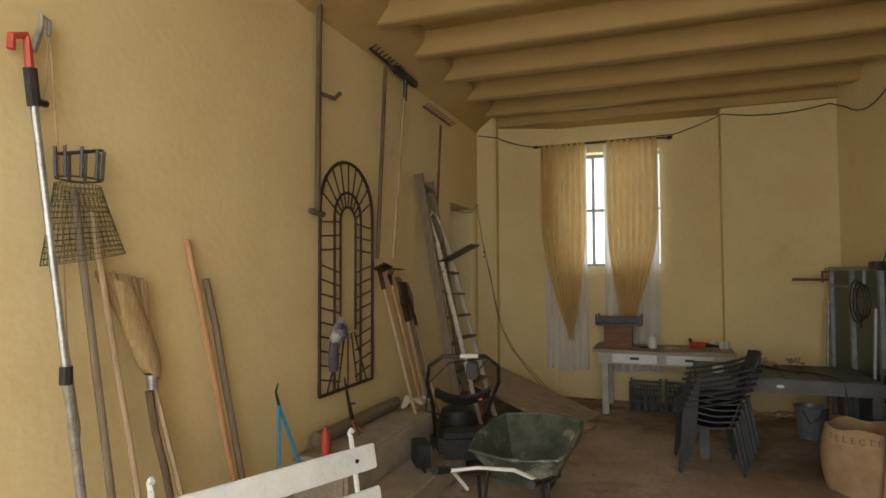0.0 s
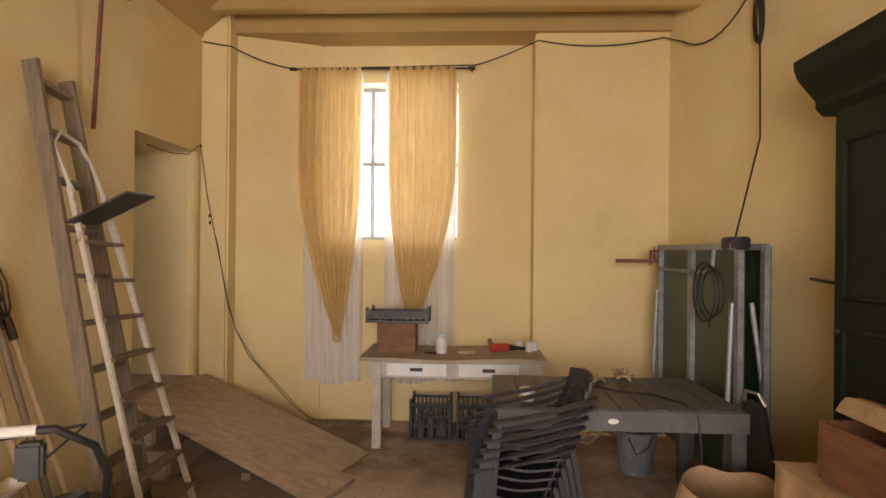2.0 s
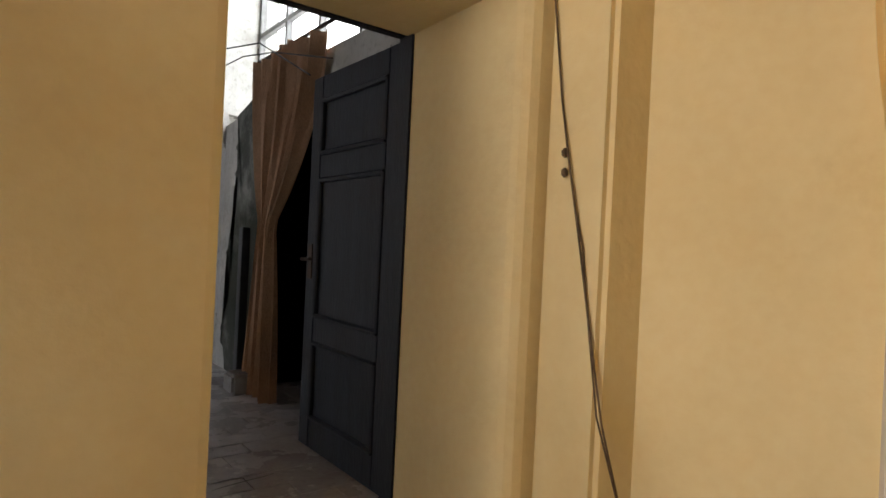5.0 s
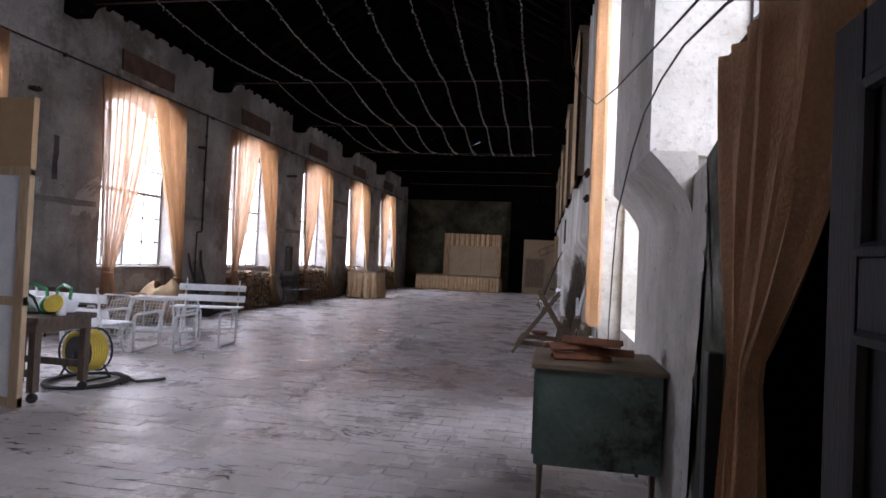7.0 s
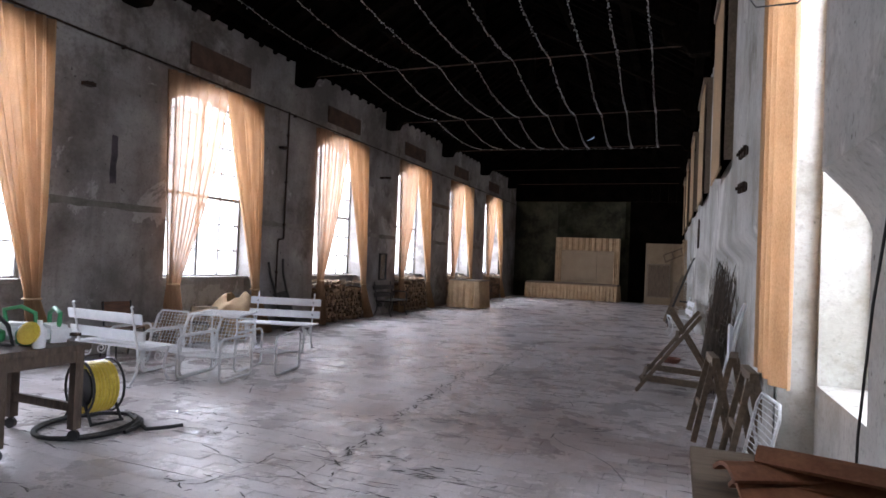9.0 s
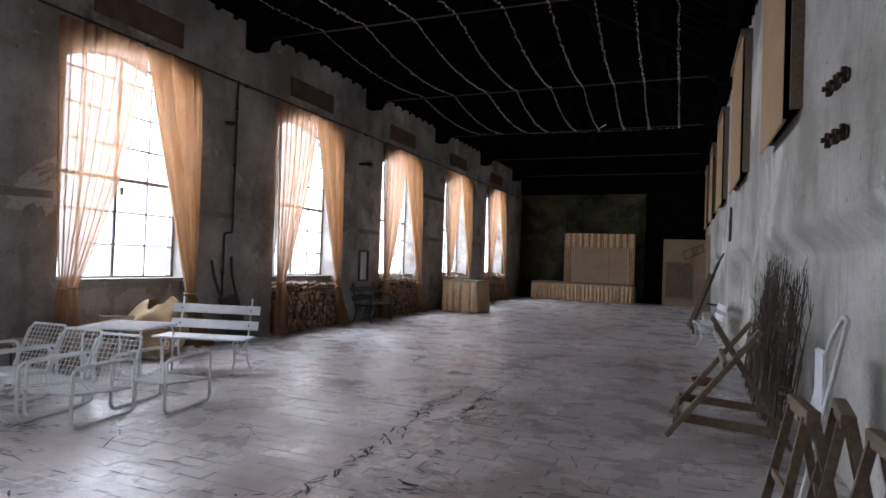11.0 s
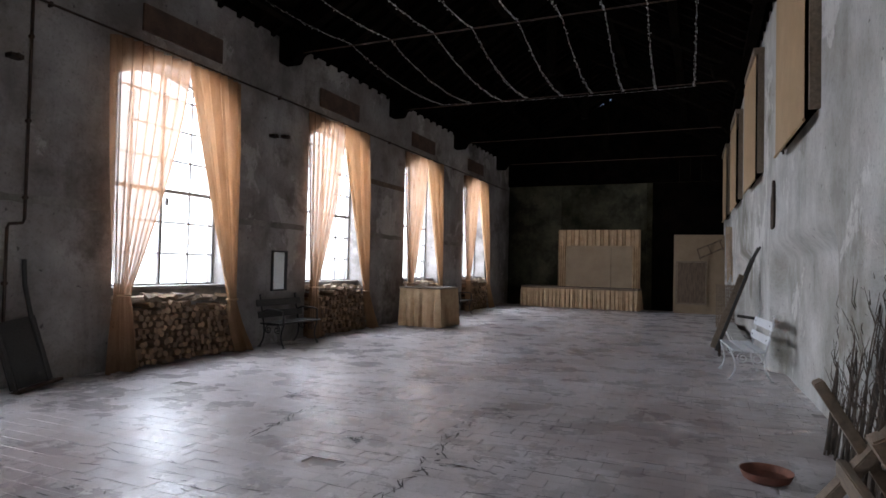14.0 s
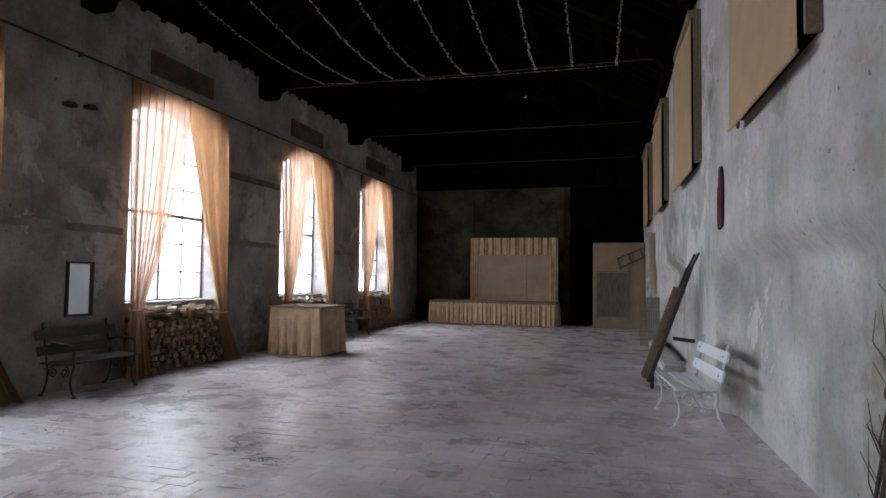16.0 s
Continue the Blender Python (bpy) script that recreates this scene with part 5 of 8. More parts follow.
# wattle of twigs against the east wall
tw = thing("twig_hurdle", pose(7.28, 12.75, HZ), "tall hurdle of bare twigs leaning on the wall", "twig fence")
rng = random.Random(21)
for i in range(150):
    bm = bmesh.new()
    y0 = rng.uniform(-1.9, 1.85)
    hgt = rng.uniform(1.15, 1.78) * (1.0 - 0.12 * (y0 / 1.9) ** 2)
    x0 = rng.uniform(-0.14, 0.0)
    y1 = y0 + rng.uniform(-0.22, 0.22)
    bow = rng.uniform(-0.07, 0.07)
    pts = [(x0 + 0.16 * t + rng.uniform(-0.012, 0.012), y0 + (y1 - y0) * t + bow * math.sin(3.1 * t) + rng.uniform(-0.03, 0.03), hgt * t) for t in (0, 0.15, 0.3, 0.45, 0.6, 0.75, 0.9, 1.0)]
    tube(bm, pts, 0.0095, 5, 0.003)
    for _ in range(4):
        k = rng.randrange(2, 7)
        q = Vector(pts[k])
        d = rng.choice((-1, 1))
        tube(bm, [q, q + Vector((rng.uniform(-0.05, 0.03), d * rng.uniform(0.03, 0.09), rng.uniform(0.07, 0.16))), q + Vector((rng.uniform(-0.07, 0.03), d * rng.uniform(0.05, 0.16), rng.uniform(0.18, 0.34)))], 0.0048, 4, 0.0016)
    part("twig", bm, M_BARK, tw)
for z in (0.3, 0.42, 0.62, 0.74, 0.92):
    for q in range(2):
        n_ = rng.randrange(5, 9)
        bm = bmesh.new()
        tube(bm, [(-0.06 + 0.08 * z + 0.025 * ((-1) ** i), -1.88 + 0.176 * i, z + 0.05 * q + rng.uniform(-0.03, 0.03)) for i in range(n_)], 0.008, 5)
        part("woven_rod", bm, M_BARK, tw)

# trestles and white folding frame near the first niche
for (x, y, a, tall) in ((7.06, 8.62, 4, 0.80), (7.22, 8.42, -6, 0.84), (7.30, 7.9, 3, 0.8)):
    t_ = thing("trestle", pose(x, y, HZ, 0, 0, a), "old grey wooden trestle leg stand", "trestle", "wooden trestles")
    bm = bmesh.new()
    box(bm, -0.035, -0.24, tall - 0.08, 0.035, 0.24, tall)
    part("top_rail", bm, M_WOODY, t_, bevel=0.005)
    for sx in (-1, 1):
        for sy in (-1, 1):
            bm = bmesh.new()
            beam(bm, (sx * 0.02, sy * 0.17, tall - 0.05), (sx * 0.17, sy * 0.22, 0.015), 0.026, 0.048, (1, 0, 0))
            part("leg", bm, M_WOODY, t_)
        bm = bmesh.new()
        beam(bm, (sx * 0.11, -0.22, 0.33), (sx * 0.11, 0.22, 0.33), 0.022, 0.045)
        part("brace", bm, M_WOODY, t_)
fr = thing("white_folding_frame", pose(7.35, 9.2, HZ), "folded white metal seat frame leaning on the wall", "folding frame")
for y in (-0.17, 0.17):
    bm = bmesh.new()
    tube(bm, [(-0.25, y, 0), (-0.05, y, 1.0), (-0.02, y * 0.9, 1.12), (0.02, y * 0.45, 1.25), (0.02, 0, 1.27)], 0.016, 7)
    part("tube", bm, M_WHITEIRON, fr, smooth=True)
bm = bmesh.new()
box(bm, -0.12, -0.14, 0.6, -0.09, 0.14, 1.05)
part("panel", bm, M_WHITE, fr, bevel=0.01)
wr = thing("wire_chair_back", pose(7.20, 7.05, HZ, 0, 12, 8), "white wire chair frame leaning below the window curtain", "wire frame")
bm = bmesh.new()
tube(bm, [(0, -0.25, 0.01), (0, -0.26, 0.66), (0, -0.2, 0.74), (0, 0.2, 0.74), (0, 0.26, 0.66), (0, 0.25, 0.01)], 0.012, 7, closed=True)
part("rim", bm, M_WHITEIRON, wr, smooth=True)
for i in range(17):
    bm = bmesh.new()
    z = 0.05 + 0.041 * i
    tube(bm, [(0, -0.255, z), (0.012, 0, z), (0, 0.255, z)], 0.0035, 5)
    part("wire", bm, M_WHITEIRON, wr)
bm = bmesh.new()
lathe(bm, [(0.12, 0), (0.155, 0.02), (0.175, 0.075), (0.182, 0.078), (0.16, 0.03), (0.12, 0.016)], 24, pose(6.64, 13.45, HZ))
solo("terracotta_dish", bm, M_TERRA, "shallow terracotta plant saucer on the floor", "dish", smooth=True)

# green cabinet by the window
cb = thing("metal_cabinet", pose(7.21, 4.62, HZ), "small green cabinet on legs with chipped paint", "cabinet")
bm = bmesh.new()
box(bm, -0.38, -0.34, 0.24, 0.38, 0.40, 0.84)
part("body", bm, M_GREENPAINT, cb, bevel=0.006)
bm = bmesh.new()
box(bm, -0.41, -0.37, 0.84, 0.41, 0.42, 0.87)
part("top", bm, M_WOODX, cb, bevel=0.004)
for x, y in ((-0.34, -0.30), (0.34, -0.30), (-0.34, 0.36), (0.34, 0.36)):
    bm = bmesh.new()
    tube(bm, [(x, y, 0.26), (x, y, 0.0)], 0.022, 8, 0.013)
    part("leg", bm, M_WOOD, cb)
bm = bmesh.new()
box(bm, -0.395, -0.28, 0.28, -0.38, 0.34, 0.80)
part("door", bm, M_GREENPAINT, cb, bevel=0.003)
bm = bmesh.new()
for i, (x, y, z, r) in enumerate(((-0.05, 0.0, 0.0, 12), (0.1, 0.03, 0.035, -8), (-0.1, 0.02, 0.06, 25), (0.02, 0.0, 0.10, -14))):
    m_ = pose(x, y, z, 0, 0, r)
    sheet(bm, lambda u, v: m_ @ Vector((-0.19 + 0.38 * u, -0.07 + 0.14 * v, 0.035 * math.sin(math.pi * v) + 0.01)), 6, 6, 0.014)
tl = solo("roof_tiles", bm, M_LEATHER, "loose pile of curved clay roof tiles", "roof tile")
tl.matrix_world = pose(7.16, 4.55, HZ + 0.875)

# partition screen, work cart, hose reel
ps = thing("partition_screen", pose(1.72, 5.05, HZ), "tall wooden partition with pale frosted panels", "partition")
for x in (-0.55, -0.02, 0.51):
    bm = bmesh.new()
    box(bm, x - 0.05, -0.03, 0, x + 0.05, 0.03, 2.14)
    part("stile", bm, M_PALE, ps, bevel=0.004)
for z in (0.05, 0.95, 2.12):
    bm = bmesh.new()
    box(bm, -0.6, -0.025, z - 0.04, 0.56, 0.025, z + 0.04)
    part("rail", bm, M_PALE, ps)
for x0, x1 in ((-0.5, -0.07), (0.03, 0.46)):
    for z0, z1 in ((0.09, 0.91), (0.99, 2.08)):
        bm = bmesh.new()
        box(bm, x0, -0.008, z0, x1, 0.008, z1)
        part("panel", bm, M_WHITE, ps, "pale frosted panel")
bm = bmesh.new()
box(bm, -0.6, -0.03, 2.16, 0.56, 0.03, 2.78)
part("top_board", bm, M_BLIND, ps)
M_CART = material("dark_oily_wood", (0.05, 0.034, 0.024), (0.13, 0.09, 0.062), 4, 0.6, 0.4, stretch=(6, 6, 1.5), c3=(0.19, 0.14, 0.10), spots=0.6)
ct = thing("work_cart", pose(1.89, 5.53, HZ, 0, 0, 0), "low wooden work cart on castors", "cart")
bm = bmesh.new()
box(bm, -0.5, -0.36, 0.74, 0.42, 0.36, 0.79)
part("top", bm, M_CART, ct, bevel=0.005)
for x in (-0.42, 0.34):
    for y in (-0.3, 0.3):
        bm = bmesh.new()
        box(bm, x - 0.035, y - 0.035, 0.1, x + 0.035, y + 0.035, 0.74)
        part("leg", bm, M_CART, ct)
        bm = bmesh.new()
        lathe(bm, [(0.02, -0.018), (0.045, -0.016), (0.045, 0.016), (0.02, 0.018)], 14, pose(x, y, 0.046, 90, 0, 20))
        tube(bm, [(x, y, 0.05), (x, y, 0.11)], 0.018, 6)
        part("castor", bm, M_BLACK, ct)
for y in (-0.3, 0.3):
    bm = bmesh.new()
    beam(bm, (-0.42, y, 0.27), (0.34, y, 0.27), 0.03, 0.07)
    part("rail", bm, M_CART, ct)
bm = bmesh.new()
box(bm, -0.45, -0.3, 0.64, 0.37, 0.3, 0.74)
part("apron", bm, M_CART, ct)
# garden machines on the cart
gm = thing("hedge_trimmer", pose(1.72, 5.7, HZ + 0.79, 0, 0, 20), "green and white powered garden trimmer lying on the cart", "garden tool")
bm = bmesh.new()
box(bm, -0.16, -0.09, 0.0, 0.14, 0.09, 0.14)
part("housing", bm, M_WHITE, gm, bevel=0.03, smooth=True)
bm = bmesh.new()
tube(bm, [(-0.12, 0, 0.13), (-0.14, 0, 0.24), (0.0, 0, 0.27), (0.12, 0, 0.22), (0.13, 0, 0.12)], 0.018, 8)
part("handle", bm, M_GREENPL, gm, "green handle", smooth=True)
bm = bmesh.new()
box(bm, 0.14, -0.02, 0.05, 0.5, 0.02, 0.075)
part("blade", bm, M_IRON, gm)
gs = thing("garden_sprayer", pose(2.05, 5.55, HZ + 0.79, 0, 0, -15), "green and yellow garden sprayer on the cart", "sprayer")
bm = bmesh.new()
lathe(bm, [(0.05, 0), (0.085, 0.02), (0.09, 0.1), (0.06, 0.15), (0.03, 0.17)], 16)
part("tank", bm, M_GREENPL, gs, smooth=True)
bm = bmesh.new()
lathe(bm, [(0.05, 0), (0.085, 0.03), (0.09, 0.05), (0.05, 0.07)], 18, pose(0.16, -0.03, 0.1, 70, 0, 30))
part("fan_cover", bm, M_YELLOWPL, gs, "pale yellow round cover", smooth=True)
bm = bmesh.new()
lathe(bm, [(0.02, -0.06), (0.06, -0.04), (0.065, 0.0), (0.06, 0.04), (0.02, 0.06)], 16, pose(-0.2, -0.12, 0.065))
ball = solo("green_ball", bm, M_GREENPL, "bright green plastic float on the cart", "ball", smooth=True)
ball.matrix_world = pose(2.05, 5.55, HZ + 0.79)
gm2 = copy_thing(gm, pose(1.98, 5.80, HZ + 0.79, 0, 0, 160))
bm = bmesh.new()
tube(bm, [(1.6, 5.4, HZ + 0.81), (1.7, 5.42, HZ + 0.98), (1.85, 5.45, HZ + 1.0), (2.0, 5.42, HZ + 0.95), (2.1, 5.4, HZ + 0.81), (1.9, 5.36, HZ + 0.81), (1.7, 5.38, HZ + 0.82)], 0.016, 7)
solo("black_hose_loop", bm, M_RUBBER, "short loop of black hose on the cart", "hose", smooth=True)
bm = bmesh.new()
lathe(bm, [(0.04, 0), (0.045, 0.01), (0.045, 0.14), (0.018, 0.18), (0.018, 0.21)], 14, pose(2.24, 5.5, HZ + 0.79))
solo("oil_bottle", bm, M_WHITE, "pale plastic oil bottle on the cart", "bottle", smooth=True)
hr = thing("hose_reel", pose(1.80, 6.35, HZ, 0, 0, 80), "hose reel wound with yellow garden hose", "hose reel")
for i in range(7):
    for j in range(2):
        r = 0.17 + 0.026 * j
        bm = bmesh.new()
        tube(bm, [(-0.09 + 0.028 * i, r * math.cos(a), 0.27 + r * math.sin(a)) for a in [k * math.pi / 10 for k in range(20)]], 0.0135, 6, closed=True)
        part("hose_turn", bm, M_YELLOWPL, hr, "yellow hose", smooth=True)
bm = bmesh.new()
lathe(bm, [(0.15, -0.11), (0.15, 0.11)], 18, pose(0, 0, 0.27, 0, 90, 0))
part("drum", bm, M_BLACK, hr)
hr.scale = (1.12, 1.12, 1.12)
for x in (-0.12, 0.12):
    bm = bmesh.new()
    tube(bm, [(x, 0.215 * math.cos(a), 0.27 + 0.215 * math.sin(a)) for a in [k * math.pi / 10 for k in range(20)]], 0.01, 6, closed=True)
    tube(bm, [(x, -0.2, 0.0), (x, 0, 0.27), (x, 0.2, 0.0)], 0.012, 6)
    part("side_frame", bm, M_BLACK, hr)
for y in (-0.2, 0.2):
    bm = bmesh.new()
    tube(bm, [(-0.13, y, 0.012), (0.13, y, 0.012)], 0.012, 6)
    part("foot", bm, M_BLACK, hr)
bm = bmesh.new()
rng = random.Random(3)
tube(bm, [(2.0 + 0.42 * math.cos(a) * (1 - 0.02 * a), 6.15 + 0.42 * math.sin(a), HZ + 0.02 + 0.004 * (a // 6.28)) for a in [i * 0.33 for i in range(44)]] + [(2.5, 6.3, HZ + 0.02), (2.62, 6.45, HZ + 0.02), (2.66, 6.55, HZ + 0.02)], 0.017, 6)
solo("loose_hose", bm, M_RUBBER, "dark hose lying in loops on the floor", "hose", smooth=True)

# ---- doorway: frame, leaf and curtain ----
dl = thing("door_1", pose(7.40, 0.78, HZ), "dark weathered panelled door standing open", "door")
tagged(dl, kind="structure")
LW, LH = 0.86, 1.93
bm = bmesh.new()
box(bm, 0, 0, 0.01, 0.045, 0.11, LH)
box(bm, 0, LW - 0.11, 0.01, 0.045, LW, LH)
for z0, z1 in ((0.01, 0.16), (0.56, 0.68), (1.40, 1.52), (LH - 0.12, LH)):
    box(bm, 0.001, 0.11, z0, 0.044, LW - 0.11, z1)
part("frame", bm, M_LEAF, dl, bevel=0.004)
for z0, z1 in ((0.16, 0.56), (0.68, 1.40), (1.52, LH - 0.12)):
    bm = bmesh.new()
    box(bm, 0.014, 0.11, z0, 0.031, LW - 0.11, z1)
    part("panel", bm, M_LEAF, dl)
    bm = bmesh.new()
    q = ((0.004, 0.12, z0 + 0.01), (0.004, LW - 0.12, z0 + 0.01), (0.004, LW - 0.12, z1 - 0.01), (0.004, 0.12, z1 - 0.01))
    for a, b in zip(q, q[1:] + q[:1]):
        tube(bm, [a, b], 0.014, 6)
    part("moulding", bm, M_LEAF, dl)
bm = bmesh.new()
tube(bm, [(0.0, LW - 0.05, 0.98), (-0.05, LW - 0.05, 0.98), (-0.055, LW - 0.16, 0.985)], 0.009, 7)
box(bm, -0.006, LW - 0.075, 0.88, 0.0, LW - 0.03, 1.06)
part("door_handle", bm, M_IRON, dl)
bm = bmesh.new()
box(bm, DX1 + 0.02, HY0 - 0.04, HZ, DX1 + 0.10, HY0 + 0.06, DTOP + 0.06)
box(bm, DX0 - 0.12, HY0 + 0.012, DTOP, DX1 + 0.10, HY0 + 0.06, DTOP + 0.07)
solo("door_frame", bm, M_LEAF, "dark wooden door frame in the thick wall", "door frame", kind="structure", bevel=0.004)

# curtain across the alcove and the pair at the window
M_ALCOVE = material("thick_tan_burlap", (0.36, 0.20, 0.11), (0.46, 0.28, 0.165), 5, 0.92, 0.5, fine=140, stretch=(1, 1, 0.4), c3=(0.28, 0.16, 0.09), spots=0.58)
ac = thing("alcove_curtain", pose(7.56, 1.9, HZ), "tan burlap curtain drawn aside before a dark alcove", "curtain")
bm = bmesh.new()
drape(bm, 0.0, 1.02, -0.02, 2.32, 0.74, 1.18, 0.0, 2, 7, 0.17, 0.42, fall=2.0)
part("cloth", bm, M_ALCOVE, ac, smooth=True)
bm = bmesh.new()
tube(bm, [(0.0, -0.85, 2.33), (0.0, 1.05, 2.33)], 0.012, 7)
part("rod", bm, M_IRON, ac)
ec = thing("window_curtain", pose(7.30, 6.80, HZ), "long tan burlap curtain at the east window", "curtain")
bm = bmesh.new()
sheet(bm, lambda u, v: (0.05 * math.sin(24 * u + 0.6 * v), -0.50 + 0.92 * u, 5.3 - 4.38 * v), 60, 14, 0.004)
part("cloth", bm, M_BURLAP, ec, smooth=True)
bm = bmesh.new()
tube(bm, [(0, -1.6, 5.3), (0, 0.6, 5.3)], 0.015, 7)
part("rod", bm, M_IRON, ec)


def plain_window(name, x, y0, y1, z0, z1, cols, rows, label):
    top = thing(name, pose(x, (y0 + y1) / 2, z0), label, "window")
    tagged(top, kind="structure")
    w, h = (y1 - y0) / 2, z1 - z0
    bm = bmesh.new()
    for i in range(cols + 1):
        y = -w + 2 * w * i / cols
        y = max(-w + 0.03, min(w - 0.03, y))
        box(bm, -0.025, y - 0.02, 0, 0.025, y + 0.02, h)
    for j in range(rows + 1):
        z = max(0.02, min(h - 0.02, h * j / rows))
        box(bm, -0.022, -w, z - 0.02, 0.022, w, z + 0.02)
    part("window_frame", bm, M_STEELFRAME, top)
    for i in range(cols):
        for j in range(rows):
            add_pane(top, 0, -w + 2 * w * (i + 0.5) / cols, h * (j + 0.5) / rows, 2 * w / cols - 0.03, h / rows - 0.03)
    return top


plain_window("window_7", 7.95, 5.9, 7.05, 1.35, 5.1, 2, 6, "tall steel-barred window")
plain_window("window_8", 7.95, 1.5, 4.0, 2.72, 5.3, 4, 4, "high steel-barred window over an alcove")
# wires looping across the pier, small strip of wood by the alcove
bm = bmesh.new()
tube(bm, [(7.28, 1.2, 2.42), (7.29, 1.95, 2.62), (7.30, 2.5, 2.72), (7.30, 2.93, 2.74), (7.30, 3.39, 2.72), (7.30, 3.8, 2.62), (7.29, 4.4, 2.33), (7.29, 4.55, 2.0), (7.29, 4.67, 1.58), (7.29, 4.7, 1.3)], 0.0045, 5)
solo("loose_wire", bm, M_BLACKCABLE, "loose black wire drooping across the pier", "wire", "loose wires")
bm = bmesh.new()
tube(bm, [(7.22, 1.3, 2.35), (7.26, 2.1, 2.70), (7.25, 2.9, 2.84), (7.22, 4.0, 3.02), (7.19, 5.4, 3.30), (7.10, 6.2, 3.62), (7.0, 6.8, 4.1), (6.95, 7.2, 5.0), (6.93, 7.3, 5.9)], 0.0045, 5)
solo("loose_wire", bm, M_BLACKCABLE, "loose black wire looping up towards the roof", "wire", "loose wires")
bm = bmesh.new()
box(bm, 7.56, 3.12, HZ, 7.62, 3.2, HZ + 1.15)
solo("wooden_lath", bm, M_BLACK, "dark wooden lath standing against the wall", "lath", bevel=0.004)
bm = bmesh.new()
box(bm, 7.40, 2.72, HZ, 7.62, 2.92, HZ + 0.14, None)
solo("white_block", bm, M_PLASTER, "broken whitewashed block on the floor", "block", bevel=0.02)


# ---- store: materials ----
M_CURTY = sheer(material("yellow_voile", (0.88, 0.70, 0.36), (0.94, 0.78, 0.45), 5, 0.9, 0.15, fine=120, translucent=0.45, grain=0.1), 0.24)
M_VOILE = sheer(material("white_voile", (0.90, 0.85, 0.79), (0.95, 0.91, 0.86), 4, 0.9, 0.1, fine=120, translucent=0.25, grain=0.1), 0.22)
M_STICK = material("worn_grey_stick", (0.16, 0.12, 0.08), (0.26, 0.20, 0.14), 5, 0.7, 0.3, stretch=(10, 10, 1))
M_ORANGE = material("varnished_broomstick", (0.42, 0.22, 0.10), (0.55, 0.31, 0.15), 5, 0.45, 0.1, stretch=(8, 8, 1))
M_ALU = material("scuffed_aluminium", (0.30, 0.30, 0.30), (0.52, 0.52, 0.52), 12, 0.42, 0.2, metal=0.7)
M_RED = material("red_plastic", (0.45, 0.05, 0.03), (0.58, 0.09, 0.05), 6, 0.45, 0.05)
M_BLUE = material("blue_grip", (0.03, 0.24, 0.48), (0.05, 0.33, 0.60), 6, 0.5, 0.05)
M_STRAW = material("broom_straw", (0.36, 0.24, 0.11), (0.52, 0.37, 0.19), 20, 0.9, 0.5, stretch=(6, 6, 0.6), fine=90)
M_NET = material("green_netting", (0.05, 0.055, 0.03), (0.09, 0.09, 0.055), 20, 0.8, 0.1)
M_CHAIR = material("dark_grey_plastic", (0.014, 0.016, 0.022), (0.03, 0.034, 0.042), 6, 0.5, 0.08)
M_GTABLE = material("grey_plastic_table", (0.085, 0.085, 0.09), (0.13, 0.13, 0.135), 6, 0.55, 0.1)
M_WTABLE = material("worn_grey_white_paint", (0.42, 0.40, 0.36), (0.58, 0.56, 0.51), 5, 0.65, 0.2, c3=(0.30, 0.26, 0.2), spots=0.62)
M_WARD = material("dark_green_wardrobe", (0.007, 0.012, 0.007), (0.015, 0.023, 0.014), 3, 0.6, 0.15, stretch=(1, 4, 0.6), spec=0.2)
M_PPT = material("green_table_board", (0.026, 0.052, 0.030), (0.048, 0.080, 0.050), 3, 0.35, 0.05)
M_GALV = material("galvanised_steel", (0.22, 0.24, 0.26), (0.36, 0.38, 0.40), 10, 0.5, 0.1, metal=0.4)
M_TUB = material("scratched_green_tub", (0.045, 0.06, 0.045), (0.115, 0.135, 0.11), 7, 0.55, 0.35, c3=(0.36, 0.355, 0.32), spots=0.555, fine=50, detail=10)
M_STONE = material("worn_stone_step", (0.34, 0.29, 0.23), (0.48, 0.42, 0.34), 4, 0.85, 0.5, c3=(0.24, 0.19, 0.14), spots=0.58)
M_BOXWOOD = material("red_brown_crate_wood", (0.15, 0.06, 0.03), (0.26, 0.12, 0.065), 4, 0.6, 0.3, stretch=(1, 2, 6))
M_RUSTRED = material("red_oxide_iron", (0.14, 0.03, 0.02), (0.22, 0.06, 0.04), 10, 0.6, 0.2)
M_WHITEPL = material("white_plastic", (0.68, 0.68, 0.68), (0.76, 0.76, 0.75), 6, 0.4, 0.03)
M_INK = material("faded_black_print", (0.17, 0.12, 0.075), (0.27, 0.195, 0.12), 20, 0.9, 0.1)
M_GLOVE = material("tan_work_glove", (0.36, 0.25, 0.15), (0.48, 0.35, 0.22), 10, 0.9, 0.3)


def stick(name, a, b, r, mt, label, category="stick", group="", n=9, r2=None):
    bm = bmesh.new()
    a, b = Vector(a), Vector(b)
    k = 6
    tube(bm, [a.lerp(b, i / k) + Vector((0.003 * math.sin(3 * i + a.x * 7), 0.003 * math.cos(2 * i + a.x * 5), 0)) for i in range(k + 1)], r, n, r2)
    return solo(name, bm, mt, label, category, group, smooth=True)


def on_floor(top, low, z=0.0):
    """The foot of a leaning stick, from two points on it."""
    t, l = Vector(top), Vector(low)
    return t + (l - t) * ((t.z - z) / (t.z - l.z))


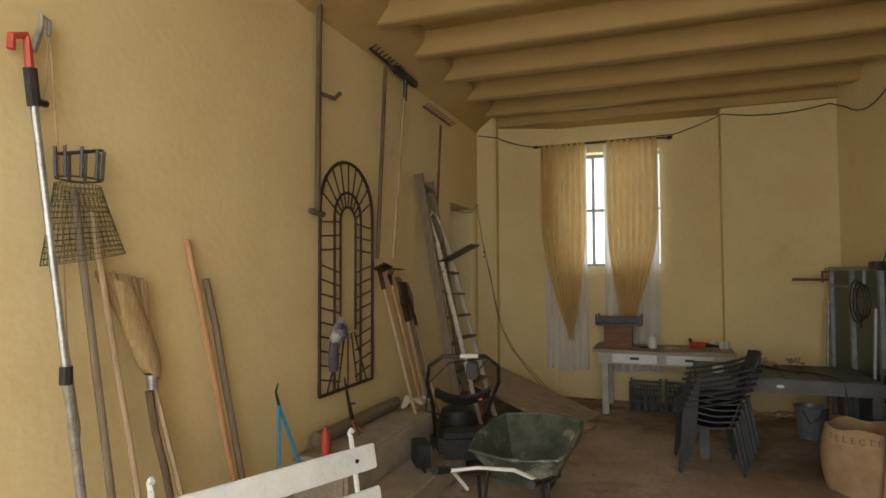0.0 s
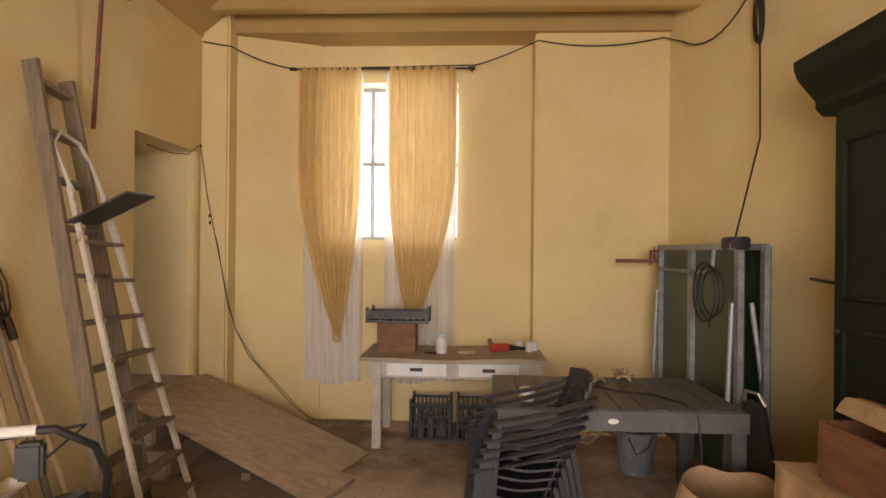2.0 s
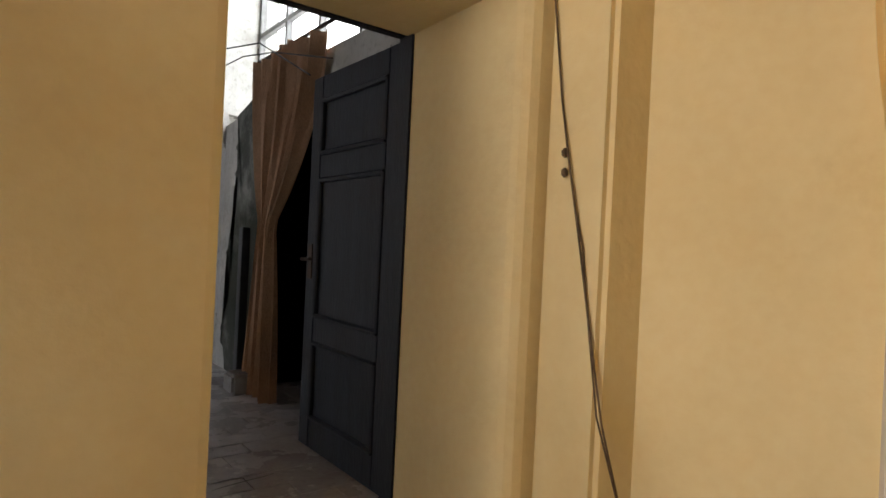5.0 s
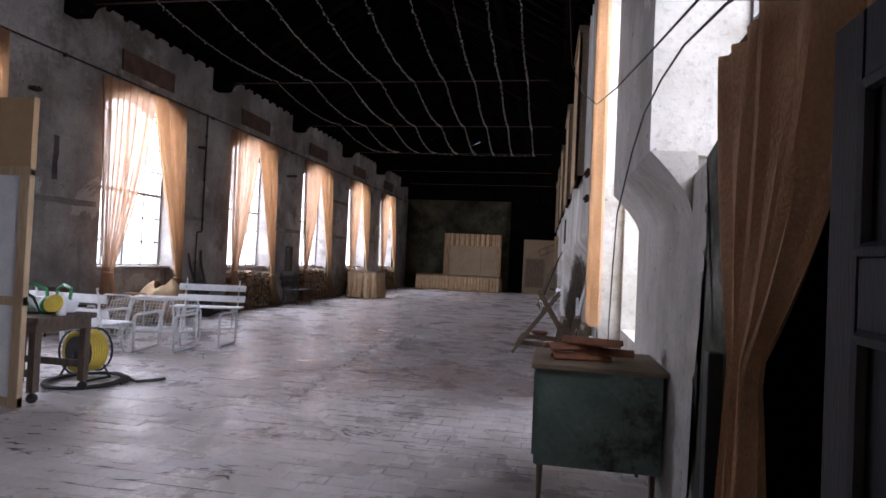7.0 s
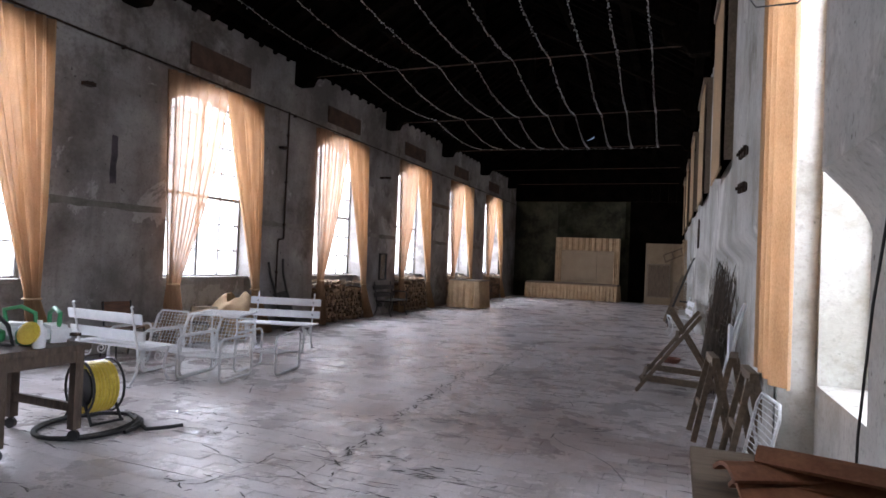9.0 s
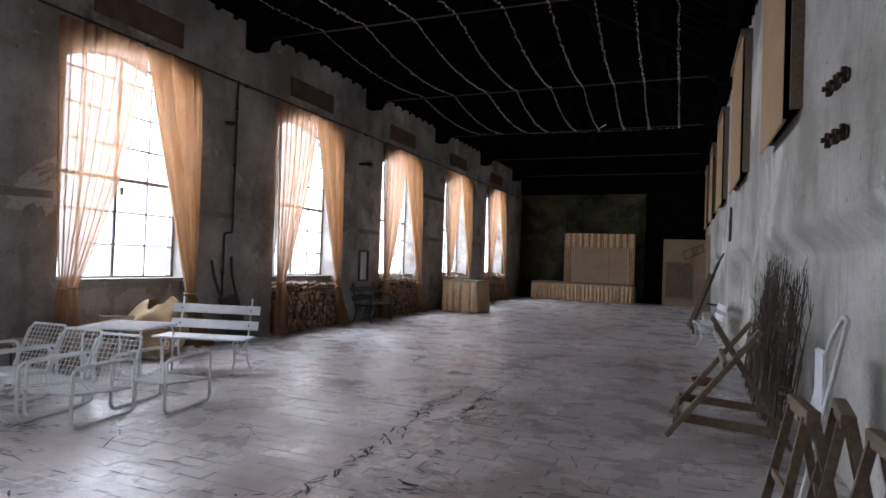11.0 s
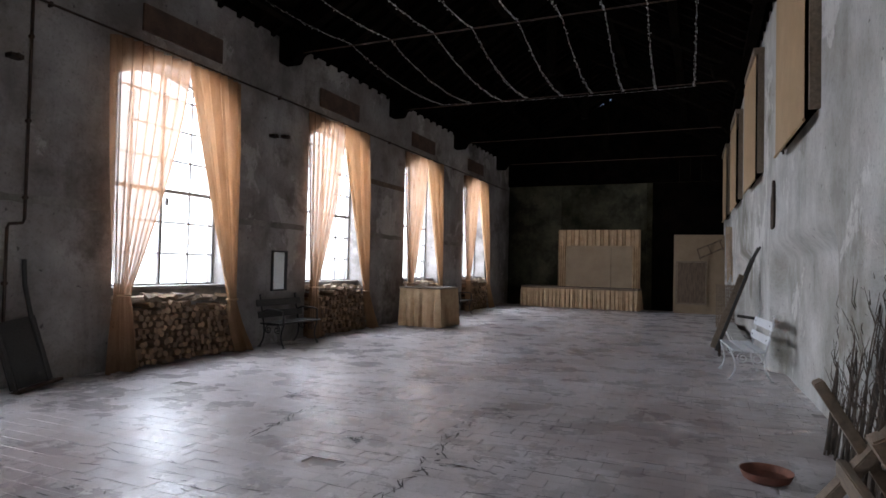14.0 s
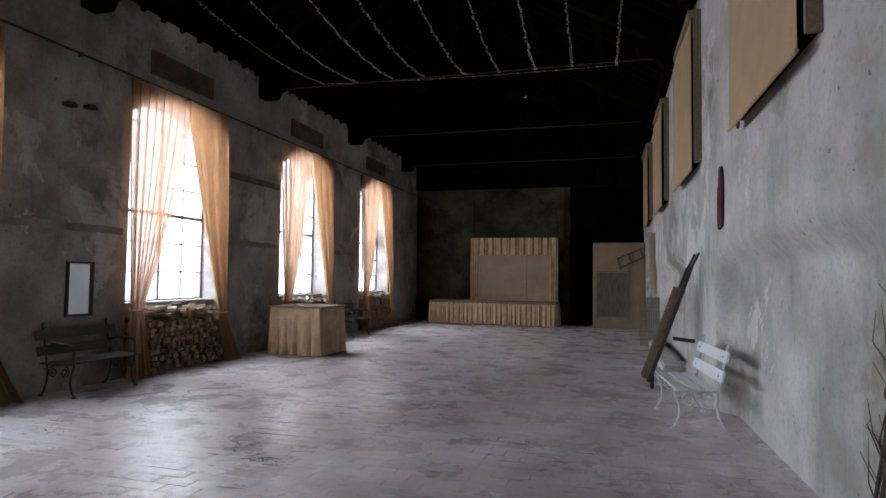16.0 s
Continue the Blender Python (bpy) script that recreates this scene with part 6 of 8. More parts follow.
# ---- store: window with curtains ----
sw_ = plain_window("window_9", SX1 + 0.2, WY0, WY1, WZ0, WZ1, 3, 2, "small steel-framed store window")
bm = bmesh.new()
box(bm, 10.4, -6, -0.1, 10.45, 0.7, 6)
solo("backdrop_store", bm, M_OUTSIDE, "hazy bright daylight outside the store window", "backdrop", kind="structure")
cr = thing("store_curtain", pose(7.80, -1.53, 0.0), "yellow voile curtains over white sheers on a thin rod", "curtain")
bm = bmesh.new()
tube(bm, [(0, -0.82, 3.27), (0, 0.80, 3.27)], 0.009, 7)
for y in (-0.84, 0.82):
    tube(bm, [(0, y - 0.03, 3.27), (0, y + 0.03, 3.27)], 0.018, 8)
    tube(bm, [(0, y, 3.27), (0.11, y, 3.27)], 0.008, 6)
part("rod", bm, M_BLACK, cr)


def voile(bm, y0, y1, z0, z1, n, amp, ph, x=0.05):
    sheet(bm, lambda u, v: (x + amp * math.sin(2 * math.pi * n * u + ph + 0.5 * math.sin(4 * v)), y0 + (y1 - y0) * u, z1 + (z0 - z1) * v + 0.02 * math.sin(8 * u + ph)), n * 8, 14, 0.0015)


bm = bmesh.new()
voile(bm, 0.75, 0.17, 0.36, 3.24, 7, 0.022, 0.4)
part("sheer_panel", bm, M_VOILE, cr, "white sheer voile", smooth=True)
bm = bmesh.new()
voile(bm, -0.04, -0.70, 0.38, 3.24, 7, 0.022, 1.7)
part("sheer_panel", bm, M_VOILE, cr, "white sheer voile", smooth=True)
for y0, y1, yt, zt, ph in ((0.76, 0.18, 0.38, 0.78, 0.3), (-0.08, -0.70, -0.30, 0.84, 1.9)):
    def swag(u, v, y0=y0, y1=y1, yt=yt, zt=zt, ph=ph):
        e = min(1, max(0, (v - 0.38) / 0.6)) ** 1.7
        w0 = yt + 0.03 - 0.06 * u
        y = (y0 + (y1 - y0) * u) * (1 - e) + w0 * e
        return (-0.02 + 0.026 * (1 - 0.5 * e) * math.sin(2 * math.pi * 8 * u + ph), y, 3.28 + (zt - 3.28) * v)
    bm = bmesh.new()
    sheet(bm, swag, 64, 26, 0.0015)
    part("panel", bm, M_CURTY, cr, "yellow voile gathered to a knot", smooth=True)
    bm = bmesh.new()
    lathe(bm, [(0.012, 0.0), (0.035, 0.02), (0.04, 0.05), (0.02, 0.08)], 10, Matrix.Translation((-0.02, yt, zt - 0.04)))
    part("knot", bm, M_CURTY, cr, smooth=True)
    for i in range(6):
        yy = y0 + (y1 - y0) * (i + 0.5) / 6
        bm = bmesh.new()
        tube(bm, [(0.012 * math.cos(a), yy, 3.275 + 0.02 * math.sin(a)) for a in [k * math.pi / 4 for k in range(8)]], 0.006, 5, closed=True)
        part("tab", bm, M_CURTY, cr)

# ---- store: tables and what lies on them ----
wt_ = thing("work_table", pose(7.42, -2.25, 0), "worn grey-white wooden work table with drawers", "table")
bm = bmesh.new()
sheet(bm, lambda u, v: (-0.36 + 0.72 * u + 0.02 * math.sin(7 * v), -0.74 + 1.5 * v, 0.735 + 0.006 * math.sin(9 * v)), 8, 16, 0.03)
part("tabletop", bm, M_STONE, wt_, "rough grey worktop covering")
bm = bmesh.new()
box(bm, -0.30, -0.70, 0.57, 0.34, 0.70, 0.70)
part("apron", bm, M_WTABLE, wt_)
for x, y in ((-0.28, 0.62), (0.30, 0.62), (-0.28, -0.66), (0.30, -0.66)):
    bm = bmesh.new()
    box(bm, x - 0.035, y - 0.035, 0, x + 0.035, y + 0.035, 0.70)
    part("leg", bm, M_WTABLE, wt_, bevel=0.004)
for y in (0.30, -0.28):
    bm = bmesh.new()
    box(bm, -0.315, y - 0.24, 0.59, -0.30, y + 0.24, 0.69)
    d = part("drawer", bm, M_WHITE, wt_, "pale drawer front", bevel=0.003)
    bm = bmesh.new()
    box(bm, -0.335, y - 0.05, 0.63, -0.315, y + 0.05, 0.655)
    part("pull", bm, M_BLACK, d)
bm = bmesh.new()
box(bm, 7.30, -1.92, 0.737, 7.56, -1.60, 0.985)
solo("wooden_box", bm, M_BOXWOOD, "red-brown wooden box on the work table", "box", bevel=0.006)


def plastic_crate(name, m, w, d, h, label, group):
    top = thing(name, m, label, "crate", group)
    bm = bmesh.new()
    box(bm, -w / 2, -d / 2, 0, w / 2, d / 2, 0.012)
    part("base", bm, M_BLACK, top)
    for s_, ax in ((-1, 0), (1, 0), (-1, 1), (1, 1)):
        L, o = (d, w) if ax == 0 else (w, d)
        n = 9
        for i in range(1, n):
            q = -L / 2 + L * i / n
            p = (s_ * o / 2, q) if ax == 0 else (q, s_ * o / 2)
            bm = bmesh.new()
            box(bm, p[0] - 0.006, p[1] - 0.006, 0.012, p[0] + 0.006, p[1] + 0.006, h)
            part("slat", bm, M_BLACK, top)
        for z in (0.0, h * 0.36, h * 0.62, h - 0.02):
            bm = bmesh.new()
            if ax == 0:
                box(bm, s_ * o / 2 - 0.005, -L / 2, z, s_ * o / 2 + 0.005, L / 2, z + 0.02)
            else:
                box(bm, -L / 2, s_ * o / 2 - 0.005, z, L / 2, s_ * o / 2 + 0.005, z + 0.02)
            part("rail", bm, M_BLACK, top)
    for sx in (-1, 1):
        for sy in (-1, 1):
            bm = bmesh.new()
            box(bm, sx * w / 2 - 0.012, sy * d / 2 - 0.012, 0, sx * w / 2 + 0.012, sy * d / 2 + 0.012, h + 0.03)
            part("corner_post", bm, M_BLACK, top)
    return top


fc = plastic_crate("fruit_crate", pose(7.42, -1.77, 0.986, 0, 2, 0), 0.30, 0.50, 0.10, "shallow black plastic fruit crate on a wooden box", "")
plastic_crate("bottle_crate", pose(7.5, -2.05, 0, 0, 0, 0), 0.30, 0.33, 0.31, "black plastic crate on the floor under the table", "black crates under the table")
c2 = plastic_crate("bottle_crate", pose(7.5, -2.47, 0, 0, 0, 0), 0.30, 0.38, 0.31, "black plastic crate on the floor under the table", "black crates under the table")
for y in (-2.05, -2.47):
    for i in range(3):
        for j in range(2):
            bm = bmesh.new()
            lathe(bm, [(0.035, 0), (0.037, 0.12), (0.014, 0.17), (0.013, 0.22)], 10, Matrix.Translation((7.42 + 0.12 * j, y - 0.09 + 0.09 * i, 0.013)))
            solo("green_bottle", bm, M_TUB, "dark green glass bottle standing in a crate", "bottle", "bottles in the crates", smooth=True)
jr = thing("plastic_jar", pose(7.30, -2.14, 0.745), "white plastic jar with a pale blue lid", "jar")
bm = bmesh.new()
lathe(bm, [(0.045, 0), (0.05, 0.01), (0.05, 0.11), (0.035, 0.13)], 18)
part("body", bm, M_WHITEPL, jr, smooth=True)
bm = bmesh.new()
lathe(bm, [(0.036, 0.13), (0.037, 0.155), (0.033, 0.16)], 18)
part("lid", bm, material("pale_blue_lid", (0.45, 0.55, 0.66), (0.52, 0.62, 0.72), 8, 0.4, 0.02), jr, "pale blue lid")
bm = bmesh.new()
tube(bm, [(7.28, -2.0, 0.752), (7.24, -2.06, 0.755), (7.22, -2.1, 0.76)], 0.009, 6)
solo("hand_file", bm, M_IRON, "rusty curved tool on the work table", "tool")
bm = bmesh.new()
tube(bm, [(7.3, -2.28, 0.755), (7.3, -2.42, 0.755)], 0.014, 7)
tube(bm, [(7.3, -2.35, 0.755), (7.24, -2.35, 0.755)], 0.012, 7)
solo("brass_tap", bm, M_PALE, "small brass tap fitting on the work table", "fitting")
drl = thing("power_drill", pose(7.36, -2.62, 0.79, 0, 0, 20), "old orange-red power drill on the work table", "drill")
bm = bmesh.new()
tube(bm, [(0, 0.08, 0), (0, -0.08, 0)], 0.04, 10, 0.032)
part("body", bm, M_RED, drl, smooth=True)
bm = bmesh.new()
tube(bm, [(0, -0.08, 0), (0, -0.24, -0.02)], 0.028, 10, 0.012)
part("chuck", bm, M_BLACK, drl, smooth=True)
bm = bmesh.new()
tube(bm, [(0, 0.06, 0.02), (0, 0.09, 0.07)], 0.02, 8)
part("grip", bm, M_BOXWOOD, drl)
bm = bmesh.new()
lathe(bm, [(0.015, 0), (0.035, 0.03), (0.03, 0.06), (0.01, 0.07)], 12, pose(7.45, -2.66, 0.745))
solo("yellow_ball", bm, M_YELLOWPL, "small yellow-green ball on the work table", "ball", smooth=True)
for i, (x, y) in enumerate(((7.5, -2.8), (7.45, -2.88), (7.52, -2.93))):
    bm = bmesh.new()
    lathe(bm, [(0.03, 0), (0.035, 0.07), (0.028, 0.08), (0.02, 0.085)], 12, pose(x, y, 0.745))
    solo("glass_jar", bm, M_WHITEPL, "small clear jar on the work table", "jar", "small jars", smooth=True)

gt = thing("garden_table", pose(6.14, -3.23, 0, 0, 0, 0), "grey plastic garden table with a slatted top", "table")
for i in range(10):
    bm = bmesh.new()
    y = -0.675 + 0.1355 * i
    box(bm, -0.44, y, 0.695, 0.44, y + 0.129, 0.72)
    part("slat", bm, M_GTABLE, gt, bevel=0.003)
for a, b in (((-0.45, -0.69, 0.66), (-0.45, 0.69, 0.66)), ((0.45, -0.69, 0.66), (0.45, 0.69, 0.66)), ((-0.43, -0.675, 0.66), (0.43, -0.675, 0.66)), ((-0.43, 0.675, 0.66), (0.43, 0.675, 0.66))):
    bm = bmesh.new()
    beam(bm, a, b, 0.03, 0.11)
    part("apron", bm, M_GTABLE, gt)
for sx in (-1, 1):
    for sy in (-1, 1):
        bm = bmesh.new()
        box(bm, sx * 0.42 - 0.04, sy * 0.64 - 0.04, 0, sx * 0.42 + 0.04, sy * 0.64 + 0.04, 0.62)
        part("leg", bm, M_GTABLE, gt, bevel=0.008)
bm = bmesh.new()
lathe(bm, [(0.03, 0), (0.03, 0.003)], 16, Matrix.Translation((-0.466, 0.05, 0.66)) @ Matrix.Rotation(radians(-90), 4, "Y") @ Matrix.Diagonal((0.5, 1, 1, 1)))
part("badge", bm, M_WHITEPL, gt, "oval white badge")
bm = bmesh.new()
lathe(bm, [(0.04, 0), (0.045, 0.01), (0.047, 0.07), (0.043, 0.075)], 16, pose(5.86, -2.72, 0.72))
solo("paint_tin", bm, M_WHITEPL, "small white tin on the garden table", "tin", smooth=True)


def glove(m, k):
    bm = bmesh.new()
    sheet(bm, lambda u, v: (0.1 * (u - 0.5), -0.1 + 0.16 * v, 0.012 + 0.03 * math.sin(math.pi * u) * (1 - 0.3 * v)), 6, 6, 0.012)
    for i in range(4):
        x = -0.036 + 0.024 * i
        tube(bm, [(x, 0.05, 0.02), (x * 1.25, 0.1, 0.03 + 0.01 * i), (x * 1.4, 0.14, 0.025)], 0.012, 6, 0.009)
    tube(bm, [(0.045, -0.02, 0.02), (0.085, 0.03, 0.025)], 0.013, 6)
    g = solo("work_glove", bm, M_GLOVE, "stiff tan work glove lying on the table", "glove", "work gloves", smooth=True)
    g.matrix_world = m
    return g


glove(pose(6.45, -3.2, 0.722, 0, 0, -60), 0)
glove(pose(6.48, -3.42, 0.735, 0, 8, -95), 1)
bm = bmesh.new()
tube(bm, [(6.3, -3.1, 0.728), (6.1, -3.35, 0.728), (6.05, -3.5, 0.728), (5.85, -3.62, 0.726), (5.68, -3.64, 0.71), (5.67, -3.66, 0.5), (5.7, -3.66, 0.1), (5.55, -3.6, 0.012), (5.2, -3.5, 0.012)], 0.007, 6)
solo("extension_cord", bm, M_BLACKCABLE, "black cord trailing off the garden table", "cord", smooth=True)
bm = bmesh.new()
rng = random.Random(8)
for k in range(4):
    tube(bm, [(7.35 + 0.12 * math.sin(i * 0.9 + k), -2.95 - 0.08 * i, 0.01 + 0.10 * abs(math.sin(i * 0.7 + k))) for i in range(11)], 0.006, 5)
solo("tangled_cords", bm, M_JUTE, "tangle of old cords under the table", "cord")
bk = thing("zinc_bucket", pose(6.75, -3.6, 0), "dented galvanised steel bucket", "bucket")
bm = bmesh.new()
lathe(bm, [(0.105, 0), (0.11, 0.02), (0.145, 0.30), (0.152, 0.31), (0.14, 0.305), (0.10, 0.03)], 24)
part("pail", bm, M_GALV, bk, smooth=True)
bm = bmesh.new()
tube(bm, [(-0.12, -0.08, 0.3), (-0.15, -0.04, 0.22), (-0.155, 0.04, 0.17), (-0.13, 0.09, 0.28)], 0.005, 5)
part("bail", bm, M_IRON, bk)


# ---- store: stacked plastic chairs ----
def plastic_chair(m):
    """A moulded armchair that faces +y."""
    top = thing("plastic_chair", m, "dark grey moulded plastic garden chair in a stack", "chair", "stacked plastic chairs")
    bm = bmesh.new()
    sheet(bm, lambda u, v: (-0.22 + 0.44 * u, 0.22 - 0.44 * v, 0.43 - 0.025 * v - 0.018 * math.sin(math.pi * u) + 0.012 * math.cos(math.pi * 2 * v)), 10, 8, 0.014)
    part("seat", bm, M_CHAIR, top, smooth=True)
    for i in range(5):
        x = -0.16 + 0.08 * i
        bm = bmesh.new()
        sheet(bm, lambda u, v: (x - 0.028 + 0.056 * u, -0.21 - 0.13 * v - 0.03 * v * v + 0.03 * (x / 0.16) ** 2, 0.41 + 0.37 * v), 2, 6, 0.01)
        part("back_slat", bm, M_CHAIR, top)
    bm = bmesh.new()
    sheet(bm, lambda u, v: (-0.23 + 0.46 * u, -0.365 + 0.05 * (2 * u - 1) ** 2 - 0.01 * v, 0.76 + 0.06 * v + 0.02 * math.sin(math.pi * u)), 12, 3, 0.016)
    part("top_rail", bm, M_CHAIR, top, smooth=True)
    for s_ in (-1, 1):
        bm = bmesh.new()
        sheet(bm, lambda u, v: (s_ * (0.235 + 0.055 * v), -0.34 + 0.60 * u, (0.70 - 0.09 * u + 0.05 * (1 - u) ** 3) - 0.01 * abs(v - 0.5)), 12, 2, 0.016)
        part("armrest", bm, M_CHAIR, top, smooth=True)
        for yf, y0, z1 in ((0.27, 0.22, 0.60), (-0.28, -0.2, 0.45)):
            bm = bmesh.new()
            beam(bm, (s_ * 0.27, yf, 0), (s_ * 0.245, y0, z1), 0.03, 0.065, (s_, 0, 0))
            part("leg", bm, M_CHAIR, top, bevel=0.008)
    return top


pc = plastic_chair(pose(5.50, -2.60, 0.0, 0, 0, 4))
pc.scale = (0.86, 0.86, 0.86)
for i in range(1, 6):
    copy_thing(pc, pose(5.50 + 0.002 * i, -2.60 - 0.02 * i, 0.048 * i, 0, 0, 4 + 0.6 * (i % 3)))

# ---- store: folded table tennis table, bag, clamp, sockets ----
pp = thing("folded_tennis_table", pose(6.62, -3.98, 0, 0, 0, 4), "green table tennis table folded upright on a steel frame", "table tennis table")
for k, y in enumerate((0.0, -0.16)):
    bm = bmesh.new()
    box(bm, -0.62, y - 0.01, 0.16, 0.62, y + 0.01, 1.64)
    part("board", bm, M_PPT, pp, "green playing board")
    bm = bmesh.new()
    for x in (-0.62, 0.04, 0.62):
        box(bm, x - 0.025, y + 0.01, 0.14, x + 0.025, y + 0.045, 1.65)
    box(bm, -0.62, y + 0.008, 1.62, 0.62, y + 0.05, 1.66)
    box(bm, -0.62, y + 0.008, 0.52, 0.62, y + 0.035, 0.56)
    part("frame", bm, M_GALV, pp, "grey steel frame")
for x in (-0.6, 0.6):
    bm = bmesh.new()
    tube(bm, [(x, 0.06, 1.30), (x - 0.03, 0.12, 0.03)], 0.016, 8)
    tube(bm, [(x, -0.06, 1.30), (x, -0.24, 0.03)], 0.016, 8)
    part("leg", bm, M_GALV, pp)
    for y in (0.12, -0.24):
        bm = bmesh.new()
        lathe(bm, [(0.01, -0.012), (0.03, -0.01), (0.03, 0.01), (0.01, 0.012)], 12, pose(x - (0.03 if y > 0 else 0), y, 0.03, 90, 0, 90))
        part("castor", bm, M_BLACK, pp)
bm = bmesh.new()
tube(bm, [(0.55, 0.05, 1.47), (-0.25, 0.05, 1.47), (-0.32, 0.05, 1.5), (-0.34, 0.05, 1.62)], 0.014, 7)
part("handle_bar", bm, M_GALV, pp)
for x in (-0.5, -0.62):
    bm = bmesh.new()
    box(bm, x - 0.05, -0.02, 1.62, x + 0.05, 0.06, 1.70)
    part("corner_cap", bm, M_BLACK, pp, bevel=0.01)
cl_ = thing("bar_clamp", pose(7.27, -3.90, 1.53), "red-brown iron bar clamp fixed to the frame", "clamp")
bm = bmesh.new()
beam(bm, (0, 0.34, 0), (0, -0.05, 0.0), 0.012, 0.03)
part("bar", bm, M_RUSTRED, cl_)
bm = bmesh.new()
beam(bm, (0, 0.06, -0.03), (0, 0.06, 0.09), 0.014, 0.02, (0, 1, 0))
beam(bm, (0, 0.06, 0.08), (0, -0.04, 0.08), 0.014, 0.02)
tube(bm, [(0, 0.03, 0.02), (0, 0.03, 0.12)], 0.007, 6)
part("jaw", bm, M_RUSTRED, cl_)
bm = bmesh.new()
for k in range(3):
    tube(bm, [(6.20 + 0.13 * math.cos(a) + 0.02 * k, -3.92 + 0.02 * k + 0.02 * math.cos(a), 1.35 + (0.15 + 0.02 * k) * math.sin(a)) for a in [i * math.pi / 9 for i in range(18)]], 0.007, 5, closed=True)
tube(bm, [(6.20, -3.91, 1.22), (6.18, -3.89, 1.12)], 0.008, 5)
solo("cable_coil", bm, M_BLACKCABLE, "coiled black cable hung on the steel frame", "cable")
bg = thing("black_bag", pose(5.72, -4.0, 0.0, 0, 0, 17), "slim black fabric bag leaning on the table frame", "bag")
bm = bmesh.new()
sheet(bm, lambda u, v: (-0.06 - 0.20 * v + (0.12 + 0.40 * v) * u, 0.05 + 0.09 * v * math.sin(math.pi * u), 0.78 - 0.76 * v), 10, 8, 0.03)
part("body", bm, M_RUBBER, bg, smooth=True)
bm = bmesh.new()
tube(bm, [(-0.08, 0.04, 0.77), (-0.05, 0.06, 0.83), (0.05, 0.06, 0.83), (0.08, 0.04, 0.77)], 0.01, 6)
part("handle", bm, M_ALU, bg)
bm = bmesh.new()
lathe(bm, [(0.05, 0), (0.06, 0.01), (0.06, 0.05), (0.045, 0.06), (0.02, 0.075)], 16, pose(5.72, -4.665, 1.42, -90, 0, 18))
solo("wall_socket", bm, M_WHITEPL, "white round socket with a plug on the wall", "socket", smooth=True)
bm = bmesh.new()
box(bm, 5.66, -4.69, 1.55, 5.76, -4.62, 1.72)
solo("switch_box", bm, M_ALU, "grey electrical switch box on the wall", "switch box", bevel=0.008)
bm = bmesh.new()
tube(bm, [(5.72, -4.6, 1.42), (5.75, -4.4, 1.44), (5.8, -4.3, 1.46)], 0.009, 6)
tube(bm, sag((5.72, -4.63, 1.36), (5.72, -4.62, 0.02), 0.0, 8), 0.008, 5)
solo("plug_lead", bm, M_BLACKCABLE, "black lead hanging from the socket", "cable")

# cable along the back wall, coil and conduit in the corner
bm = bmesh.new()
tube(bm, [Vector((7.425, -0.03, 3.40)), Vector((7.43, -0.2, 3.37))] + sag((7.43, -0.27, 3.36), (7.83, -0.72, 3.28), 0.03, 6) + sag((7.83, -2.3, 3.28), (7.59, -2.95, 3.45), 0.02, 6)[1:] + sag((7.59, -2.95, 3.45), (7.57, -4.02, 3.46), 0.06, 8)[1:] + sag((7.5, -4.1, 3.44), (6.58, -4.36, 3.52), 0.22, 10)[1:] + [(6.55, -4.36, 3.2), (6.53, -4.36, 2.4), (6.35, -4.12, 1.70)], 0.006, 6)
solo("wall_cable", bm, M_BLACKCABLE, "black cable strung along the top of the wall", "cable")
bm = bmesh.new()
for k in range(4):
    tube(bm, [(6.55 + 0.055 * math.cos(a) + 0.012 * k, -4.36, 3.25 + (0.2 - 0.01 * k) * math.sin(a)) for a in [i * math.pi / 9 for i in range(18)]], 0.008, 5, closed=True)
solo("hung_cable_coil", bm, M_BLACKCABLE, "coil of dark cable hung below the ceiling", "cable")
bm = bmesh.new()
tube(bm, [(6.62, 0.02, 2.36), (6.9, -0.01, 2.345), (7.2, -0.012, 2.38), (7.38, -0.01, 2.48), (7.425, -0.012, 2.49), (7.428, -0.04, 2.30), (7.43, -0.075, 2.05), (7.425, -0.118, 1.86), (7.43, -0.165, 1.63), (7.425, -0.232, 1.33), (7.43, -0.28, 1.10), (7.45, -0.335, 0.89), (7.52, -0.42, 0.66), (7.66, -0.56, 0.42), (7.76, -0.75, 0.16), (7.80, -0.95, 0.01), (7.8, -1.5, 0.008)], 0.0038, 6)
tube(bm, [(7.426, -0.118, 1.86), (7.424, -0.15, 1.72), (7.432, -0.18, 1.60), (7.43, -0.222, 1.34), (7.425, -0.265, 1.12), (7.44, -0.345, 0.88), (7.55, -0.47, 0.60), (7.64, -0.66, 0.36), (7.70, -0.9, 0.08), (7.75, -1.1, 0.008)], 0.003, 6)
for p_ in ((7.428, -0.012, 2.49), (7.427, -0.10, 1.88), (7.427, -0.102, 1.82)):
    lathe(bm, [(0.002, -0.014), (0.010, -0.006), (0.011, 0.008), (0.003, 0.016)], 8, Matrix.Translation(p_))
solo("door_cable", bm, material("brown_cloth_cable", (0.07, 0.045, 0.025), (0.15, 0.10, 0.055), 30, 0.85, 0.2), "twisted brown cable hanging beside the doorway", "cable")

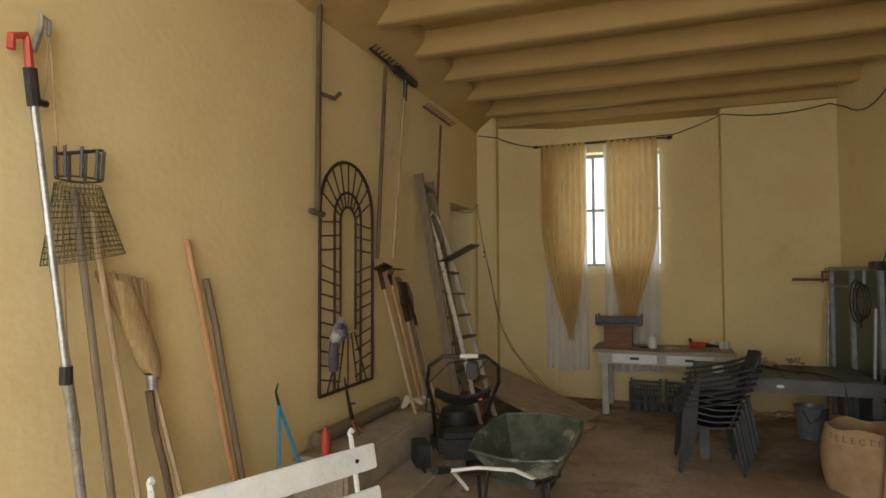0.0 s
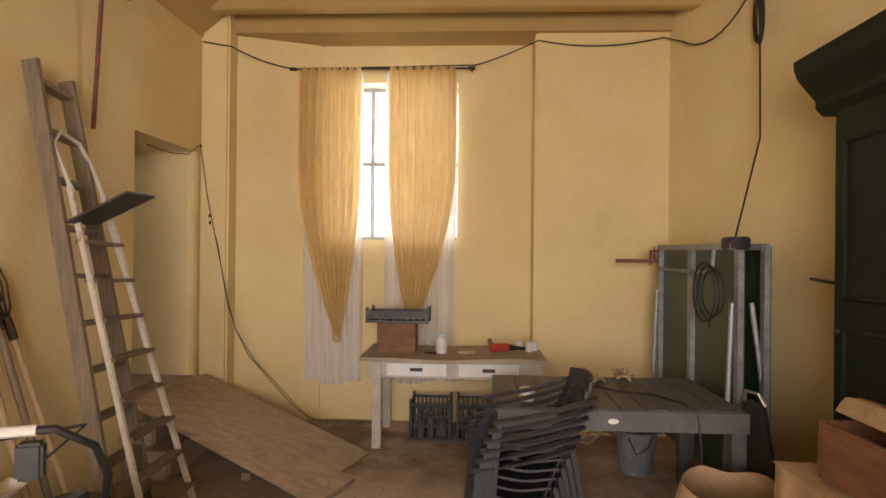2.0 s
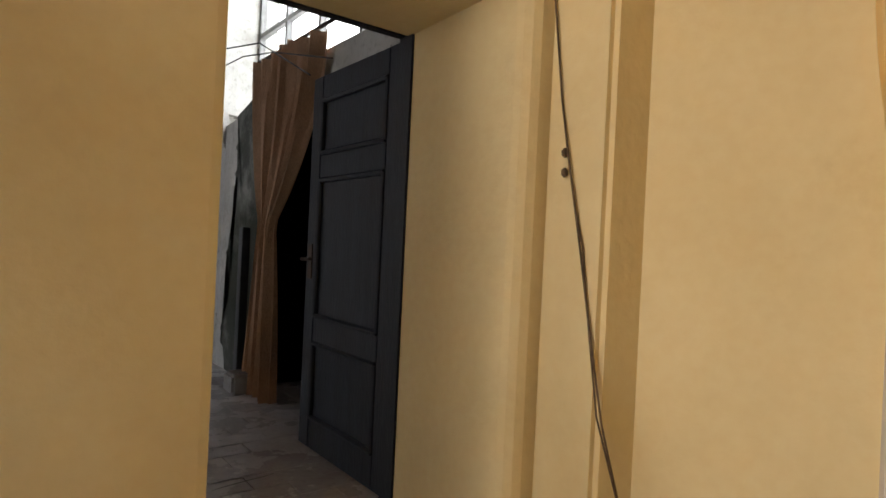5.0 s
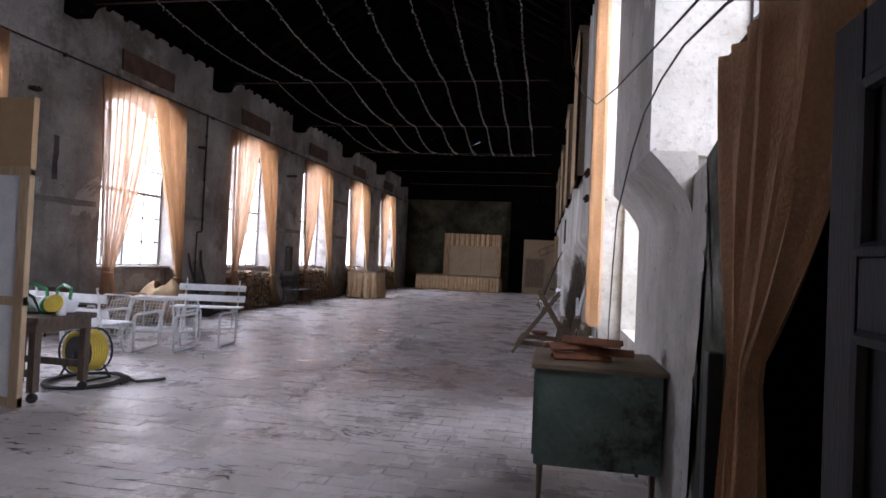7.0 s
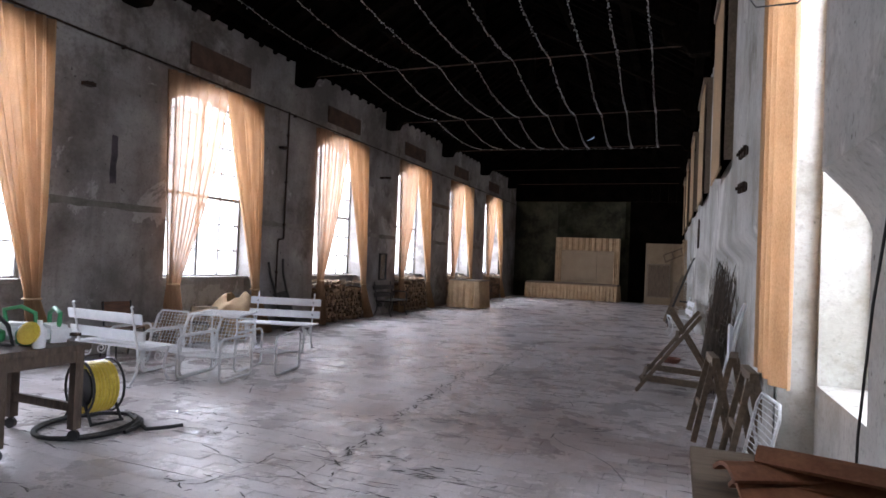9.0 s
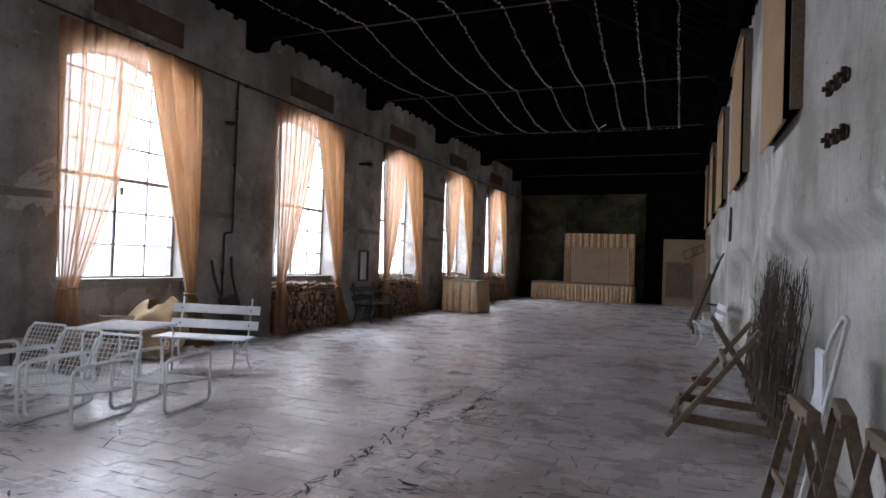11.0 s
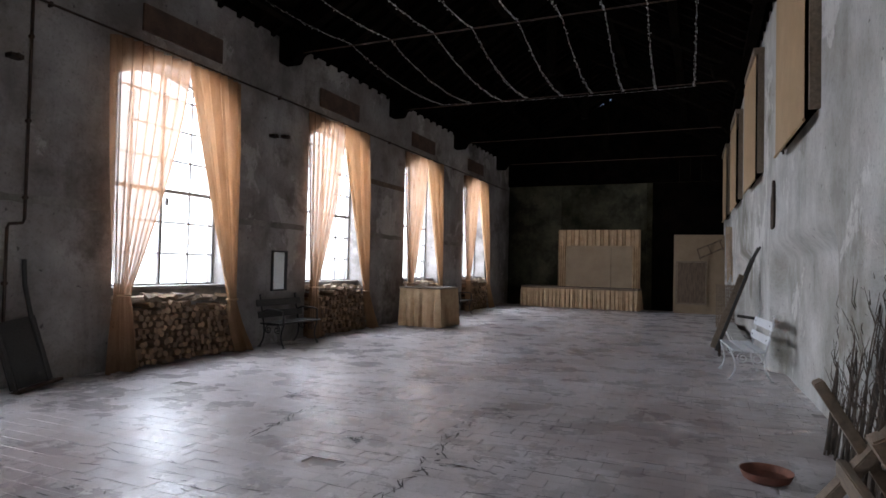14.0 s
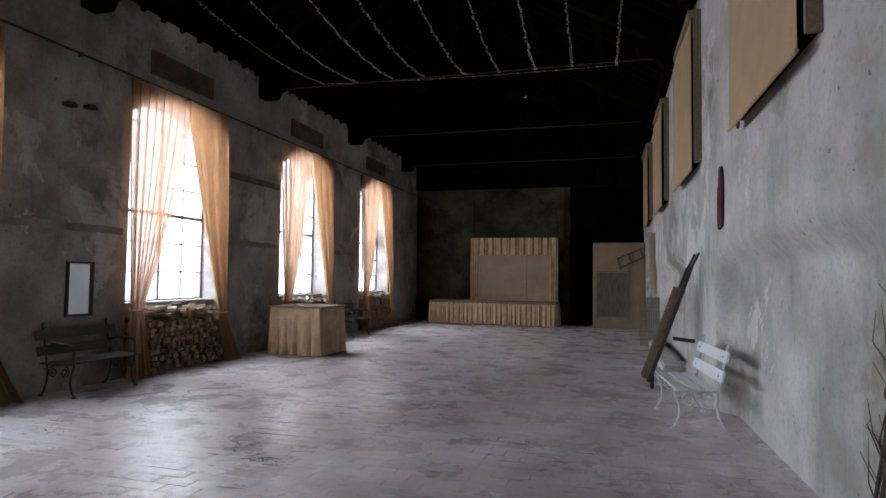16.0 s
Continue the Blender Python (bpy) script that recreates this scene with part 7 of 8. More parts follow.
# ---- store: wardrobe, sacks and boxes ----
wd = thing("wardrobe", pose(4.88, -4.58, 0), "large dark green painted wardrobe with panelled doors", "wardrobe")
bm = bmesh.new()
box(bm, -0.72, -0.28, 0.0, 0.72, 0.26, 2.40)
part("carcass", bm, M_WARD, wd, bevel=0.006)
bm = bmesh.new()
prism(bm, [(0.26, 2.36), (0.30, 2.40), (0.30, 2.44), (0.40, 2.56), (0.42, 2.62), (0.42, 2.66), (-0.28, 2.66), (-0.28, 2.36)], -0.84, 0.84, "x")
part("cornice", bm, M_WARD, wd, "moulded cornice")
for x0, x1 in ((-0.68, -0.01), (0.01, 0.68)):
    bm = bmesh.new()
    box(bm, x0, 0.262, 0.14, x1, 0.285, 2.30)
    d = part("door", bm, M_WARD, wd, bevel=0.004)
    for z0, z1 in ((0.28, 1.22), (1.38, 2.18)):
        bm = bmesh.new()
        q = ((x0 + 0.1, z0), (x1 - 0.1, z0), (x1 - 0.1, z1), (x0 + 0.1, z1))
        for a, b in zip(q, q[1:] + q[:1]):
            tube(bm, [(a[0], 0.288, a[1]), (b[0], 0.288, b[1])], 0.016, 6)
        part("moulding", bm, M_WARD, d)
    bm = bmesh.new()
    lathe(bm, [(0.008, 0), (0.01, 0.015), (0.017, 0.025), (0.012, 0.035)], 10, pose(x1 - 0.05 if x0 < 0 else x0 + 0.6, 0.285, 1.2, -90, 0, 0))
    part("knob", bm, M_BLACK, d)
bm = bmesh.new()


def sack2(u, v):
    a = 2 * math.pi * u
    r = (0.235 + 0.03 * math.sin(math.pi * v)) * (1 + 0.035 * math.sin(4 * a + 3 * v) + 0.02 * math.sin(9 * a + 5 * v))
    return (r * math.cos(a), r * math.sin(a), 0.47 * (1 - v) + 0.012 * math.sin(5 * a) * (1 - v))


bs = thing("coffee_sack", pose(5.28, -3.66, 0), "open jute sack with faded black print", "sack")
sheet(bm, sack2, 40, 10, 0.008)
part("cloth", bm, M_JUTE, bs, smooth=True)


def lettering(txt, size, m, parent):
    cu = bpy.data.curves.new("lettering", "FONT")
    cu.body, cu.size, cu.align_x, cu.extrude = txt, size, "CENTER", 0.0015
    cu.materials.append(M_INK)
    o = new("lettering", cu)
    o.parent = parent
    o.matrix_local = m
    return o


for i, ch in enumerate("SELECTED"):
    an = radians(115 + 12 * i)
    lettering(ch, 0.062, pose(0.262 * math.cos(an), 0.262 * math.sin(an), 0.385, 90, 0, 115 + 12 * i + 90), bs)
bm = bmesh.new()
lathe(bm, [(0.22, 0.0), (0.24, 0.3), (0.2, 0.33), (0.01, 0.34)], 20)
part("filling", bm, M_STICK, bs)
ds = thing("draped_chest", pose(4.45, -3.95, 0), "low chest covered with brown jute sacking", "chest")
bm = bmesh.new()
box(bm, -0.48, -0.22, 0, 0.52, 0.20, 0.66)
part("chest", bm, M_WOODX, ds)
bm = bmesh.new()
cloth_skirt(bm, [(0.54, -0.24), (-0.50, -0.24), (-0.50, 0.23), (0.54, 0.23), (0.54, -0.24)][::-1], 0.02, 0.69, 12, 0.022, 0.7)
sheet(bm, lambda u, v: (-0.51 + 1.06 * u, -0.25 + 0.49 * v, 0.69 + 0.006 * math.sin(9 * u + 4 * v)), 12, 6, 0.004)
part("sacking", bm, M_JUTE, ds, smooth=True)
tbx = thing("tool_box", pose(4.45, -3.98, 0.70, 0, 0, 3), "open red-brown wooden tool box with rags and handles", "tool box")
for x0, y0, x1, y1 in ((-0.36, -0.17, -0.34, 0.17), (0.34, -0.17, 0.36, 0.17), (-0.34, -0.17, 0.34, -0.15), (-0.34, 0.15, 0.34, 0.17)):
    bm = bmesh.new()
    box(bm, x0, y0, 0, x1, y1, 0.23)
    part("board", bm, M_BOXWOOD, tbx, bevel=0.003)
bm = bmesh.new()
box(bm, -0.34, -0.15, 0.0, 0.34, 0.15, 0.02)
part("bottom", bm, M_BOXWOOD, tbx)
bm = bmesh.new()
for i in range(5):
    y = -0.1 + 0.05 * i
    sheet(bm, lambda u, v: (-0.3 + 0.6 * u, y - 0.05 + 0.1 * v, 0.20 + 0.02 * i + 0.05 * math.sin(math.pi * v) * (1 + 0.3 * math.sin(5 * u + i))), 8, 5, 0.006)
rg = solo("folded_rags", bm, M_GLOVE, "folded brown rags piled in the tool box", "rag", smooth=True)
rg.matrix_world = pose(4.45, -3.98, 0.70)
# plain turned tool handles lying on the rags
for i, (x, y, r) in enumerate(((4.62, -3.95, 20), (4.5, -4.02, -15), (4.3, -3.97, 10))):
    bm = bmesh.new()
    tube(bm, [(-0.13, 0, 0.29), (0.12, 0, 0.31)], 0.02, 8, 0.014)
    o = solo("tool_handle", bm, M_BOXWOOD, "turned wooden tool handle on the rags", "mallet", "tools in the box", smooth=True)
    o.matrix_world = pose(x, y, 0.715, 0, 0, r)
bm = bmesh.new()
tube(bm, [(4.02, -3.74, 0.03), (3.98, -3.72, 0.5), (4.05, -3.74, 0.9), (4.2, -3.78, 1.05), (4.32, -3.8, 0.95), (4.28, -3.78, 0.72)], 0.016, 8)
solo("suction_hose", bm, M_RUBBER, "thick black rubber hose looped over the chest", "hose", smooth=True)
bm = bmesh.new()
box(bm, 3.98, -4.10, 0.70, 4.06, -3.86, 0.98)
solo("white_canister", bm, M_WHITEPL, "white plastic canister on the chest", "canister", bevel=0.02)

# ---- store: ramp, threshold, ladders ----
rp = thing("plank_ramp", pose(0, 0, 0), "two wide worn boards laid as a ramp to the doorway", "ramp")
for (p, q, w) in (((6.72, 0.02, 0.50), (6.18, -1.52, 0.02), 0.47), ((7.16, -0.02, 0.50), (6.68, -1.53, 0.02), 0.50)):
    bm = bmesh.new()
    beam(bm, p, q, w, 0.03)
    part("board", bm, material("pale_worn_board", (0.33, 0.245, 0.165), (0.52, 0.40, 0.285), 3, 0.75, 0.4, stretch=(9, 1.2, 9), c3=(0.17, 0.12, 0.08), spots=0.6), rp, bevel=0.004)
bm = bmesh.new()
beam(bm, (6.1, -0.95, 0.13), (7.0, -1.0, 0.16), 0.06, 0.05)
part("cleat", bm, M_WOODX, rp)
bm = bmesh.new()
box(bm, 6.30, -0.34, 0.0, 7.5, -0.003, 0.20)
box(bm, 6.42, -0.17, 0.20, 7.40, -0.003, 0.36)
solo("stone_steps", bm, M_STONE, "worn stone steps below the doorway", "steps", kind="structure", bevel=0.02)
bm = bmesh.new()
box(bm, DX0, 0.0, HZ - 0.019, DX1 + 0.02, HY0 + 0.02, HZ + 0.003)
solo("threshold", bm, M_STONE, "worn stone threshold slab in the doorway", "threshold", kind="structure", bevel=0.004)


def ladder(name, label, la, lb, ta, tb, n, w, d, mt, rung_r, flat):
    top = thing(name, pose(0, 0, 0), label, "ladder")
    for a, b in ((la, ta), (lb, tb)):
        bm = bmesh.new()
        if flat:
            beam(bm, a, b, w, d, (0, 1, 0))
        else:
            tube(bm, [a, b], w, 8)
        part("stile", bm, mt, top)
    for i in range(n):
        t = (i + 0.6) / n
        p, q = Vector(la).lerp(Vector(ta), t), Vector(lb).lerp(Vector(tb), t)
        bm = bmesh.new()
        if flat:
            beam(bm, p, q, 0.075, 0.025, (0, 0, 1))
        else:
            tube(bm, [p, q], rung_r, 7)
        part("rung", bm, mt, top)
    return top


l1 = ladder("wooden_ladder", "grey weathered wooden step ladder leaning at the wall", (5.44, -0.48, 0), (5.87, -0.44, 0), (5.34, -0.06, 2.58), (5.62, -0.06, 2.54), 10, 0.028, 0.085, M_STICK, 0.016, True)
M_CHIPWHITE = material("chipped_white_paint", (0.46, 0.42, 0.35), (0.60, 0.55, 0.47), 9, 0.6, 0.35, c3=(0.12, 0.07, 0.04), spots=0.60, detail=9)
l2 = thing("step_ladder", pose(0, 0, 0), "folded step ladder in chipped white paint with brown treads", "ladder")
LF, RF, LT, RT = Vector((5.38, -0.72, 0)), Vector((5.93, -0.70, 0)), Vector((5.43, -0.22, 1.93)), Vector((5.72, -0.22, 1.91))
for a, b in ((LF, LT), (RF, RT)):
    bm = bmesh.new()
    beam(bm, a, b, 0.030, 0.030, (0, 1, 0))
    part("stile", bm, M_CHIPWHITE, l2, bevel=0.004)
    bm = bmesh.new()
    beam(bm, a + Vector((0.045, 0.03, 0.0)), b + Vector((0.03, 0.02, -0.02)), 0.024, 0.028, (0, 1, 0))
    part("back_stile", bm, M_CHIPWHITE, l2, bevel=0.004)
bm = bmesh.new()
tube(bm, [RT, RT + Vector((-0.05, 0.05, 0.18)), RT + Vector((-0.11, 0.07, 0.27)), LT + Vector((0.02, 0.07, 0.29)), LT + Vector((-0.05, 0.06, 0.22)), LT], 0.013, 8)
part("hoop_rail", bm, M_CHIPWHITE, l2, smooth=True)
for i in range(8):
    t = (i + 0.75) / 9.2
    p, r_ = LF.lerp(LT, t), RF.lerp(RT, t)
    bm = bmesh.new()
    beam(bm, p, r_, 0.075, 0.02, (0, 0, 1))
    part("tread", bm, M_WOOD, l2, "flat brown tread")
bm = bmesh.new()
sheet(bm, lambda u, v: (5.33 + 0.27 * u, -0.27 - 0.33 * v, 1.72 + 0.16 * v), 2, 2, 0.012)
solo("brown_board", bm, M_BENCHDARK, "dark brown board resting on a ladder tread", "board")

# ---- store: tools along the wall ----
bm = bmesh.new()
box(bm, 3.3, -0.42, 0.0, 4.85, -0.01, 0.44)
box(bm, 3.3, -0.75, 0.0, 4.7, -0.42, 0.20)
solo("stone_ledge", bm, M_STONE, "worn stone step along the foot of the wall", "step", kind="structure", bevel=0.025)
bm = bmesh.new()
tube(bm, [(3.5, -0.08, 0.50), (4.75, -0.09, 0.50)], 0.05, 9)
solo("wooden_post", bm, M_STICK, "weathered round post lying on the ledge", "post", smooth=True)
bm = bmesh.new()
sheet(bm, lambda u, v: (4.78 + 0.24 * u, -0.32 + 0.2 * v, 0.45 + 0.05 * math.sin(6 * u + 2 * v) * math.sin(5 * v) + 0.04), 10, 8, 0.006)
solo("cloth_rag", bm, M_VOILE, "crumpled pale cloth on the ledge", "rag", smooth=True)

pl = thing("pole_pruner", pose(0, 0, 0), "telescopic aluminium pole with a red and black pruner head", "pole pruner")
a_, b_ = (1.55, -0.06, 2.26), (1.70, -0.16, 0.75)
f_ = on_floor(a_, b_)
bm = bmesh.new()
mid = Vector(a_).lerp(f_, 0.45)
tube(bm, [a_, mid], 0.014, 9)
tube(bm, [mid, f_], 0.019, 9)
part("pole", bm, M_ALU, pl, smooth=True)
bm = bmesh.new()
tube(bm, [mid + Vector((0, 0, 0.02)), mid - Vector((0, 0, 0.05))], 0.024, 9)
part("collar", bm, M_BLACK, pl)
bm = bmesh.new()
tube(bm, [a_, (1.53, -0.06, 2.40)], 0.024, 8)
tube(bm, [(1.55, -0.06, 2.28), (1.60, -0.06, 2.28)], 0.014, 6)
part("grip", bm, M_BLACK, pl, smooth=True)
bm = bmesh.new()
tube(bm, [(1.53, -0.06, 2.40), (1.52, -0.06, 2.48), (1.51, -0.06, 2.52), (1.46, -0.06, 2.50), (1.46, -0.06, 2.45)], 0.016, 7)
part("red_lever", bm, M_RED, pl, "red plastic lever", smooth=True)
bm = bmesh.new()
tube(bm, [(1.54, -0.06, 2.47), (1.57, -0.06, 2.57), (1.57, -0.06, 2.62), (1.60, -0.06, 2.61), (1.60, -0.06, 2.55)], 0.015, 7, 0.008)
part("jaw", bm, M_ALU, pl, "grey steel cutting jaw", smooth=True)
bm = bmesh.new()
tube(bm, [(1.61, -0.05, 2.59), (1.63, -0.05, 2.39), (1.66, -0.06, 1.99), (1.68, -0.09, 1.36), (1.72, -0.12, 1.01), (1.69, -0.14, 0.80)], 0.0035, 5)
tube(bm, [(1.61, -0.05, 2.59), (1.60, -0.05, 2.34), (1.58, -0.06, 2.29)], 0.0035, 5)
part("cord", bm, M_PALE, pl)
fp = thing("fruit_picker", pose(0, 0, 0), "wooden pole with a wire ring and a green net bag", "fruit picker")
t_, l_ = (1.72, -0.06, 1.96), (1.82, -0.18, 0.71)
bm = bmesh.new()
tube(bm, [t_, on_floor(t_, l_)], 0.016, 9)
part("pole", bm, M_STICK, fp, smooth=True)
c_ = Vector((1.71, -0.10, 2.06))
bm = bmesh.new()
tube(bm, [c_ + Vector((0.085 * math.cos(a), 0.075 * math.sin(a), 0.05 + 0.02 * math.cos(a))) for a in [i * math.pi / 9 for i in range(18)]], 0.006, 6, closed=True)
tube(bm, [c_ + Vector((0.085 * math.cos(a), 0.075 * math.sin(a), -0.06)) for a in [i * math.pi / 9 for i in range(18)]], 0.004, 6, closed=True)
for i in range(9):
    a = i * 2 * math.pi / 9
    tube(bm, [c_ + Vector((0.085 * math.cos(a), 0.075 * math.sin(a), -0.06)), c_ + Vector((0.09 * math.cos(a), 0.08 * math.sin(a), 0.06))], 0.007, 5)
part("ring", bm, M_BLACK, fp, "black toothed ring")
bm = bmesh.new()
for j in range(15):
    v = j / 14
    w = 0.09 + 0.10 * v
    tube(bm, [c_ + Vector((0.02 + 0.04 * v + w * math.cos(a), 0.03 + (0.07 - 0.02 * v) * math.sin(a), -0.08 - 0.30 * v + 0.03 * v * math.cos(a))) for a in [i * math.pi / 10 for i in range(20)]], 0.0016, 3, closed=True)
for i in range(34):
    a = i * 2 * math.pi / 34
    tube(bm, [c_ + Vector((0.02 + 0.04 * v + (0.09 + 0.10 * v) * math.cos(a), 0.03 + (0.07 - 0.02 * v) * math.sin(a), -0.08 - 0.30 * v + 0.03 * v * math.cos(a))) for v in (0, 0.5, 1)], 0.0013, 3)
part("net", bm, M_NET, fp, "green net bag")
t_, l_ = (1.81, -0.05, 1.88), (1.96, -0.17, 0.66)
stick("bamboo_stick", t_, on_floor(t_, l_), 0.014, M_PALE, "pale bamboo stick leaning on the wall", group="sticks by the wall")
br_ = thing("straw_broom", pose(0, 0, 0), "straw broom standing upside down against the wall", "broom")
s0, s1, s2 = Vector((1.95, -0.06, 1.61)), Vector((2.07, -0.08, 1.27)), Vector((2.10, -0.09, 1.15))
low_ = on_floor(s2, (2.22, -0.16, 0.57))
bm = bmesh.new()
rng = random.Random(5)
for i in range(240):
    k = (i + 0.5) / 240 * 2 - 1
    e = s0 + Vector((0.115 * k + rng.uniform(-0.006, 0.006), rng.uniform(-0.025, 0.025), -0.02 * k + rng.uniform(-0.015, 0.012)))
    tube(bm, [s1 + Vector((0.045 * k, rng.uniform(-0.025, 0.025), 0)), s1.lerp(e, 0.5) + Vector((0.02 * k, 0, 0)), e], 0.006, 4, 0.003)
part("bristles", bm, M_STRAW, br_, "dense straw bristles")
bm = bmesh.new()
sheet(bm, lambda u, v: tuple(s2.lerp(s1, v * 2) * (1 if v < 0.5 else 0) + s1.lerp(s0 - Vector((0, 0, 0.03)), v * 2 - 1) * (0 if v < 0.5 else 1) + Vector(((0.03 + 0.045 * math.sin(math.pi * min(1, v * 1.1)) ** 0.6 * (1 if v < 0.5 else 1) + 0.085 * max(0, v - 0.45) ** 1.2) * math.cos(2 * math.pi * u), 0.034 * math.sin(2 * math.pi * u), -0.02 * math.cos(2 * math.pi * u)))), 24, 14)
part("straw_neck", bm, M_STRAW, br_, "bound straw neck", smooth=True)
bm = bmesh.new()
tube(bm, [s2 + Vector((0, 0, 0.01)), s2 - Vector((-0.005, 0, 0.06))], 0.026, 10)
part("ferrule", bm, M_ALU, br_, smooth=True)
bm = bmesh.new()
tube(bm, [s2, low_], 0.013, 9)
part("handle", bm, M_PALE, br_, smooth=True)
t_, l_ = (2.07, -0.10, 1.09), (2.16, -0.15, 0.59)
stick("dark_stick", t_, on_floor(t_, l_), 0.017, M_WOOD, "dark wooden stick behind the broom", group="sticks by the wall")
t_, l_ = (2.37, -0.03, 1.79), (2.64, -0.12, 0.48)
stick("broom_handle", t_, on_floor(t_, l_), 0.016, M_ORANGE, "orange-brown varnished broom handle leaning on the wall", group="sticks by the wall")
t_, l_ = (2.51, -0.03, 1.59), (2.71, -0.12, 0.46)
stick("grey_stick", t_, on_floor(t_, l_), 0.018, M_STICK, "grey weathered round stick leaning on the wall", group="sticks by the wall")
lp = thing("loppers", pose(0, 0, 0), "long-handled garden loppers with blue grips", "loppers")
j_ = Vector((3.08, -0.08, 0.82))
bm = bmesh.new()
tube(bm, [j_, (3.05, -0.08, 0.90), (3.07, -0.08, 0.95)], 0.012, 6, 0.004)
part("blades", bm, M_BLACK, lp)
for u0 in (0, 1):
    e_ = on_floor(j_, ((3.06, -0.10, 0.37), (3.34, -0.12, 0.23))[u0])
    k_ = Vector(j_).lerp(e_, 0.75)
    bm = bmesh.new()
    tube(bm, [j_, k_], 0.010, 7, 0.012)
    part("arm", bm, M_BLUE, lp, "blue handle", smooth=True)
    bm = bmesh.new()
    tube(bm, [k_, e_], 0.015, 7)
    part("grip", bm, M_BLACK, lp, smooth=True)
sh = thing("hedge_shears", pose(0, 0, 0), "black hedge shears with wooden grips standing by the wall", "shears")
bm = bmesh.new()
tube(bm, [(3.84, -0.10, 0.86), (3.90, -0.13, 0.55)], 0.006, 6, 0.018)
tube(bm, [(3.86, -0.12, 0.67), (3.96, -0.12, 0.65)], 0.008, 6)
part("blades", bm, M_BLACK, sh)
for e in ((3.87, -0.22, 0.36), (4.01, -0.22, 0.35)):
    bm = bmesh.new()
    tube(bm, [(3.91, -0.13, 0.53), e], 0.014, 7)
    part("handle", bm, M_BOXWOOD, sh, smooth=True)

# pipe with hooks and the tools hung high
bm = bmesh.new()
tube(bm, [(3.57, -0.05, 3.75), (3.55, -0.05, 2.02)], 0.021, 9)
tube(bm, [(3.57, -0.05, 2.88), (3.73, -0.08, 2.88), (3.77, -0.1, 2.93)], 0.017, 8)
tube(bm, [(3.45, -0.06, 2.04), (3.61, -0.06, 2.03)], 0.022, 8)
solo("wall_pole", bm, M_WOOD, "brown wooden pole with pegs fixed to the wall", "pole", smooth=True)
r1 = thing("garden_rake", pose(0, 0, 0), "long wooden rake hung high on the wall", "rake")
bm = bmesh.new()
tube(bm, [(4.61, -0.06, 3.42), (4.49, -0.04, 1.74)], 0.018, 8)
part("handle", bm, M_WOOD, r1, smooth=True)
bm = bmesh.new()
a_, b_ = Vector((4.28, -0.08, 3.44)), Vector((4.83, -0.08, 3.42))
tube(bm, [a_, b_], 0.014, 7)
for i in range(9):
    p = a_.lerp(b_, i / 8)
    tube(bm, [p, p + Vector((0, -0.06, 0.03))], 0.006, 5)
part("head", bm, M_IRON, r1, "toothed rake head")
sq = thing("floor_squeegee", pose(0, 0, 0), "black rubber floor squeegee on a pale handle hung on the wall", "squeegee")
bm = bmesh.new()
tube(bm, [(5.04, -0.05, 3.32), (4.82, -0.03, 1.74)], 0.013, 8)
part("handle", bm, M_PALE, sq, smooth=True)
bm = bmesh.new()
a_, b_ = Vector((4.79, -0.07, 3.44)), Vector((5.24, -0.07, 3.43))
beam(bm, a_, b_, 0.05, 0.06)
tube(bm, [a_.lerp(b_, 0.5), (5.04, -0.05, 3.22)], 0.02, 7)
part("head", bm, M_BLACK, sq)
r3 = thing("garden_rake", pose(0, 0, 0), "iron garden rake with a red-brown handle hung on the wall", "rake")
bm = bmesh.new()
tube(bm, [(5.91, -0.08, 3.19), (5.90, -0.04, 2.33)], 0.014, 8)
part("handle", bm, M_RUSTRED, r3, smooth=True)
bm = bmesh.new()
a_, b_ = Vector((5.38, -0.10, 3.25)), Vector((6.16, -0.10, 3.24))
tube(bm, [a_, b_], 0.012, 7)
for i in range(13):
    p = a_.lerp(b_, i / 12)
    tube(bm, [p, p + Vector((-0.02, -0.07, 0.02))], 0.005, 5)
part("head", bm, M_RUSTRED, r3, "toothed rake head")

# iron trellis arch with a cap and a glove
trl = thing("trellis_arch", pose(4.0, -0.04, 0.76), "rusty iron trellis arch leaning on the wall", "trellis")
W1, W2, W3 = 0.40, 0.20, 0.115


def hoop(w, z0, z1):
    return [(-w, 0, z0)] + [(-w * math.cos(a), 0, z1 - w * 0.95 + w * 0.95 * math.sin(a)) for a in [i * math.pi / 14 for i in range(15)]] + [(w, 0, z0)]


for w, z0, z1, r in ((W1, 0, 1.70, 0.013), (W2, 0.0, 1.47, 0.010), (W3, 0.42, 1.36, 0.010)):
    bm = bmesh.new()
    tube(bm, hoop(w, z0, z1), r, 6)
    if z0 == 0 and w == W1:
        tube(bm, [(-w, 0, 0), (w, 0, 0)], r, 6)
    part("hoop", bm, M_IRON, trl, smooth=True)
for i in range(12):
    z = 0.12 + 0.1 * i
    for s_ in (-1, 1):
        bm = bmesh.new()
        tube(bm, [(s_ * W1, 0, z), (s_ * W3, 0, z - (0.06 if i < 9 else -0.02))], 0.006, 5)
        part("bar", bm, M_IRON, trl)
for i in range(1, 10):
    a = i * math.pi / 10
    bm = bmesh.new()
    tube(bm, [(-W1 * math.cos(a), 0, 1.70 - W1 * 0.95 + W1 * 0.95 * math.sin(a)), (-W3 * math.cos(a), 0, 1.36 - W3 + W3 * math.sin(a))], 0.006, 5)
    part("bar", bm, M_IRON, trl)
for i in range(5):
    bm = bmesh.new()
    tube(bm, [(-0.3 + 0.15 * i, 0, 0.0), (-0.1 + 0.05 * i, 0, 0.40)], 0.006, 5)
    part("bar", bm, M_IRON, trl)
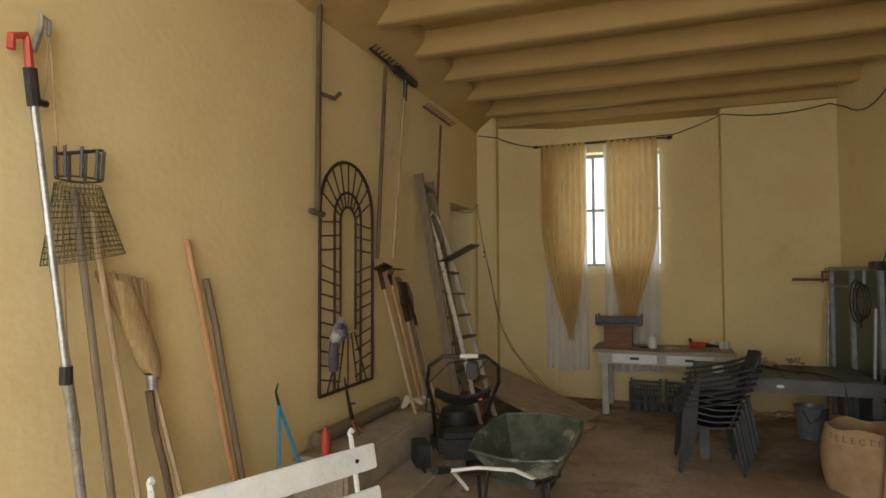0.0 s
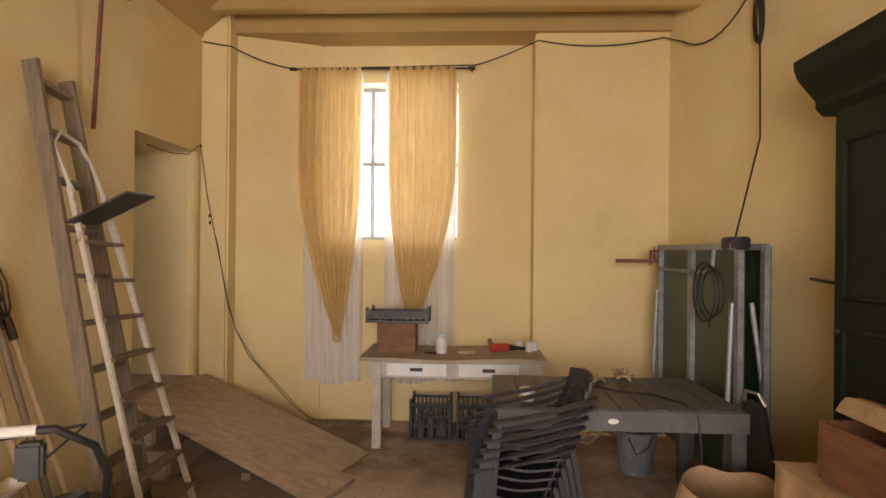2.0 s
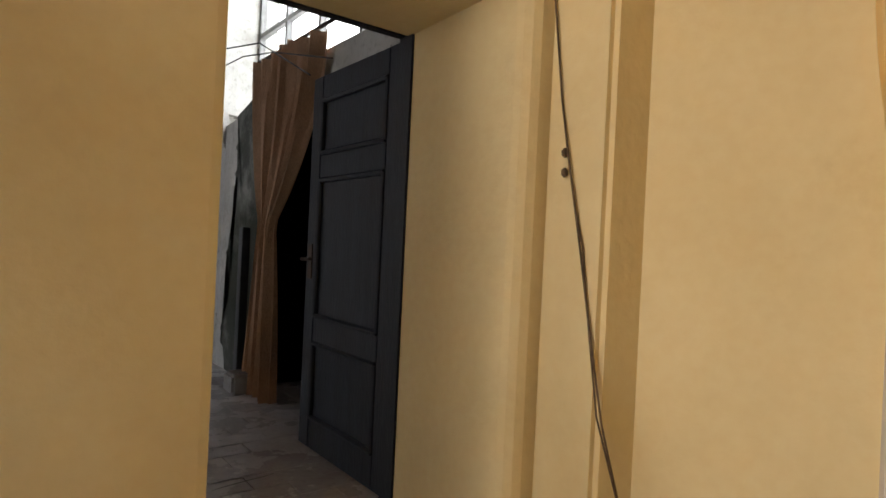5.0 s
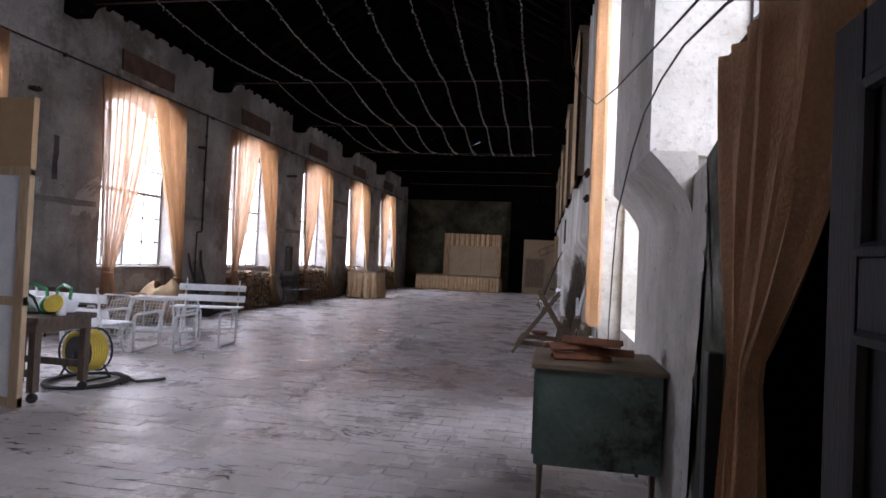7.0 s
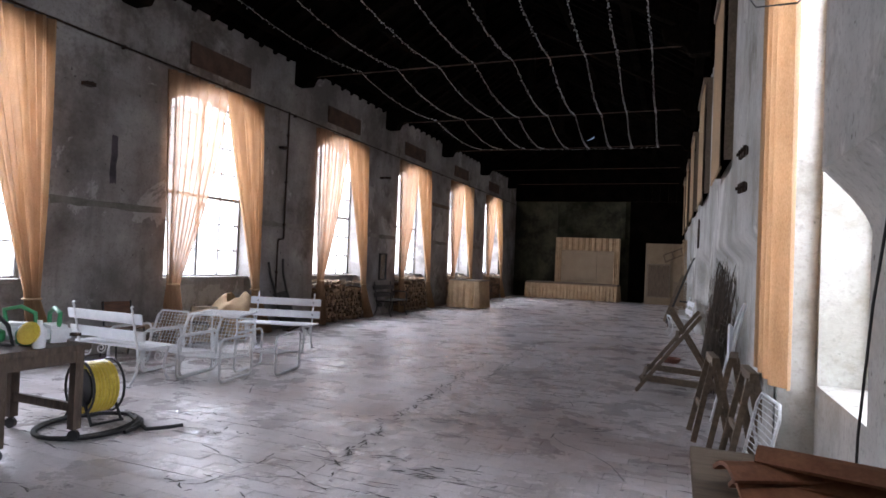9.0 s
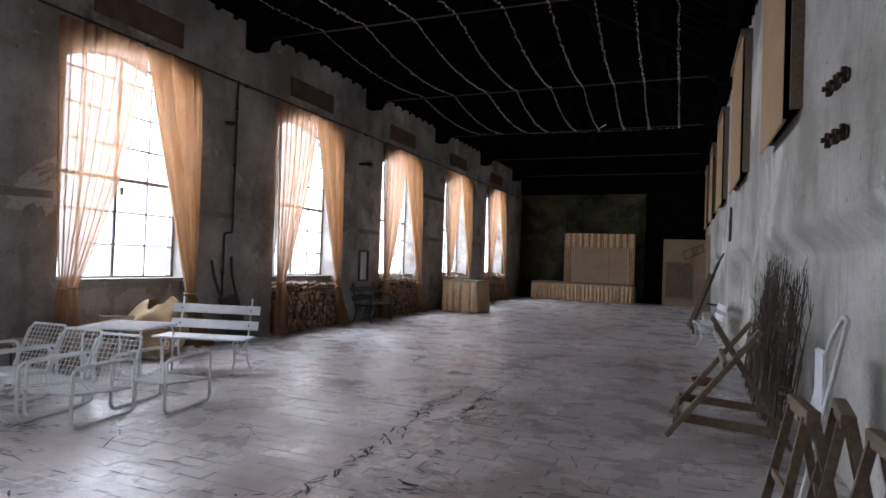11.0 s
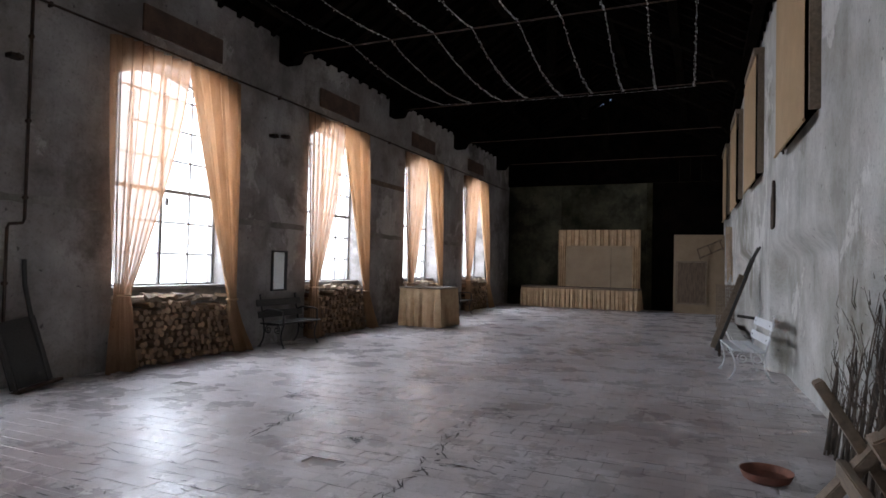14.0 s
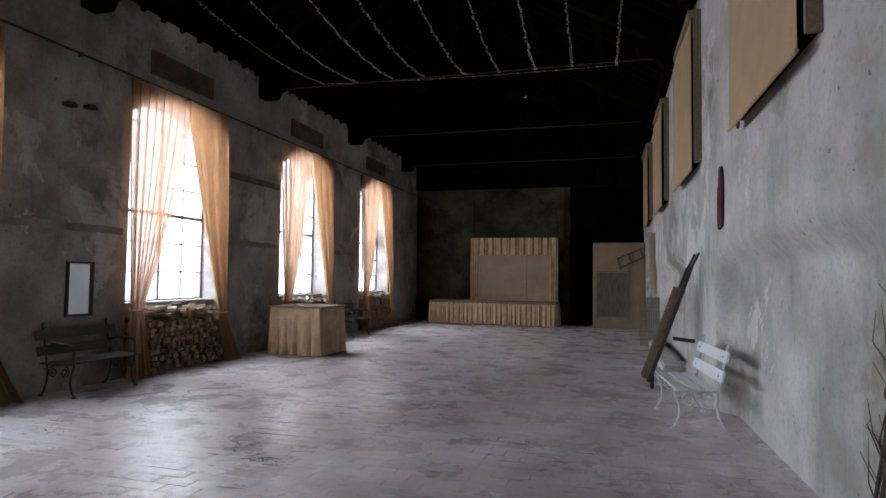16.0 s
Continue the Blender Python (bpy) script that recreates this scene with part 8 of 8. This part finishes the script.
cpv = Vector((3.76, -0.10, 1.19))
bm = bmesh.new()
sheet(bm, lambda u, v: cpv + Vector((0.085 * math.sin(math.pi * v) * math.cos(2 * math.pi * u), 0.06 * math.sin(math.pi * v) * math.sin(2 * math.pi * u), 0.10 - 0.2 * v + 0.03 * math.cos(2 * math.pi * u))), 16, 8)
solo("peaked_cap", bm, material("white_violet_cloth", (0.10, 0.09, 0.16), (0.55, 0.54, 0.55), 9, 0.85, 0.3, c3=(0.03, 0.025, 0.04), spots=0.52), "white and violet peaked cap hung on the trellis", "cap", smooth=True)
gv = Vector((3.69, -0.10, 1.03))
bm = bmesh.new()
sheet(bm, lambda u, v: gv + Vector((0.055 * math.cos(2 * math.pi * u) * (0.7 + 0.3 * math.sin(3 * v)), 0.03 * math.sin(2 * math.pi * u), 0.1 - 0.2 * v)), 12, 6)
solo("hanging_glove", bm, material("violet_grey_cloth", (0.07, 0.06, 0.09), (0.13, 0.11, 0.15), 10, 0.9, 0.2), "dark violet work glove hung on the trellis", "glove", smooth=True)

# hoes and forks in a row
for nm, lab, top_, low, hr_, mt, head in (
        ("hoe", "long-handled iron hoe leaning on the wall", (4.53, -0.06, 1.56), (4.69, -0.39, 0.10), 0.016, M_PALE, "hoe"),
        ("cultivator", "three-pronged cultivator with a wooden handle", (4.73, -0.06, 1.51), (4.88, -0.26, 0.50), 0.015, M_ORANGE, "claw"),
        ("garden_fork", "four-tined garden fork with a wooden handle", (5.00, -0.06, 1.29), (5.11, -0.22, 0.46), 0.017, M_PALE, "fork"),
        ("spade", "rusty spade standing among the forks", (5.12, -0.05, 1.30), (5.25, -0.20, 0.49), 0.018, M_STICK, "spade"),
        ("hay_fork", "curved hay fork with a wooden handle", (5.21, -0.05, 1.24), (5.38, -0.20, 0.45), 0.015, M_PALE, "fork")):
    g_ = thing(nm, pose(0, 0, 0), lab, nm.replace("_", " "), "long garden tools")
    ft = on_floor(top_, low)
    bm = bmesh.new()
    tube(bm, [top_, ft], hr_, 8)
    part("handle", bm, mt, g_, smooth=True)
    tp = Vector(top_)
    up_ = (tp - ft).normalized()
    bm = bmesh.new()
    if head == "hoe":
        tube(bm, [tp - up_ * 0.08, tp + up_ * 0.06, tp + up_ * 0.1 + Vector((-0.03, -0.05, 0.0))], 0.02, 7)
        beam(bm, tp + up_ * 0.1 + Vector((-0.10, -0.05, 0.02)), tp + up_ * 0.1 + Vector((0.06, -0.05, -0.01)), 0.012, 0.11, (0, -1, 0.5))
    elif head == "claw":
        for s_ in (-1, 0, 1):
            tube(bm, [tp, tp + up_ * 0.08 + Vector((0.03 * s_, 0, 0)), tp + up_ * 0.15 + Vector((0.05 * s_, -0.04, 0)), tp + up_ * 0.14 + Vector((0.06 * s_ + 0.02, -0.12, 0))], 0.009, 6, 0.004)
    elif head == "fork":
        for s_ in (-1.5, -0.5, 0.5, 1.5):
            tube(bm, [tp - up_ * 0.02, tp + up_ * 0.05 + Vector((0.032 * s_, 0, 0)), tp + up_ * 0.18 + Vector((0.036 * s_, -0.02, 0)), tp + up_ * 0.30 + Vector((0.034 * s_, -0.005, 0))], 0.008, 6, 0.003)
        tube(bm, [tp - up_ * 0.12, tp], 0.022, 7)
    else:
        sheet(bm, lambda u, v: tp + up_ * (0.02 + 0.22 * v) + Vector((-0.08 + 0.16 * u, -0.02 * math.sin(math.pi * u), 0)), 6, 6, 0.006)
        tube(bm, [tp - up_ * 0.12, tp + up_ * 0.04], 0.022, 7)
    part("head", bm, M_IRON, g_, "dark iron head", smooth=True)

# ---- store: lantern, mower, wheelbarrow, bench ----
ln = thing("site_lamp", pose(4.05, -0.62, 0.20, 0, 0, 35), "small black flood lamp standing on the step", "lamp")
bm = bmesh.new()
box(bm, -0.10, -0.05, 0.03, 0.10, 0.06, 0.20)
part("housing", bm, M_BLACK, ln, bevel=0.01)
bm = bmesh.new()
box(bm, -0.08, -0.056, 0.05, 0.08, -0.05, 0.18)
part("glass", bm, M_ALU, ln)
bm = bmesh.new()
tube(bm, [(-0.11, 0, 0.12), (-0.11, 0, 0.006), (0.11, 0, 0.006), (0.11, 0, 0.12)], 0.008, 6)
part("stand", bm, M_BLACK, ln)

mw = thing("lawn_mower", pose(4.62, -0.72, 0, 0, 0, -68), "black lawn mower with a bent tube handle", "lawn mower")
bm = bmesh.new()
box(bm, -0.24, -0.05, 0.10, 0.24, 0.62, 0.30)
part("deck", bm, M_BLACK, mw, bevel=0.05, smooth=True)
bm = bmesh.new()
lathe(bm, [(0.16, 0.30), (0.17, 0.36), (0.14, 0.45), (0.06, 0.48)], 18, Matrix.Translation((0, 0.3, 0)))
part("engine", bm, M_RUBBER, mw, smooth=True)
for x in (-0.27, 0.27):
    for y in (0.03, 0.55):
        bm = bmesh.new()
        lathe(bm, [(0.03, -0.025), (0.10, -0.025), (0.105, 0.0), (0.10, 0.025), (0.03, 0.025)], 16, pose(x, y, 0.105, 0, 90, 0))
        part("wheel", bm, M_RUBBER, mw, smooth=True)
bm = bmesh.new()
box(bm, -0.18, -0.34, 0.20, 0.18, -0.06, 0.40)
part("grass_box", bm, M_RUBBER, mw, bevel=0.04)
bm = bmesh.new()
tube(bm, [(-0.20, 0.05, 0.28), (-0.22, -0.22, 0.60), (-0.27, -0.40, 0.80), (-0.25, -0.52, 0.94), (-0.15, -0.58, 1.02), (0.15, -0.58, 1.02), (0.25, -0.52, 0.94), (0.27, -0.40, 0.80), (0.22, -0.22, 0.60), (0.20, 0.05, 0.28)], 0.014, 8)
part("handle", bm, M_BLACK, mw, smooth=True)
bm = bmesh.new()
tube(bm, [(-0.03, -0.58, 1.02), (0.10, -0.58, 1.02)], 0.018, 9)
part("grip", bm, M_WHITEPL, mw, "pale worn grip", smooth=True)
bm = bmesh.new()
sheet(bm, lambda u, v: (-0.2 + 0.4 * u, -0.40 + 0.02 * math.sin(math.pi * u) + 0.08 * v, 0.70 - 0.07 * v + 0.07 * (2 * u - 1) ** 2), 12, 4, 0.025)
part("console", bm, M_RUBBER, mw, "dark handle console", smooth=True)
bm = bmesh.new()
box(bm, 0.02, -0.52, 0.84, 0.10, -0.46, 0.96)
part("throttle", bm, M_BLACK, mw, bevel=0.01)
bm = bmesh.new()
tube(bm, [(0.1, -0.5, 0.9), (0.2, -0.4, 0.98), (-0.1, -0.42, 0.95), (-0.25, -0.38, 0.8), (-0.28, -0.2, 0.55), (-0.1, 0.0, 0.45)], 0.006, 6)
part("control_cable", bm, M_BLACKCABLE, mw, smooth=True)
bm = bmesh.new()
box(bm, 0.11, -0.36, 0.66, 0.15, -0.33, 0.71)
part("red_tag", bm, M_RED, mw)

wbw = thing("garden_wheelbarrow", pose(3.90, -1.42, 0, 0, 0, 86), "scratched green steel wheelbarrow with taped handles", "wheelbarrow")
bm = bmesh.new()


def tub(u, v):
    k = 2 * math.pi * u
    cx, cy = math.cos(k), math.sin(k)
    sq_ = 1 / max(abs(cx), abs(cy)) ** 0.55
    wx, wy = 0.19 + 0.14 * v, 0.22 + 0.23 * v
    return (cx * sq_ * wx, cy * sq_ * wy * (1.0 if cy < 0 else 0.85) - 0.05, 0.27 + 0.26 * v + 0.05 * v * (-cy))


sheet(bm, tub, 40, 8, 0.006)
box(bm, -0.17, -0.22, 0.262, 0.17, 0.13, 0.275)
part("tub", bm, M_TUB, wbw, smooth=True)
bm = bmesh.new()
tube(bm, [tub(i / 40, 1.0) for i in range(40)], 0.011, 6, closed=True)
part("rim", bm, M_TUB, wbw, smooth=True)
for s_ in (-1, 1):
    bm = bmesh.new()
    tube(bm, [(s_ * 0.05, -0.62, 0.16), (s_ * 0.17, -0.2, 0.25), (s_ * 0.24, 0.35, 0.40), (s_ * 0.27, 0.72, 0.50)], 0.016, 8)
    part("shaft", bm, M_BLACK, wbw, smooth=True)
    bm = bmesh.new()
    tube(bm, [(s_ * 0.265, 0.66, 0.485), (s_ * 0.275, 0.82, 0.525)], 0.023, 8)
    part("grip", bm, M_RUBBER, wbw, smooth=True)
    bm = bmesh.new()
    tube(bm, [(s_ * 0.2, 0.18, 0.33), (s_ * 0.21, 0.26, 0.0), (s_ * 0.2, 0.34, 0.36)], 0.012, 7)
    part("leg", bm, M_BLACK, wbw)
bm = bmesh.new()
tube(bm, [(0, -0.62 + 0.13 * math.cos(a), 0.16 + 0.13 * math.sin(a)) for a in [i * math.pi / 9 for i in range(18)]], 0.03, 8, closed=True)
part("tyre", bm, M_RUBBER, wbw, smooth=True)
bm = bmesh.new()
lathe(bm, [(0.11, -0.015), (0.11, 0.015)], 16, pose(0, -0.62, 0.16, 0, 90, 0))
part("rim_disc", bm, M_ALU, wbw)
bm = bmesh.new()
tube(bm, [(-0.26, 0.62, 0.48), (-0.1, 0.56, 0.5), (0.1, 0.60, 0.5), (0.26, 0.66, 0.48), (0.3, 0.5, 0.42), (0.24, 0.42, 0.30)], 0.012, 5)
part("strap", bm, M_WHITEPL, wbw, "white webbing strap")
nb = copy_thing(b1, pose(1.98, -0.98, 0.0, 0, 0, -22))
nb.scale = (0.935, 0.96, 0.96)
bm = bmesh.new()
lathe(bm, [(0.03, 0), (0.032, 0.12), (0.012, 0.16), (0.012, 0.18)], 12, pose(3.42, -0.2, 0.44))
solo("red_cap_bottle", bm, M_RED, "small red plastic bottle on the ledge", "bottle", smooth=True)
bm = bmesh.new()
tube(bm, [(5.6, SY0 - 0.55, 3.35), (5.6, SY0 - 0.5, 3.33), (5.6, SY0 - 0.46, 3.36), (5.6, SY0 - 0.45, 3.42)], 0.01, 6)
solo("ceiling_hook", bm, M_WHITEIRON, "white hook fixed high on the wall", "hook")


# ---- floor tiles of the hall ----
TW, TD = 0.30, 0.15
rng = random.Random(77)


def tile_corners(cx, cy, q):
    g = 0.0006 + (0.003 if q.random() < 0.10 else 0)
    dz = q.uniform(-0.0012, 0.0012)
    tx, ty = q.uniform(-0.003, 0.003), q.uniform(-0.004, 0.004)
    out = []
    for sx, sy in ((-1, -1), (1, -1), (1, 1), (-1, 1)):
        x, y = sx * (TW / 2 - g), sy * (TD / 2 - g)
        out.append((cx + x, cy + y, HZ + dz + x * tx + y * ty - 0.002))
    return out


def add_tile(verts, faces, c):
    b = len(verts)
    mx = sum(p[0] for p in c) / 4
    my = sum(p[1] for p in c) / 4
    verts += [(mx + (p[0] - mx) * 0.990, my + (p[1] - my) * 0.982, p[2]) for p in c]
    verts += [(p[0], p[1], p[2] - 0.0014) for p in c]
    verts += [(p[0], p[1], HZ - 0.02) for p in c]
    faces.append((b, b + 1, b + 2, b + 3))
    for i in range(4):
        j = (i + 1) % 4
        faces.append((b + 4 + i, b + 4 + j, b + j, b + i))
        faces.append((b + 8 + i, b + 8 + j, b + 4 + j, b + 4 + i))


near = []
verts, faces = [], []
rows_n = int((HY1 - HY0) / TD)
for r in range(rows_n):
    y = HY0 + TD * (r + 0.5)
    off = TW / 2 if r % 2 else 0
    x = HX0 - 0.3 + off
    while x < 8.3:
        if rng.random() > 0.0012:
            c = tile_corners(x, y, rng)
            if 3.4 < x < 5.6 and 9.6 < y < 15.0 and len(near) < 300:
                near.append((x, y, c))
            else:
                add_tile(verts, faces, c)
        x += TW
me = bpy.data.meshes.new("tiles")
me.from_pydata(verts, [], faces)
me.materials.append(M_TILE)
rest = new("tiles", me)
rest.parent = floor_hall
tagged(rest, "worn rectangular clay floor tiles", kind="stuff")
shapes = []
for k in range(12):
    v, f = [], []
    add_tile(v, f, tile_corners(0, 0, rng))
    m_ = bpy.data.meshes.new("tile")
    m_.from_pydata([(p[0], p[1], p[2] - HZ) for p in v], [], f)
    m_.materials.append(M_TILE)
    shapes.append(m_)
for x, y, c in near:
    o = new("tile", shapes[rng.randrange(12)])
    o.parent = floor_hall
    o.location = (x, y, HZ)


# ---- worn gaps and cracks between the tiles ----
rng = random.Random(31)
verts, faces = [], []


def sliver(x, y, ang, ln, wd):
    """A ragged dirt-filled gap, flush with the floor."""
    n = 5
    d, s_ = (math.cos(ang), math.sin(ang)), (-math.sin(ang), math.cos(ang))
    up, lo = [], []
    for i in range(n + 1):
        t = i / n - 0.5
        w = wd * (1 - (2 * t) ** 4) * rng.uniform(0.35, 1.0) * 0.5 + 0.0006
        j = rng.uniform(-0.3, 0.3) * wd
        up.append((x + d[0] * ln * t + s_[0] * (w + j), y + d[1] * ln * t + s_[1] * (w + j), HZ + 0.0016))
        lo.append((x + d[0] * ln * t + s_[0] * (j - w), y + d[1] * ln * t + s_[1] * (j - w), HZ + 0.0016))
    b = len(verts)
    verts.extend(up + lo)
    for i in range(n):
        faces.append((b + i, b + n + 1 + i, b + n + 2 + i, b + i + 1))


for k in range(1900):
    x = rng.uniform(-0.8, 7.0)
    y = 1.0 + 27 * rng.random() ** 1.35
    if rng.random() < 0.6:
        y = HY0 + TD * round((y - HY0) / TD)
    if noise.noise(Vector((x * 0.6, y * 0.4, 3.0))) + 0.10 * (x - 3) / 4 < -0.02:
        continue
    sliver(x, y, rng.gauss(0.05, 0.16), rng.uniform(0.05, 0.32), rng.uniform(0.006, 0.018))
# worn hollows: knots of short crumbled edges
for k in range(75):
    cx, cy = rng.uniform(-0.2, 6.8), 1.6 + 20 * rng.random() ** 1.2
    spread = rng.uniform(0.08, 0.26)
    for i in range(rng.randrange(6, 22)):
        sliver(cx + rng.gauss(0, spread), cy + rng.gauss(0, spread * 0.45), rng.gauss(0.1, 0.55), rng.uniform(0.03, 0.15), rng.uniform(0.009, 0.028))
# wandering cracks
for k in range(26):
    x, y, a = rng.uniform(0.5, 6.5), 2.0 + 18 * rng.random() ** 1.2, rng.choice((0.25, 1.5, 2.6)) + rng.gauss(0, 0.2)
    for i in range(rng.randrange(5, 14)):
        ln = rng.uniform(0.06, 0.16)
        sliver(x, y, a, ln * 1.2, rng.uniform(0.007, 0.018))
        x, y, a = x + ln * math.cos(a), y + ln * math.sin(a), a + rng.gauss(0, 0.35)
for line in ([(4.31, 9.89), (4.35, 10.20), (4.32, 10.94), (4.31, 11.85), (4.22, 13.08), (4.06, 14.25)],
             [(4.31, 10.36), (4.34, 11.12), (4.30, 11.47), (4.30, 11.71)],
             [(3.89, 10.01), (4.24, 10.02), (4.46, 10.25), (4.79, 10.58)],
             [(3.79, 10.15), (3.99, 10.13), (3.98, 10.45), (3.97, 10.92), (3.87, 11.66)],
             [(4.38, 6.11), (4.19, 7.49), (4.09, 8.82), (3.93, 10.78)],
             [(2.60, 12.64), (2.52, 13.18), (2.43, 13.80)]):
    for a, b in zip(line, line[1:]):
        ln = math.hypot(b[0] - a[0], b[1] - a[1])
        n = max(2, int(ln / 0.06))
        for i in range(n):
            t = (i + rng.uniform(0.2, 0.8)) / n
            if rng.random() < 0.85:
                sliver(a[0] + (b[0] - a[0]) * t + rng.gauss(0, 0.035), a[1] + (b[1] - a[1]) * t + rng.gauss(0, 0.03), math.atan2(b[1] - a[1], b[0] - a[0]) + rng.gauss(0, 0.45), rng.uniform(0.06, 0.22), rng.uniform(0.008, 0.032))
me = bpy.data.meshes.new("cracks")
me.from_pydata(verts, [], faces)
me.materials.append(M_CRACK)
ck = new("cracks", me)
ck.parent = floor_hall
tagged(ck, "dirt-filled gaps and cracks between worn tiles", kind="stuff")
